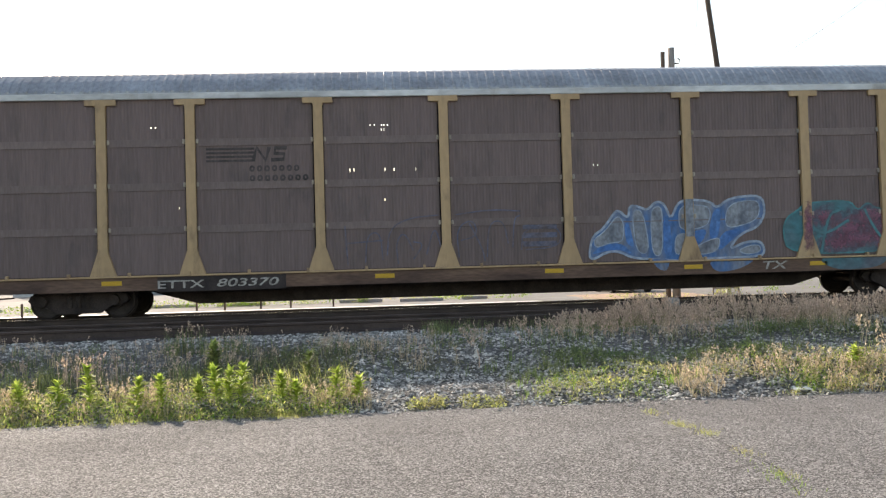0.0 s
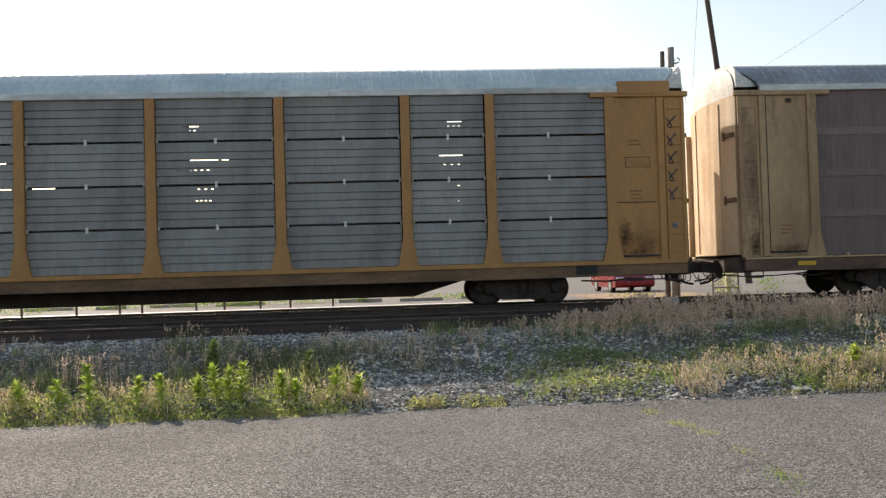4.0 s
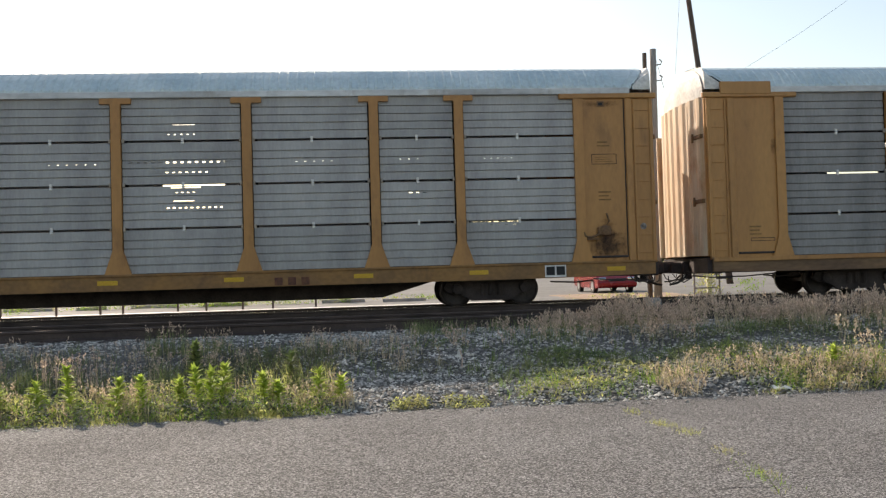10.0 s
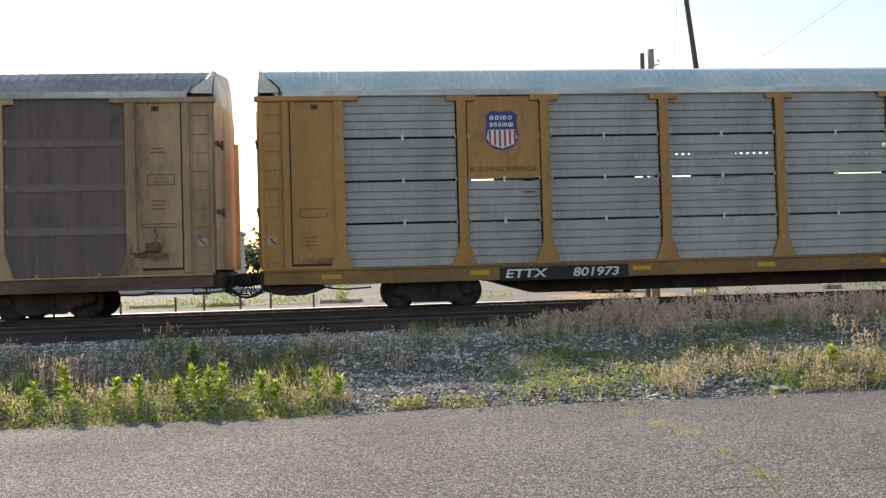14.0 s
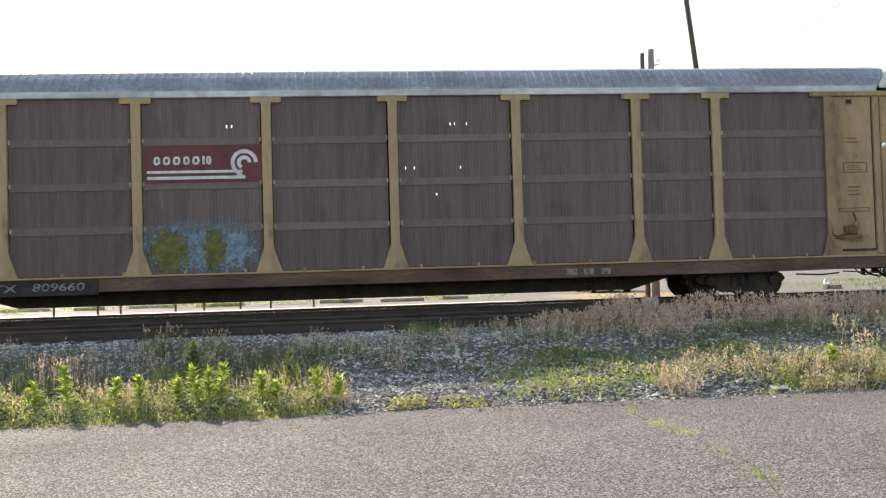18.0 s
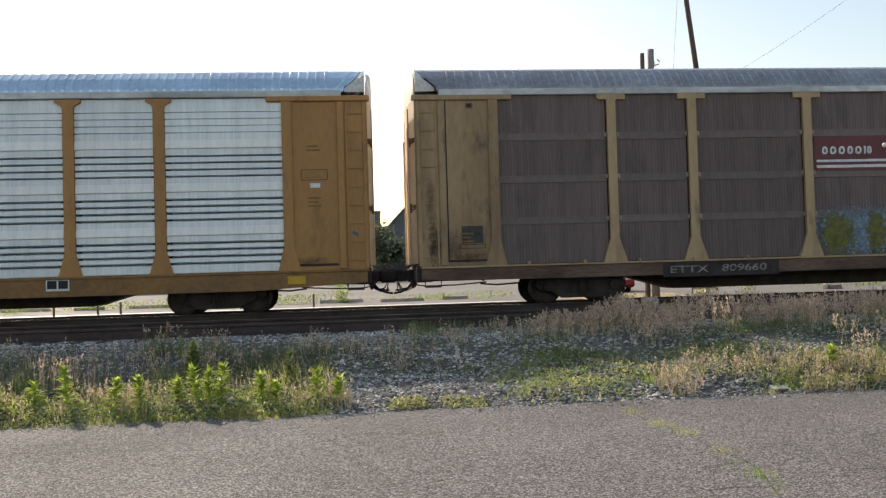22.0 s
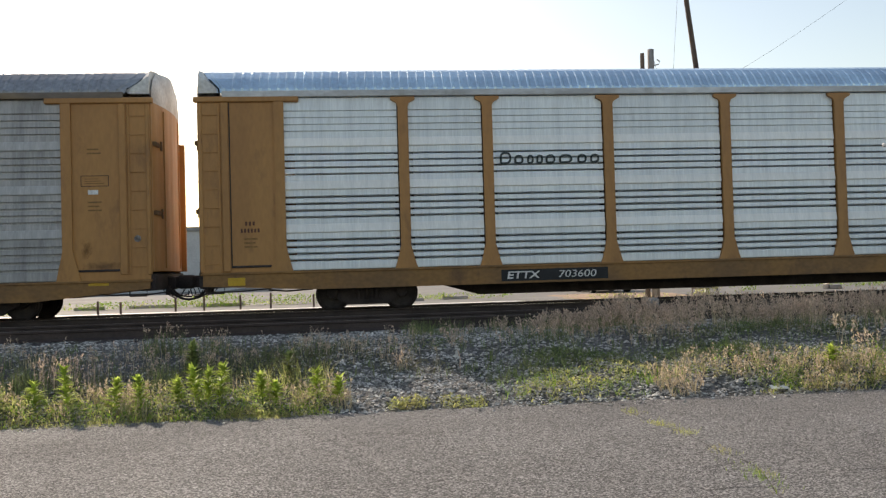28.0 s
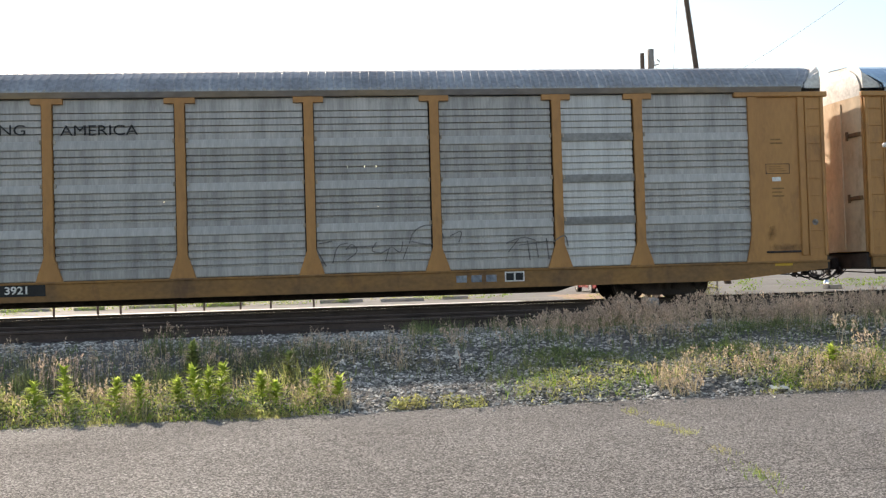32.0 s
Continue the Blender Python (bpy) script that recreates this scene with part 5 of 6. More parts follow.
for pts in ([(3.65, 1.45), (3.75, 1.75), (4.1, 1.9), (4.4, 1.75), (4.45, 1.5), (4.1, 1.4), (3.7, 1.5)], [(1.55, 1.35), (1.75, .98)], [(1.6, 1.5), (1.9, 1.55)], [(2.3, 1.4), (2.9, 1.42)], [(2.9, 1.5), (2.75, 1.3), (3.0, 1.25)],
            [(3.0, 1.25), (3.2, 1.35)], [(5.9, 1.4), (6.3, 1.55), (6.6, 1.45)], [(6.4, 1.45), (6.45, 1.0)], [(6.6, 1.4), (6.65, 1.05)], [(6.85, 1.5), (6.9, 1.0)], [(7.0, 1.4), (7.3, 1.6), (7.35, 1.3)]):
    stroke("scribble", round_line(pts), .03, FADED, car_f, PANEL - .034 if pts[0][0] not in (7.0,) else FACE)
for pts in ([(1.9, 1.05), (2.0, 1.45), (2.25, 1.5)], [(2.2, 1.1), (2.5, 1.3), (2.35, 1.5), (2.2, 1.35)], [(3.1, 1.05), (3.2, 1.45), (3.45, 1.2), (3.5, 1.5)], [(3.5, 1.1), (3.62, 1.4)], [(4.6, 1.6), (4.9, 1.75), (4.8, 1.45)], [(6.2, 1.35), (6.9, 1.42)], [(5.95, 1.2), (6.2, 1.5)]):
    stroke("scribble", round_line(pts), .025, FADED, car_f, PANEL - .034)
GRIME_BAND = mat("dull grey replacement strip", (.26, .26, .258), .7, vary=.2, scale=2, fine=12, bump=.04, tint=(.20, .198, .195))
for z in (1.91, 2.90, 3.87):
    part("patch_strip", Mesh().box(7.29, 9.01, -1.566, -1.522, z - .11, z + .07, .003), GRIME_BAND, car_f, "dull grey replacement strip")
consolidated(car_f, 12.55, 2.9)
bar("paper_label", 12.4, 12.62, 2.72, 2.82, WHITE, car_f, -1.553)
for car in (car_a, car_b, car_c, car_d, car_e, car_f):
    # small round placard and chalk marks near the ladder
    part("placard", Mesh().lathe([(-1.558, .075), (-1.552, .08)], "y", 8, (13.45, 0, 1.72)), WORN, car)
    for x in [q for q in (-10.5, -8.15, -5.75, -2.87, 0, 2.87, 5.75, 8.15, 10.5)]:
        for z in (1.93, 2.9, 3.89) if car in (car_b, car_c) else ():
            part("clip", cached(("clip",), lambda: Mesh().box(-.03, .03, -1.545, -1.50, -.07, .07, .006), WHITEPAINT), WHITEPAINT, car, at=(x, 0, z))


# ---- plants and stones ----
LEAF = mat("fresh green leaves", (.19, .33, .05), .55, vary=.3, scale=3, fine=25, bump=.05, tint=(.24, .34, .05), each=.35, island=True, leaf=.6)
LEAF_YELLOW = mat("yellow-green leaves", (.42, .46, .15), .6, vary=.25, scale=3, fine=25, bump=.05, tint=(.50, .45, .20), each=.35, island=True, leaf=.6)
WEEDLEAF = mat("weed leaves with sunlight in colour", (.38, .50, .09), .55, vary=.25, scale=3, fine=25, bump=.05, tint=(.46, .52, .14), each=.3, island=True, leaf=.62)
STRAW = mat("dry straw grass", (.56, .47, .31), .8, vary=.25, scale=3, fine=25, bump=.05, tint=(.46, .37, .23), each=.35, island=True, leaf=.4)
SEED = mat("pale grass seed heads", (.64, .49, .38), .9, vary=.2, scale=4, fine=30, bump=.05, tint=(.53, .41, .31), each=.3, island=True, leaf=.45)
PINK = mat("tan seed heads", (.66, .54, .40), .9, vary=.25, scale=4, fine=30, bump=.05, tint=(.58, .45, .31), each=.3, island=True, leaf=.4)
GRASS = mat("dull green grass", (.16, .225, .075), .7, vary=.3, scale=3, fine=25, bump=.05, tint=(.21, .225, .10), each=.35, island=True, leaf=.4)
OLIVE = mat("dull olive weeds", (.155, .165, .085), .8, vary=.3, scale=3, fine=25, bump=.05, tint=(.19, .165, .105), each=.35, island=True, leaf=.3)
FOLIAGE = mat("dark tree foliage", (.125, .155, .10), .7, vary=.3, scale=1, fine=6, bump=.1, tint=(.10, .12, .08), each=.4, island=True, leaf=.55)
BARK = mat("grey brown bark", (.10, .08, .06), .9, vary=.3, scale=2, fine=14, bump=.4, stretch=(1, 1, .3))
rnd = random.Random(11)


def blade(m, x, y, z, h, w, lean=.35, r=rnd):
    a, b = r.uniform(0, 6.283), r.uniform(0, 6.283)
    dx, dy = math.cos(a) * w / 2, math.sin(a) * w / 2
    k = r.uniform(.1, 1) * lean * h
    lx, ly = math.cos(b) * k, math.sin(b) * k
    m.add([(x - dx, y - dy, z), (x + dx, y + dy, z), (x + lx * .35 + dx * .8, y + ly * .35 + dy * .8, z + h * .55), (x + lx * .35 - dx * .8, y + ly * .35 - dy * .8, z + h * .55), (x + lx, y + ly, z + h * r.uniform(.88, 1))],
          [(0, 1, 2, 3), (3, 2, 4)])
    return x + lx, y + ly, z + h * .93


def leaflet(m, x, y, z, length, w, az, up, r=rnd):
    """A pointed leaf with a fold along its middle."""
    c, s, cu, su = math.cos(az), math.sin(az), math.cos(up), math.sin(up)
    q = lambda u, v, o: (x + c * (u * cu - o * su) - s * v, y + s * (u * cu - o * su) + c * v, z + u * su + o * cu)
    m.add([q(0, 0, 0), q(length * .45, -w / 2, .1 * w), q(length * .5, 0, -.12 * w), q(length * .45, w / 2, .1 * w), q(length, 0, -.15 * length)], [(0, 1, 2), (0, 2, 3), (1, 4, 2), (2, 4, 3)])


def seedhead(m, x, y, z, size, r=rnd):
    for k in range(7):
        a = r.uniform(0, 6.283)
        d = size * r.uniform(.15, .5)
        o = r.uniform(-.9, .6) * size
        m.add([(x, y, z + o), (x + math.cos(a) * d, y + math.sin(a) * d, z + o + size * .25), (x + math.cos(a) * d * .6, y, z + o + size * .5)], [(0, 1, 2)])


def stuff(name, m, material, label, category):
    ob = new(name, m.data(name, material))
    return tagged(ob, label, category, kind="stuff")


def weed(x, y, h, seed, label="tall leafy green weed at the road's edge"):
    """An upright weed: one stem, narrow leaves all round, a dense tip."""
    r = random.Random(seed)
    base = thing("weed", label, "weed", (x, y, height(x, y)), "tall weeds by the road")
    lx, ly = r.uniform(-.06, .06), r.uniform(-.04, .04)
    part("stem", Mesh().tube([(0, 0, -.03), (lx * .3, ly * .3, h * .4), (lx, ly, h * .95)], .009, 5, .004), LEAF, base)
    m = Mesh()
    n = int(60 + h * 110)
    for k in range(n):
        f = .12 + .88 * (k / n) ** .8
        leaflet(m, lx * f, ly * f, h * f * .95, r.uniform(.10, .18) * (1.1 - .4 * f), r.uniform(.030, .055), r.uniform(0, 6.283), r.uniform(.1, .9) + .4 * (f > .85), r)
    # Sunny weeds get brighter leaves, shaded ones dull: the light is in the colour.
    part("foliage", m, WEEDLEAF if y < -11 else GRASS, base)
    return base


def patch(name, material, x0, x1, y0, y1, n, hmin, hmax, w, label, category, lean=.4, heads=None, density=None, seed=1, scale=None):
    r = random.Random(seed)
    m, hm = Mesh(), Mesh()
    made = 0
    while made < n:
        x, y = r.uniform(x0, x1), r.uniform(y0, y1)
        if density and r.random() > density(x, y):
            n -= .15
            continue
        made += 1
        cx, cy = x, y
        for q in range(r.randint(3, 7)):
            x, y = cx + r.gauss(0, .035), cy + r.gauss(0, .035)
            h = r.uniform(hmin, hmax) * (scale(x, y) if scale else 1)
            tx, ty, tz = blade(m, x, y, height(x, y) - .02, h, w * r.uniform(.6, 1.3), lean, r)
            if heads and r.random() < heads[1]:
                seedhead(hm, tx, ty, tz, heads[2] * r.uniform(.6, 1.3), r)
    ob = stuff(name, m, material, label, category)
    if heads:
        part("seed_heads", hm, heads[0], ob)
    return ob


def lump(sx, sy, seed=0):
    return lambda x, y: min(max(.5 + 1.6 * noise.noise((x * sx + seed, y * sy, seed)), 0), 1)


def leafy(name, material, x0, x1, y0, y1, n, hmax, size, label, density=None, seed=1):
    r = random.Random(seed)
    m = Mesh()
    for _ in range(n):
        x, y = r.uniform(x0, x1), r.uniform(y0, y1)
        if density and r.random() > density(x, y):
            continue
        top = hmax * (.35 + .65 * max(0, .5 + noise.noise((x * 2.2, y * 2.2, seed + .5))))
        z = height(x, y)
        for q in range(3):
            leaflet(m, x + r.gauss(0, .03), y + r.gauss(0, .03), z + r.uniform(.0, 1) * top, size * r.uniform(.6, 1.3), size * r.uniform(.2, .4), r.uniform(0, 6.283), r.uniform(-.1, 1.2), r)
    return stuff(name, m, material, label, "weeds")


# sunlit weeds along the road's edge
for x, y, h, s in ((-3.37, -11.42, .58, 1), (-2.86, -11.55, .47, 2), (-2.54, -11.60, .48, 3), (-1.97, -11.52, .50, 4), (-1.86, -11.45, .46, 5), (-1.74, -11.40, .50, 6), (-1.26, -11.48, .40, 8),
                   (-.66, -11.45, .43, 9), (-.42, -11.5, .36, 10), (-2.2, -11.4, .30, 12), (-3.75, -11.3, .32, 13), (-4.1, -11.45, .36, 14), (-1.1, -11.55, .3, 16)):
    weed(x + .12, y + .15, h * .83, s)
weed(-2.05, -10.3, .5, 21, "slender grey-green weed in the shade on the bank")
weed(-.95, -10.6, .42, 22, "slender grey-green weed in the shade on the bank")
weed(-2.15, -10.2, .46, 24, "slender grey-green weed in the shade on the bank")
weed(5.55, -11.2, .24, 23)
edge = lambda x, y: (1 - smooth(-.7, -.2, x)) * (.75 + .5 * noise.noise((x * 1.4, y * 2, 4)))
leafy("low_weeds", LEAF, -7, -.2, -11.90, -11.0, 2000, .17, .06, "low bright green weeds along the road's edge", edge, 31)
leafy("low_weeds", LEAF_YELLOW, -7, -.2, -11.86, -10.95, 2700, .24, .06, "yellow-green weeds mixed along the road's edge", edge, 32)
patch("dry_grass", STRAW, -7, -.2, -11.7, -10.8, 330, .10, .28, .008, "dry straw tufts among the weeds", "grass", .5, (PINK, .4, .06), lump(.9, 1.2, 5), 33)
patch("dry_grass", STRAW, 3.3, 9, -11.78, -10.8, 450, .08, .24, .008, "dry straw tufts on the sunny bank", "grass", 1.0, (PINK, .3, .06), lump(.8, 1.2, 9), 34)
leafy("low_weeds", LEAF_YELLOW, 1.7, 9, -11.8, -10.7, 3200, .14, .055, "yellow-green weeds creeping over the stones", lump(1.0, 1.6, 2), 35)
leafy("low_weeds", LEAF, 4.2, 9, -11.7, -10.8, 900, .22, .06, "bright green weeds on the sunny bank", lump(1.1, 1.3, 12), 36)
leafy("weed_tuft", LEAF_YELLOW, .26, .66, -11.75, -11.5, 120, .13, .055, "small green weed tuft at the road's edge", None, 37)
leafy("weed_tuft", LEAF_YELLOW, .8, 1.3, -11.8, -11.5, 120, .08, .05, "small green weed tuft at the road's edge", None, 38)
patch("green_grass", GRASS, 1.2, 2.6, -11.1, -10.3, 55, .10, .24, .008, "green grass clump on the shaded bank", "grass", .5, None, lump(1.5, 1.5, 3), 39)
patch("green_grass", LEAF, 1.5, 9, -11.75, -10.7, 420, .05, .15, .007, "short bright grass creeping over the sunny stones", "grass", .8, None, lump(.9, 1.3, 14), 61)
patch("green_grass", LEAF_YELLOW, -7, -.2, -12.02, -11.6, 900, .04, .13, .008, "short bright grass at the asphalt's edge", "grass", .8, None, lambda x, y: (1 - smooth(-.7, -.2, x)) * (.55 + noise.noise((x * 1.3, 3, 1))), 62)
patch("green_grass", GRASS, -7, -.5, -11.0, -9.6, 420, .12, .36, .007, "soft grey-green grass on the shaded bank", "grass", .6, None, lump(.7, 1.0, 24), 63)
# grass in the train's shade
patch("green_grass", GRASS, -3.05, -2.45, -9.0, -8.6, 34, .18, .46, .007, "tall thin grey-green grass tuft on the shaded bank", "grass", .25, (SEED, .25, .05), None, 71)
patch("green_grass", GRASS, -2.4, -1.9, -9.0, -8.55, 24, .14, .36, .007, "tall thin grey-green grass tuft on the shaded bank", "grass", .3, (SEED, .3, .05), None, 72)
patch("wispy_weeds", LEAF_YELLOW, -1.35, -.45, -10.95, -10.55, 26, .2, .48, .006, "wispy yellow-green weeds at the shade's edge", "weeds", .8, None, None, 73)
patch("dry_grass", SEED, -3.9, -3.2, -10.5, -10.1, 22, .18, .42, .007, "pale dry stalks standing on the shaded bank", "grass", .15, (SEED, .6, .05), None, 74)
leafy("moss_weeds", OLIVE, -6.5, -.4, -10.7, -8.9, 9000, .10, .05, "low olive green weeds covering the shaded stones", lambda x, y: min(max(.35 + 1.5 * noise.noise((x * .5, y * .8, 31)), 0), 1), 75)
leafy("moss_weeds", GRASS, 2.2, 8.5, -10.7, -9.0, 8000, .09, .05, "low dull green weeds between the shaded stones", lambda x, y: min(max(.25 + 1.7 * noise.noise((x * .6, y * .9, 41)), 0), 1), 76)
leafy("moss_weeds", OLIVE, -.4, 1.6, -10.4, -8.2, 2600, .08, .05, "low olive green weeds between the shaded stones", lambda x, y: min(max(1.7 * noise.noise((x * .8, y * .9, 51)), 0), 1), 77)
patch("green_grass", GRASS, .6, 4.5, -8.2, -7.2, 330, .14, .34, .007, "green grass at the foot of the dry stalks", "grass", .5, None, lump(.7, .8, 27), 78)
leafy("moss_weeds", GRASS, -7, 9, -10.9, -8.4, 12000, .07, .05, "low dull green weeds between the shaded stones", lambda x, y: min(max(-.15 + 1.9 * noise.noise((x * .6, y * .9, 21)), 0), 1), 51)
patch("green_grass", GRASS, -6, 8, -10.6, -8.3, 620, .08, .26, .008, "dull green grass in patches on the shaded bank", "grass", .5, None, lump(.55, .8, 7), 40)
patch("dry_grass", STRAW, -6, 1, -10.2, -7.9, 240, .10, .28, .006, "thin dry stalks on the shaded bank", "grass", .35, (SEED, .5, .05), lump(.6, .8, 17), 41)
dry = lambda x, y: (.15 + .85 * smooth(1.4, 4.5, x)) * (.25 + .75 * smooth(-9.6, -8.3, y)) * (.6 + .8 * noise.noise((x * 1.1, y * 1.1, 6)))
tall = lambda x, y: (.42 + .58 * smooth(1.5, 4.8, x)) * (.85 + .5 * noise.noise((x * 1.6, y * .8, 2)))
patch("tall_dry_grass", STRAW, 1.2, 12, -9.7, -7.05, 1150, .22, .52, .005, "tall dry grass with pale seed heads beside the track", "grass", .35, (SEED, .95, .075), dry, 42, tall)
patch("tall_dry_grass", STRAW, 6.3, 9, -11.1, -9.9, 30, .2, .36, .008, "sunlit dry grass with tan heads on the bank", "grass", .35, (PINK, .9, .09), None, 43)
# weeds in the road's joints
m = Mesh()
for k in range(760):
    i = min(int(rnd.triangular(0, 10.9, 1.5)), 10)
    f = rnd.random()
    x = JOINT[i][0] + (JOINT[i + 1][0] - JOINT[i][0]) * f + rnd.gauss(0, .05)
    y = JOINT[i][1] + (JOINT[i + 1][1] - JOINT[i][1]) * f
    if noise.noise((x * .7, y * 2.6, 5)) > .0:
        blade(m, x, y, GROUND - .03, rnd.uniform(.03, .09), .006, 1.0)
stuff("joint_weeds", m, LEAF_YELLOW, "short grass growing in the asphalt joint", "grass")
m = Mesh()
for k in range(150):
    x, y = rnd.gauss(2.70, .06), rnd.gauss(-15.2, .22)
    blade(m, x, y, GROUND - .02, rnd.uniform(.03, .07), .005, 1.0)
stuff("joint_weeds", m, LEAF, "short grass growing in the asphalt joint", "grass")


def stones(name, x0, x1, y0, y1, n, size, label, seed, top=None, density=None):
    g = np.random.default_rng(seed)
    m = Mesh()
    base = np.array([(1, 0, 0), (-1, 0, 0), (0, 1, 0), (0, -1, 0), (0, 0, 1), (0, 0, -1)], float)
    faces = [(0, 2, 4), (2, 1, 4), (1, 3, 4), (3, 0, 4), (2, 0, 5), (1, 2, 5), (3, 1, 5), (0, 3, 5)]
    for _ in range(n):
        x, y = g.uniform(x0, x1), g.uniform(y0, y1)
        if density and g.random() > density(x, y):
            continue
        s = size * g.uniform(.5, 1.5)
        v = (base + g.uniform(-.35, .35, (6, 3))) * (s, s * g.uniform(.5, .9), s * g.uniform(.3, .55))
        a, b = g.uniform(0, 6.28), g.uniform(-.5, .5)
        ca, sa, cb, sb = math.cos(a), math.sin(a), math.cos(b), math.sin(b)
        rot = np.array([(ca, -sa * cb, sa * sb), (sa, ca * cb, -ca * sb), (0, sb, cb)])
        v = v @ rot.T + (x, y, (top if top is not None else height(x, y)) + s * .15)
        m.add(v.tolist(), faces)
    me = bpy.data.meshes.new(name)
    me.from_pydata(m.v, [], m.f)
    me.materials.append(STONE)
    return tagged(new(name, me), label, "stones", kind="stuff")


stones("ballast_stones", -6.5, 9.5, -11.98, -10.2, 26000, .024, "grey crushed stones spilling to the road's edge", 1, None, lambda x, y: .35 + .65 * smooth(-1.2, -.2, x))
stones("ballast_stones", -8, 12, -10.2, -7.0, 26000, .027, "grey crushed stone bank in the train's shade", 2, None, lambda x, y: .38 + .62 * smooth(-1.6, .2, x) - .3 * smooth(2.0, 4.0, x))
stones("ballast_stones", -9, 13, -7.1, -6.2, 4500, .030, "grey crushed stones along the rail", 3, -.20)
stones("loose_stones", -4.5, 7, -12.15, -11.85, 220, .016, "loose gravel scattered on the asphalt's edge", 4, GROUND + .004)
# a scrap of litter and a pale stem in the stones
scrap = Mesh()
for k, (x0, x1, y, z, turn) in enumerate(((0, .10, 0, .02, .3), (.06, .20, -.02, .015, -.5), (.15, .30, .0, .008, .4), (.02, .12, -.05, .01, -.3))):
    scrap.add([(x0, y - .02, z), (x1, y - .03, z * .4), (x1 - .01, y + .02, z * .6 + .01), ((x0 + x1) / 2, y + .045, z + .02 * turn + .02), (x0 + .01, y + .03, z + .012)], [(0, 1, 2, 3, 4)])
litter = part("litter", scrap, WHITEPAINT, None)
litter.matrix_world = pose(4.55, -11.66, height(4.55, -11.66) + .03, 8, 0, -12) @ Matrix.Scale(.75, 4)
tagged(litter, "crumpled white scrap of plastic on the stones", "litter")
pale = thing("dry_stalk", "pale dry stalk standing in the ballast", "weed", (1.2, -10.15, height(1.2, -10.15)))
part("stem", Mesh().tube([(0, 0, -.02), (.01, 0, .12), (-.02, 0, .24)], .008, 5), SEED, pale)
m = Mesh()
for k in range(12):
    seedhead(m, rnd.gauss(-.02, .012), rnd.gauss(0, .012), rnd.uniform(.12, .25), .06)
part("seed_head", m, WHITEPAINT, pale)

# ---- behind the tracks ----
CONCRETE = mat("weathered concrete", (.34, .33, .31), .9, vary=.2, scale=1.5, fine=20, bump=.2, tint=(.24, .23, .215))
WOODPOLE = mat("dark weathered pole timber", (.10, .075, .06), .9, vary=.25, scale=2, fine=25, bump=.3, tint=(.07, .052, .045), stretch=(3, 3, .15))
GREYPOLE = mat("grey weathered pole timber", (.27, .25, .23), .9, vary=.25, scale=2, fine=25, bump=.3, tint=(.19, .17, .155), stretch=(3, 3, .15))
YARD = mat("pale dusty gravel yard", (.16, .156, .145), .95, vary=.22, scale=.25, fine=5, bump=.3, tint=(.125, .121, .11))
DUST = mat("pale dusty earth", (.23, .222, .178), .95, vary=.2, scale=.6, fine=8, bump=.3, tint=(.17, .166, .125))
DRYLOT = mat("tan dry grass lot", (.33, .225, .15), .95, vary=.25, scale=.8, fine=9, bump=.4, tint=(.27, .185, .115))
SLATE = mat("blue-grey slate", (.13, .145, .16), .75, vary=.2, scale=.5, fine=5, bump=.2, tint=(.10, .11, .12))
STONEWALL = mat("dark grey church stone", (.16, .165, .165), .9, vary=.25, scale=.6, fine=5, bump=.3, tint=(.11, .115, .115))
SIDING = mat("pale painted siding", (.55, .55, .53), .7, vary=.12, scale=.5, fine=8, bump=.05, tint=(.46, .46, .45))
GLASS = mat("dark window glass", (.03, .035, .04), .12, vary=.1, bump=0)
TILE = mat("red-brown roof shingles", (.28, .13, .09), .85, vary=.25, scale=.6, fine=8, bump=.2, tint=(.21, .10, .07))
REDPAINT = mat("glossy red car paint", (.24, .012, .016), .25, vary=.06, bump=0)
CHROME = mat("bright chrome", (.8, .8, .8), .15, 1.0, vary=.05, bump=0)


def apron(name, x0, x1, y0, y1, material, label, seed):
    """A thin uneven layer on the ground."""
    r = random.Random(seed)
    m = Mesh()
    n, k = 40, 12
    v = []
    for j in range(k + 1):
        for i in range(n + 1):
            x, y = x0 + (x1 - x0) * i / n, y0 + (y1 - y0) * j / k
            if i in (0, n) or j in (0, k):
                x, y = x + r.uniform(-.4, .4), y + r.uniform(-.25, .25)
            v.append((x, y, height(x, y) + (.012 if 0 < i < n and 0 < j < k else -.01) + .006 * noise.noise((x, y, seed))))
    m.add(v, [(j * (n + 1) + i, j * (n + 1) + i + 1, (j + 1) * (n + 1) + i + 1, (j + 1) * (n + 1) + i) for j in range(k) for i in range(n)])
    return tagged(new(name, m.data(name, material, True)), label, "ground", kind="structure")


apron("yard", -260, 260, 6.2, 140, YARD, "pale dusty gravel yard behind the tracks", 1)
apron("verge", -120, 120, 3.6, 8.0, DUST, "pale dusty verge behind the train track", 5)
# The strip's sunlit brightness is put into its near-white base colour.
apron("service_path", -60, 7.0, 8.8, 11.4, mat("concrete path with sun in its colour", (.66, .64, .57), .6, vary=.12, scale=.7, fine=9, bump=.15, tint=(.55, .53, .46)), "pale concrete strip along the yard's edge", 9)
lot = apron("dry_lot", 8.2, 13.0, 7.5, 16.5, DRYLOT, "tan dry grass lot behind the tracks", 2)
lot.location.z = .012


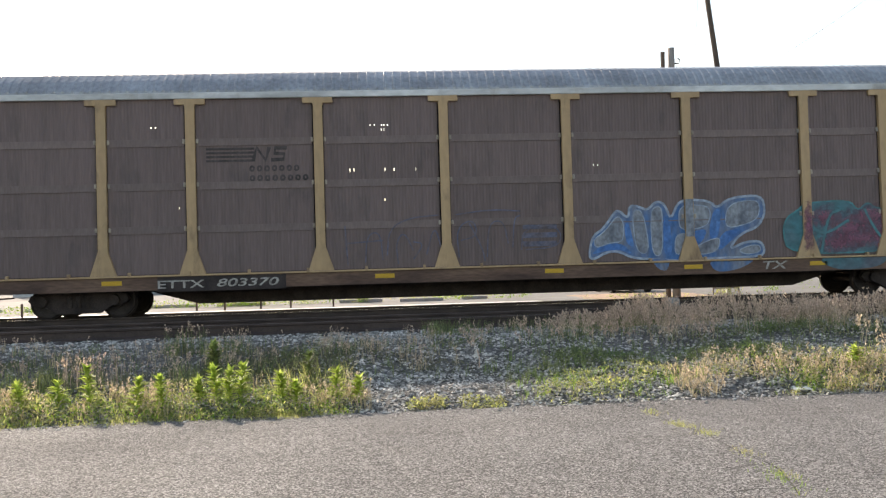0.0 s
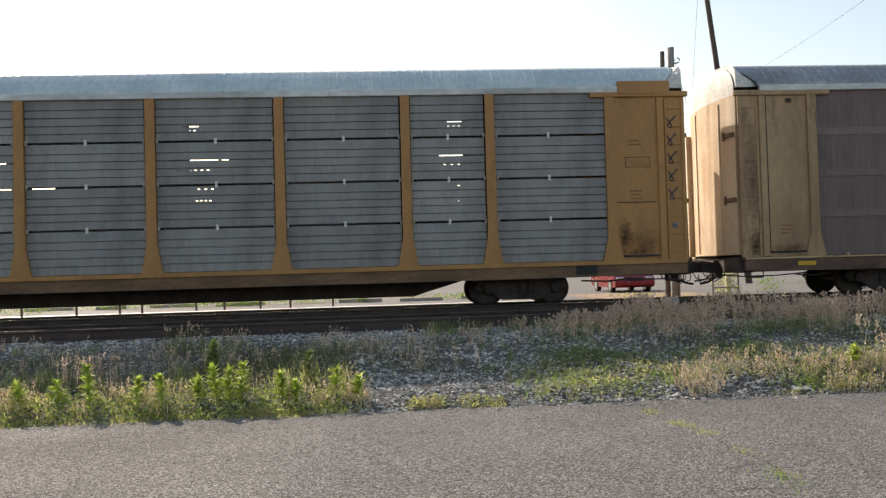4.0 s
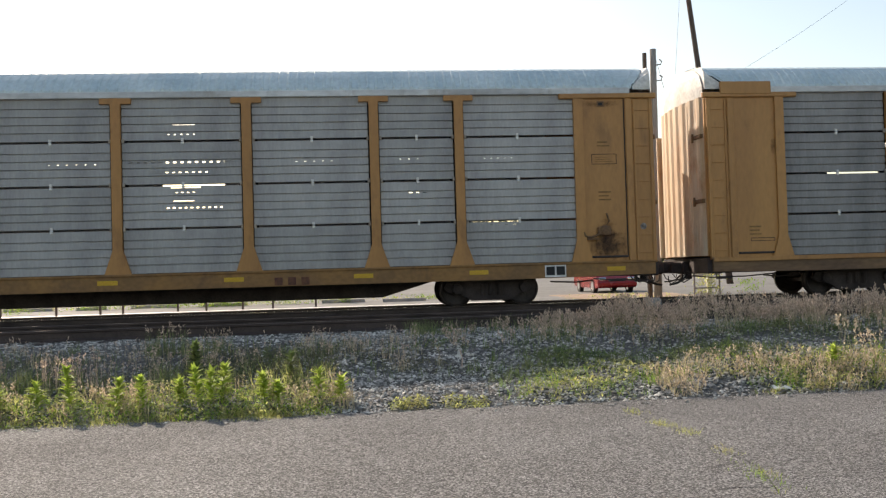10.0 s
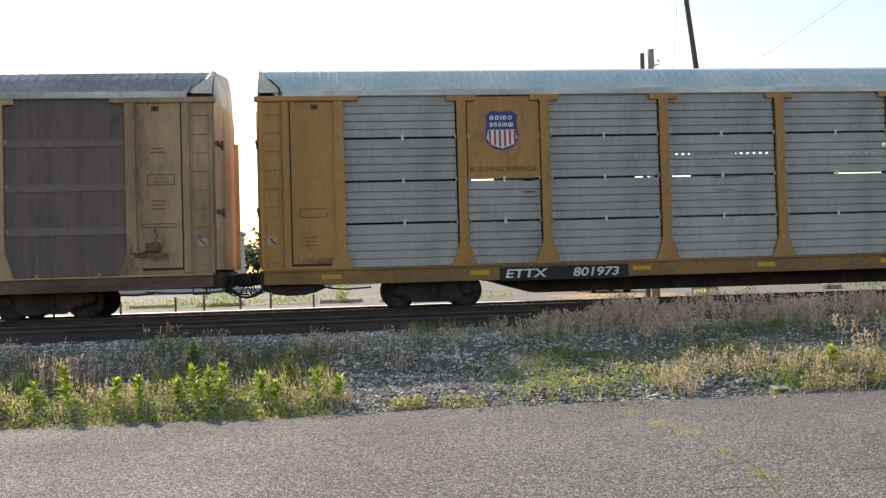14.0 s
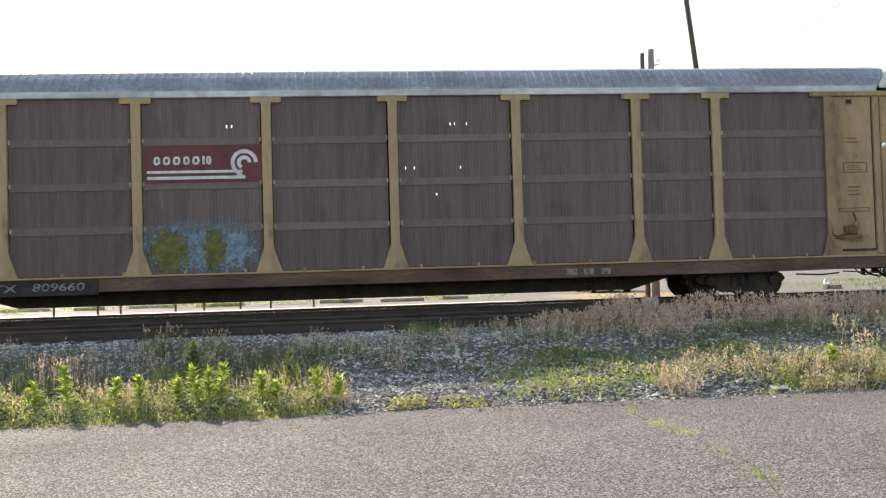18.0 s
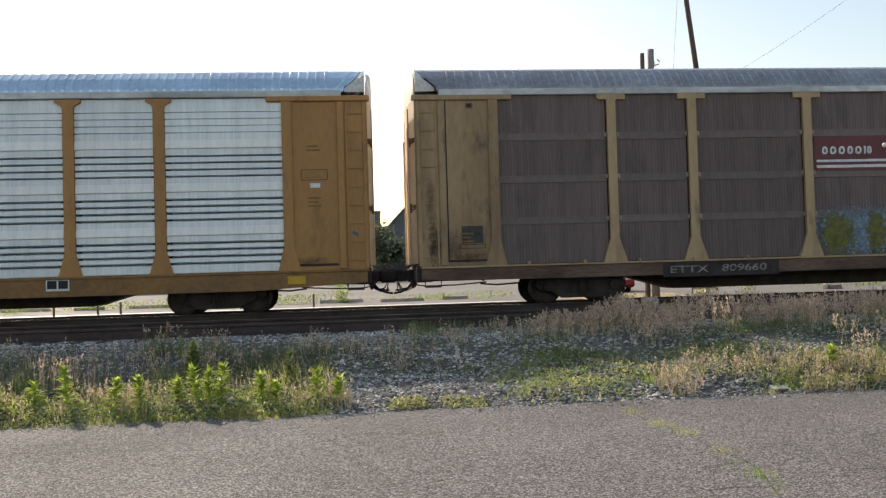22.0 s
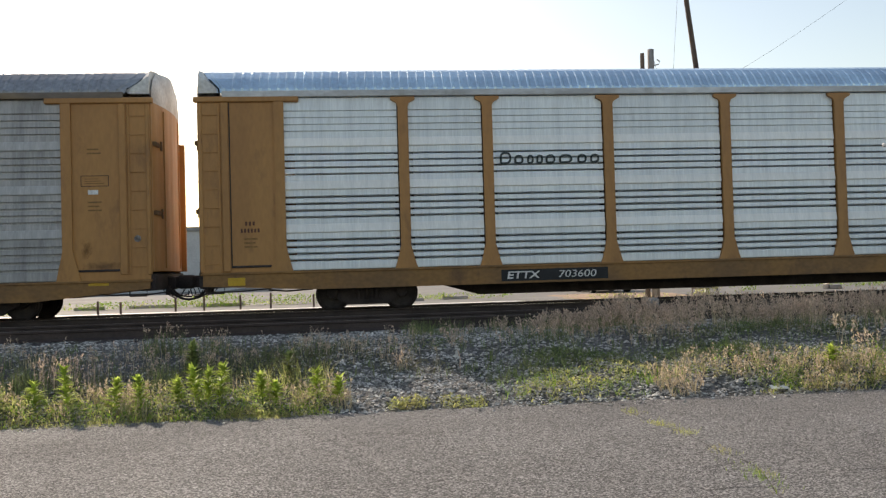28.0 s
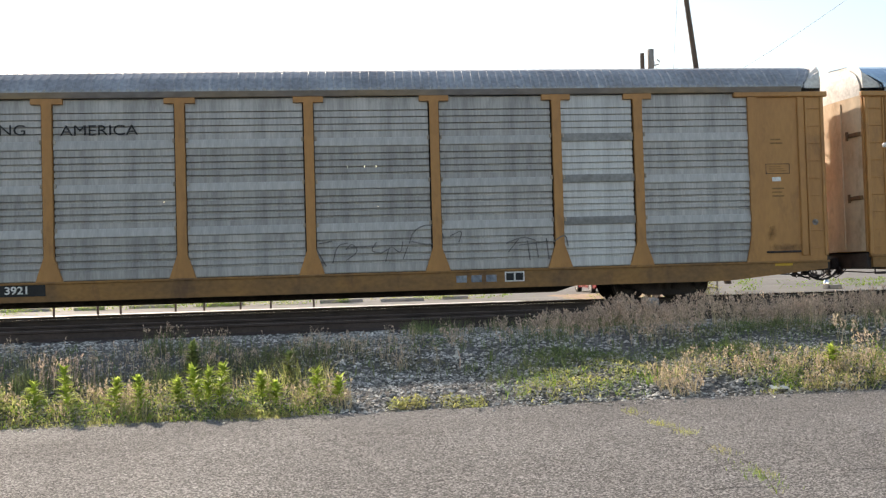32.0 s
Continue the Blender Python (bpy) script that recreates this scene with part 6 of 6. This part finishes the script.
def wheel_stop(x, y, w, turn=0):
    m = Mesh().prism([(-.09, 0), (.09, 0), (.06, .13), (-.06, .13)], -w / 2, w / 2)
    ob = new("wheel_stop", m.data("wheel_stop", CONCRETE))
    ob.matrix_world = pose(x, y, height(x, y) + .01, 0, 0, 90 + turn)
    return tagged(ob, "low grey concrete wheel stop on the yard", "wheel stop", "wheel stops in the yard")


for x, y, w, a in ((-14.1, 16.0, 2.0, 1), (-11.4, 15.6, 1.2, 4), (-8.9, 15.8, 1.9, -2), (-.93, 15.0, 1.8, 2), (1.61, 14.2, 1.8, 0), (3.9, 14.9, 1.1, -6), (-17.2, 16.3, 2.0, 0), (-5.9, 15.4, 1.8, 3)):
    wheel_stop(x, y, w, a)


def stake(x, y, h, w=.07):
    ob = new("fence_post", Mesh().box(-w / 2, w / 2, -w / 2, w / 2, -.1, h, .008).data("fence_post", WOODPOLE))
    ob.location = (x, y, height(x, y))
    return tagged(ob, "short weathered dark fence post in the yard", "fence post", "fence posts in the yard")


for x, y, h in ((-11.0, 10.4, .55), (-13.0, 10.6, .5), (-9.6, 10.8, .5), (-8.8, 10.8, .45), (-7.0, 11.5, .55), (-5.9, 11.2, .6), (-4.6, 11.4, .55), (-3.5, 11.6, .6), (-1.9, 11.8, .5), (-15.5, 10.5, .6), (-18.2, 10.4, .6)):
    stake(x, y, h)


def far_weeds(name, material, spots, label, seed):
    r = random.Random(seed)
    m = Mesh()
    for x, y, rx, h, n in spots:
        for _ in range(n):
            px, py = x + r.gauss(0, rx), y + r.gauss(0, .25)
            leaflet(m, px, py, height(px, py) + r.uniform(0, h), .13, .06, r.uniform(0, 6.28), r.uniform(-.1, 1.2), r)
    return stuff(name, m, material, label, "weeds")


far_weeds("yard_weeds", LEAF, [(-5.9, 15.0, .7, .5, 500), (-3.0, 15.2, .9, .4, 400), (-10.5, 15.1, .8, .3, 300), (-.9, 15.0, .18, .75, 260), (3.0, 15.0, .7, .25, 200), (-7.6, 15.2, .6, .35, 250), (5.4, 15.0, .6, .3, 160), (16.2, 13.5, .25, .5, 160), (22.5, 15, 2.0, .35, 600), (-14, 12.5, 1.0, .3, 250)], "green weeds scattered over the yard", 3)
far_weeds("yard_weeds", LEAF_YELLOW, [(-1.0, 15.3, .2, .6, 120), (2.4, 15.2, 1.5, .15, 160), (-4.5, 15.4, 2.0, .2, 220), (-12, 15.4, 3.0, .2, 240), (9.5, 9.4, 1.0, .2, 160), (13.2, 10.7, .25, .8, 320)], "yellow-green weeds along the yard's edge", 4)


def pole(name, x, y, h, r0, r1, lean, material, label):
    z = height(x, y)
    base = thing(name, label, "pole", (x, y, z))
    part("shaft", Mesh().tube([(lean * k / 6, 0, -.3 + (h + .3) * k / 6) for k in range(7)], r0, 12, r1), material, base, smooth=True)
    return base


tall_pole = pole("utility_pole", 20.55, 25, 22, .19, .12, -2.55, WOODPOLE, "tall dark timber pole leaning slightly")
twin = pole("utility_pole", 9.16, 4.9, 8.05, .13, .10, .10, GREYPOLE, "cut-off grey timber pole with metal hooks")
part("concrete_foot", Mesh().box(-.35, .55, -.3, .3, -.1, .12, .03), CONCRETE, twin)
for z in (7.55, 7.05):
    part("hook", Mesh().tube([(.18, 0, z), (.34, 0, z + .02), (.38, 0, z + .12), (.30, 0, z + .18)], .02, 6), STEEL, twin, "bent metal hook")
part("short_pole", Mesh().tube([(-.24, .05, 0), (-.16, .05, 7.94)], .085, 8, .07), WOODPOLE, twin, "dark companion pole")
part("guy_wire", Mesh().tube([(.2, 0, 7.7), (.55, 0, 6.3)], .006, 4), STEEL, twin)


def wire(parent, a, b, sag, r=.007):
    a, b = Vector(a) - parent.location, Vector(b) - parent.location
    pts = [a.lerp(b, k / 14) - Vector((0, 0, sag * 4 * k / 14 * (1 - k / 14))) for k in range(15)]
    return part("wire", Mesh().tube(pts, r, 5), STEEL, parent, "thin dark wire")


wire(tall_pole, (19.2, 25, 10.3), (40, 25, 24.6), .8)
wire(tall_pole, (18.4, 25, 18.5), (17.66, 25, 10.5), 0, .008)
wire(tall_pole, (19.4, 25, 9.2), (-40, 31, 9.0), .3, .01)

# rail-side frame, block and marker
frame_thing = thing("pipe_frame", "small grey weathered frame beside the track", "frame", (13.1, 10.5, height(13.1, 10.5)))
for x in (-.5, .5):
    part("upright", Mesh().tube([(x, 0, -.05), (x, 0, .85)], .035, 8), GREYPOLE, frame_thing)
for z in (.3, .8):
    part("crossbar", Mesh().tube([(-.5, 0, z), (.5, 0, z)], .025, 8), GREYPOLE, frame_thing)
white_post = thing("marker_post", "short white concrete marker post beside the frame", "post", (13.36, 10.9, height(13.36, 10.9)))
part("shaft", Mesh().box(-.085, .085, -.07, .07, -.1, 1.0, .015), WHITEPAINT, white_post)
part("cap", Mesh().box(-.105, .105, -.09, .09, 1.0, 1.05, .015), WHITEPAINT, white_post)
block = new("concrete_block", Mesh().box(-.14, .14, -.12, .12, 0, .30, .04).data("concrete_block", CONCRETE))
block.location = (6.25, -3.0, -.21)
tagged(block, "grey concrete block between the tracks", "block")
cone = thing("marker_drum", "small white marker drum glinting in the sun", "marker", (19.45, 13, height(19.45, 13)))
part("body", Mesh().lathe([(0, .14), (.3, .12), (.42, .05), (.45, .01)], "z", 14), CHROME, cone, smooth=True)
part("foot", Mesh().box(.1, .6, -.2, .2, 0, .18, .02), CONCRETE, cone)
post = thing("marker_post", "thin pale marker post with a white cap", "post", (7.93, -9.0, height(7.93, -9.0)))
part("shaft", Mesh().tube([(0, 0, -.1), (.0, 0, 2.63)], .022, 8), WHITEPAINT, post)
part("cap", Mesh().lathe([(-.14, .0), (-.12, .035), (.1, .04), (.14, .02)], "x", 10, (-.01, 0, 2.64)), WHITE, post)


def red_car(x, y):
    """A small red car, its front towards the tracks."""
    z = height(x, y)
    car = thing("parked_car", "glossy red parked car facing the tracks", "car", (x, y, z))
    side = [(-.05, .35), (0, .62), (.25, .78), (1.15, .92), (1.85, 1.36), (3.2, 1.40), (3.9, 1.0), (4.25, .92), (4.3, .4), (3.9, .26), (.2, .24)]
    m = Mesh()
    n = len(side)
    ring = lambda w, s: [(w * (1 - .16 * max(0, q - .9) / .5), p, q) for p, q in side]
    v = ring(-.9, 0) + ring(.9, 0)
    m.add(v, [tuple(range(n)), tuple(range(2 * n - 1, n - 1, -1))] + [(i, i + n, (i + 1) % n + n, (i + 1) % n) for i in range(n)])
    body = part("body", m, REDPAINT, car)
    part("windscreen", Mesh().add([(-.68, 1.22, .96), (.68, 1.22, .96), (.60, 1.83, 1.345), (-.60, 1.83, 1.345)], [(0, 1, 2, 3)]).add([(-.68, 1.21, .965), (.68, 1.21, .965), (.60, 1.82, 1.36), (-.60, 1.82, 1.36)], [(0, 1, 2, 3)]), GLASS, car)
    part("bumper", Mesh().box(-.88, .88, -.12, .02, .30, .52, .05), REDPAINT, car)
    part("grille", Mesh().box(-.4, .4, -.03, .06, .54, .66, .01), BLACK, car)
    for s in (-.66, .66):
        part("headlight", Mesh().box(s - .17, s + .17, -.02, .2, .56, .72, .04), CHROME, car)
        for yy in (.85, 3.35):
            w = part("wheel", Mesh().lathe([(-.1, .2), (-.1, .31), (.1, .31), (.1, .2)], "x", 20), RUBBER, car, at=(s * 1.24, yy, .31))
            part("rim", Mesh().lathe([(-.104, .05), (-.104, .19), (.104, .19), (.104, .05)], "x", 16), CHROME, w)
    return car


red_car(11.3, 16.2)


def tree(x, y, h, rad, seed, trunk=.35, n=2300, leaf=.66, label="broad leafy tree far behind the yard", low=.14):
    """Tapered trunk, limbs that fork, and a crown of many leaf clumps with gaps."""
    r = random.Random(seed)
    base = thing("tree", label, "tree", (x, y, height(x, y)), "trees behind the yard")
    m = Mesh().tube([(0, 0, -.3), (.05, 0, h * .3), (.1, .1, h * .75)], h * .03, 8, h * .008)
    tips = []
    for k in range(9):
        a, z0 = r.uniform(0, 6.283), h * r.uniform(.28, .6)
        d, up = rad * r.uniform(.5, .95), h * r.uniform(.12, .35)
        end = (math.cos(a) * d, math.sin(a) * d, min(z0 + up, h * .92))
        m.tube([(.05, 0, z0), (end[0] * .5, end[1] * .5, z0 + up * .65), end], h * .011, 5, h * .004)
        tips += [end, (end[0] * .6, end[1] * .6, z0 + up * .8)]
    tips += [(r.gauss(0, rad * .25), r.gauss(0, rad * .25), h * r.uniform(.78, .95)) for _ in range(5)]
    part("trunk", m, BARK, base)
    c = Mesh()
    for _ in range(n):
        t = r.choice(tips)
        s = rad * .34
        px, py, pz = t[0] + r.gauss(0, s), t[1] + r.gauss(0, s), max(t[2] + r.gauss(0, s * .75), h * low)
        leaflet(c, px, py, pz, leaf * r.uniform(.5, 1.2), leaf * r.uniform(.35, .7), r.uniform(0, 6.28), r.uniform(-.7, 1.0), r)
    part("crown", c, FOLIAGE, base)
    return base


for q in ((-7.4, 75, 8.2, 3.0, 1), (-5.2, 82, 7.0, 2.8, 2), (-27, 70, 12.5, 3.6, 3), (13.6, 100, 9.5, 3.4, 4), (17.5, 98, 7.2, 2.6, 5), (21.5, 102, 7.6, 3.4, 6), (26.0, 104, 6.5, 3.2, 7), (31.5, 98, 11.0, 3.4, 8),
          (9.0, 98, 6.0, 2.6, 9), (36.5, 105, 8, 3.6, 10), (-2.0, 104, 7, 3.2, 11), (3.2, 101, 5.8, 2.4, 12), (43, 105, 9, 4, 13), (-33, 80, 10, 4, 14), (-40, 78, 9, 4, 15), (52, 108, 8, 4, 16), (-.6, 80, 7.8, 2.8, 17), (1.6, 86, 6.8, 2.4, 18), (-9.3, 78, 7.0, 2.6, 19)):
    tree(*q)


def woods():
    """A low hazy belt of trees on the horizon."""
    r = random.Random(77)
    m = Mesh()
    for _ in range(14000):
        x = r.uniform(-110, 120)
        top = 6.4 + 2.4 * noise.noise((x * .09, 2, 5)) + .9 * noise.noise((x * .4, 1, 3))
        leaflet(m, x, 135 + r.uniform(0, 8), -.6 + r.uniform(0, 1) ** .8 * top, r.uniform(1.0, 1.9), r.uniform(.8, 1.4), r.uniform(0, 6.28), r.uniform(-.7, 1.0), r)
    return stuff("far_woods", m, FOLIAGE, "low belt of green trees far behind the yard", "trees")


woods()


def church():
    c = thing("church", "dark stone church with a slate spire and a gabled front", "church", (0, 109, height(0, 109)))
    g = .5
    part("nave_wall", Mesh().prism([(1.5, -.3), (14.2, -.3), (14.2, 4.6 + g), (7.85, 11.3 + g), (1.5, 4.6 + g)], 0, 22), STONEWALL, c)
    for s, x in ((-1, 1.0), (1, 14.7)):
        part("nave_roof", Mesh().add([(7.85, -.4, 11.75 + g), (x, -.4, 4.5 + g), (x, 22.4, 4.5 + g), (7.85, 22.4, 11.75 + g), (7.85, -.4, 11.45 + g), (x + s * -.1, -.4, 4.2 + g), (x + s * -.1, 22.4, 4.2 + g), (7.85, 22.4, 11.45 + g)],
             [(0, 1, 2, 3), (4, 7, 6, 5), (0, 4, 5, 1), (2, 6, 7, 3), (1, 5, 6, 2), (0, 3, 7, 4)]), SLATE, c)
    part("nave_window", Mesh().prism([(6.9, 2.5), (8.8, 2.5), (8.8, 5.4), (8.3, 6.4), (7.85, 6.8), (7.4, 6.4), (6.9, 5.4)], -.06, .02), GLASS, c)
    part("chimney", Mesh().box(1.95, 2.95, 1, 2, 3.5, 10.6, .1).box(1.85, 3.05, .9, 2.1, 10.2, 10.6, .1), STONEWALL, c)
    tower = part("tower", Mesh().box(12.35, 16.2, -1.2, 2.65, -.3, 6.6, .05), STONEWALL, c, "square stone tower with an open belfry")
    for x in (12.35, 15.35):
        for y in (-1.2, 1.8):
            part("belfry_pier", Mesh().box(x, x + .85, y, y + .85, 6.6, 10.3, .03), STONEWALL, tower)
    for y in (-1.2, 1.9):
        arch = [(13.2 + .0, 8.1), (13.2, 10.3), (15.35, 10.3), (15.35, 8.1)] + [(14.275 + 1.075 * math.cos(a * math.pi / 10), 8.1 + 1.3 * math.sin(a * math.pi / 10)) for a in range(1, 10)]
        part("belfry_arch", Mesh().prism(arch, y, y + .75), STONEWALL, tower)
    for x in (12.35, 15.45):
        part("belfry_side", Mesh().box(x, x + .75, -.35, 1.8, 6.6, 10.3), STONEWALL, tower)
    part("belfry_cornice", Mesh().box(12.1, 16.45, -1.45, 2.9, 10.2, 10.55, .05), SLATE, tower)
    part("spire", Mesh().add([(12.15, -1.4, 10.55), (16.4, -1.4, 10.55), (16.4, 2.85, 10.55), (12.15, 2.85, 10.55), (14.1, .7, 19.7)], [(0, 1, 4), (1, 2, 4), (2, 3, 4), (3, 0, 4), (3, 2, 1, 0)]), SLATE, c, "tall blue-grey slate spire")
    part("cross", Mesh().box(14.05, 14.15, .65, .75, 19.5, 21.2, .01).box(13.75, 14.45, .66, .74, 20.5, 20.62, .01), STEEL, c)
    return c


church()


def block_building(name, label, x0, x1, y0, y1, h, wall, roof, windows, pitched=0.0):
    z = height(x0, y0)
    b = thing(name, label, "building", ((x0 + x1) / 2, y0, z))
    w, d = (x1 - x0) / 2, y1 - y0
    part("wall", Mesh().box(-w, w, 0, d, -.3, h, .03), wall, b)
    if pitched:
        part("roof", Mesh().add([(-w - .4, -.4, h), (w + .4, -.4, h), (w + .4, d + .4, h), (-w - .4, d + .4, h), (-w - .4, d / 2, h + pitched), (w + .4, d / 2, h + pitched)], [(0, 1, 5, 4), (2, 3, 4, 5), (0, 4, 3), (1, 2, 5), (3, 2, 1, 0)]), roof, b)
    else:
        part("roof", Mesh().box(-w - .15, w + .15, -.15, d + .15, h, h + .35, .04), roof, b)
    n = max(int((x1 - x0) / 3), 1)
    for k in range(n):
        for zz in windows:
            x = -w + (k + .5) * 2 * w / n
            win = part("window", Mesh().box(x - .55, x + .55, -.06, .02, zz, zz + 1.2, .02), SIDING, b)
            part("pane", Mesh().box(x - .45, x + .45, -.075, -.055, zz + .1, zz + 1.1), GLASS, win)
    return b


block_building("warehouse", "long pale flat-roofed building behind the yard", -30, -11.3, 50, 62, 5.0, SIDING, CONCRETE, (1.4,))
block_building("house", "house with a red-brown roof among trees", -9.5, -3.8, 96, 104, 4.0, SIDING, TILE, (1.5,), 3.2)
block_building("house", "small white house with a pitched roof", 21.2, 25.2, 82, 90, 3.6, WHITEPAINT, SLATE, (1.4,), 1.9)
signal = pole("signal_pole", -9.2, 30, 6.6, .06, .045, 0, WOODPOLE, "thin dark pole with a signal box in the yard")
part("signal_box", Mesh().box(-.25, .25, -.15, .15, 2.0, 3.2, .04), BLACK, signal)
pole("utility_pole", 11.6, 60, 7.4, .12, .09, .1, WOODPOLE, "slender timber pole near the church")
up = pole("utility_pole", 19.7, 70, 14.2, .16, .11, .25, WOODPOLE, "timber utility pole with a transformer")
part("transformer", Mesh().lathe([(9.2, .1), (9.25, .28), (10.1, .28), (10.15, .1)], "z", 12, (.55, -.2, 0)), CONCRETE, up, "grey drum transformer")
part("crossarm", Mesh().box(-1.2, 1.4, -.06, .06, 13.2, 13.35, .02), WOODPOLE, up)


# ---- what moves ----
TRAVEL = [(0, 9.55), (.5, 11.98), (1, 14.40), (1.5, 16.83), (2, 19.25), (2.5, 21.67), (3, 24.08), (3.5, 26.49), (5.5, 35.96), (6, 38.36), (6.5, 40.75), (7, 43.15),
          (7.5, 45.54), (8, 47.91), (8.5, 50.28), (9, 52.65), (9.5, 55.01), (10, 57.36), (10.5, 59.70), (11, 62.04), (11.5, 64.40), (12, 66.75),
          (12.5, 69.09), (13, 71.40), (13.5, 73.57), (14, 75.73), (14.5, 77.83), (16.5, 86.05), (17, 88.09), (17.5, 90.11), (18, 92.11),
          (18.5, 94.11), (19, 96.08), (19.5, 98.04), (20, 100.0), (20.5, 101.95), (21, 103.9), (22, 107.82), (23, 111.73), (24, 115.66),
          (25, 119.58), (25.5, 121.56), (27.5, 129.56), (28, 131.55), (29, 135.53), (30, 139.5), (31, 143.46), (32, 147.40)]


def travelled(t):
    ts, ss = [q[0] for q in TRAVEL], [q[1] for q in TRAVEL]
    slope = np.gradient(ss, ts)
    i = min(max(int(np.searchsorted(ts, t, "right")) - 1, 0), len(ts) - 2)
    h = ts[i + 1] - ts[i]
    u = (t - ts[i]) / h
    return float((1 + 2 * u) * (1 - u) ** 2 * ss[i] + u * (1 - u) ** 2 * h * slope[i] + u * u * (3 - 2 * u) * ss[i + 1] + u * u * (u - 1) * h * slope[i + 1])


def motions():
    """The train rolls past along x; every wheelset turns with it."""
    steps = [i / 10 for i in range(321)]
    run = [travelled(t) for t in steps]
    for car, centre in CARS:
        walk(car, [(t, pose(centre + s, 0, 0)) for t, s in zip(steps[::2], run[::2])])
    for ws, dx in WHEELSETS:
        walk(ws, [(t, pose(dx, 0, .38, 0, math.degrees(s / .38) % 360, 0)) for t, s in zip(steps, run)])


motions()
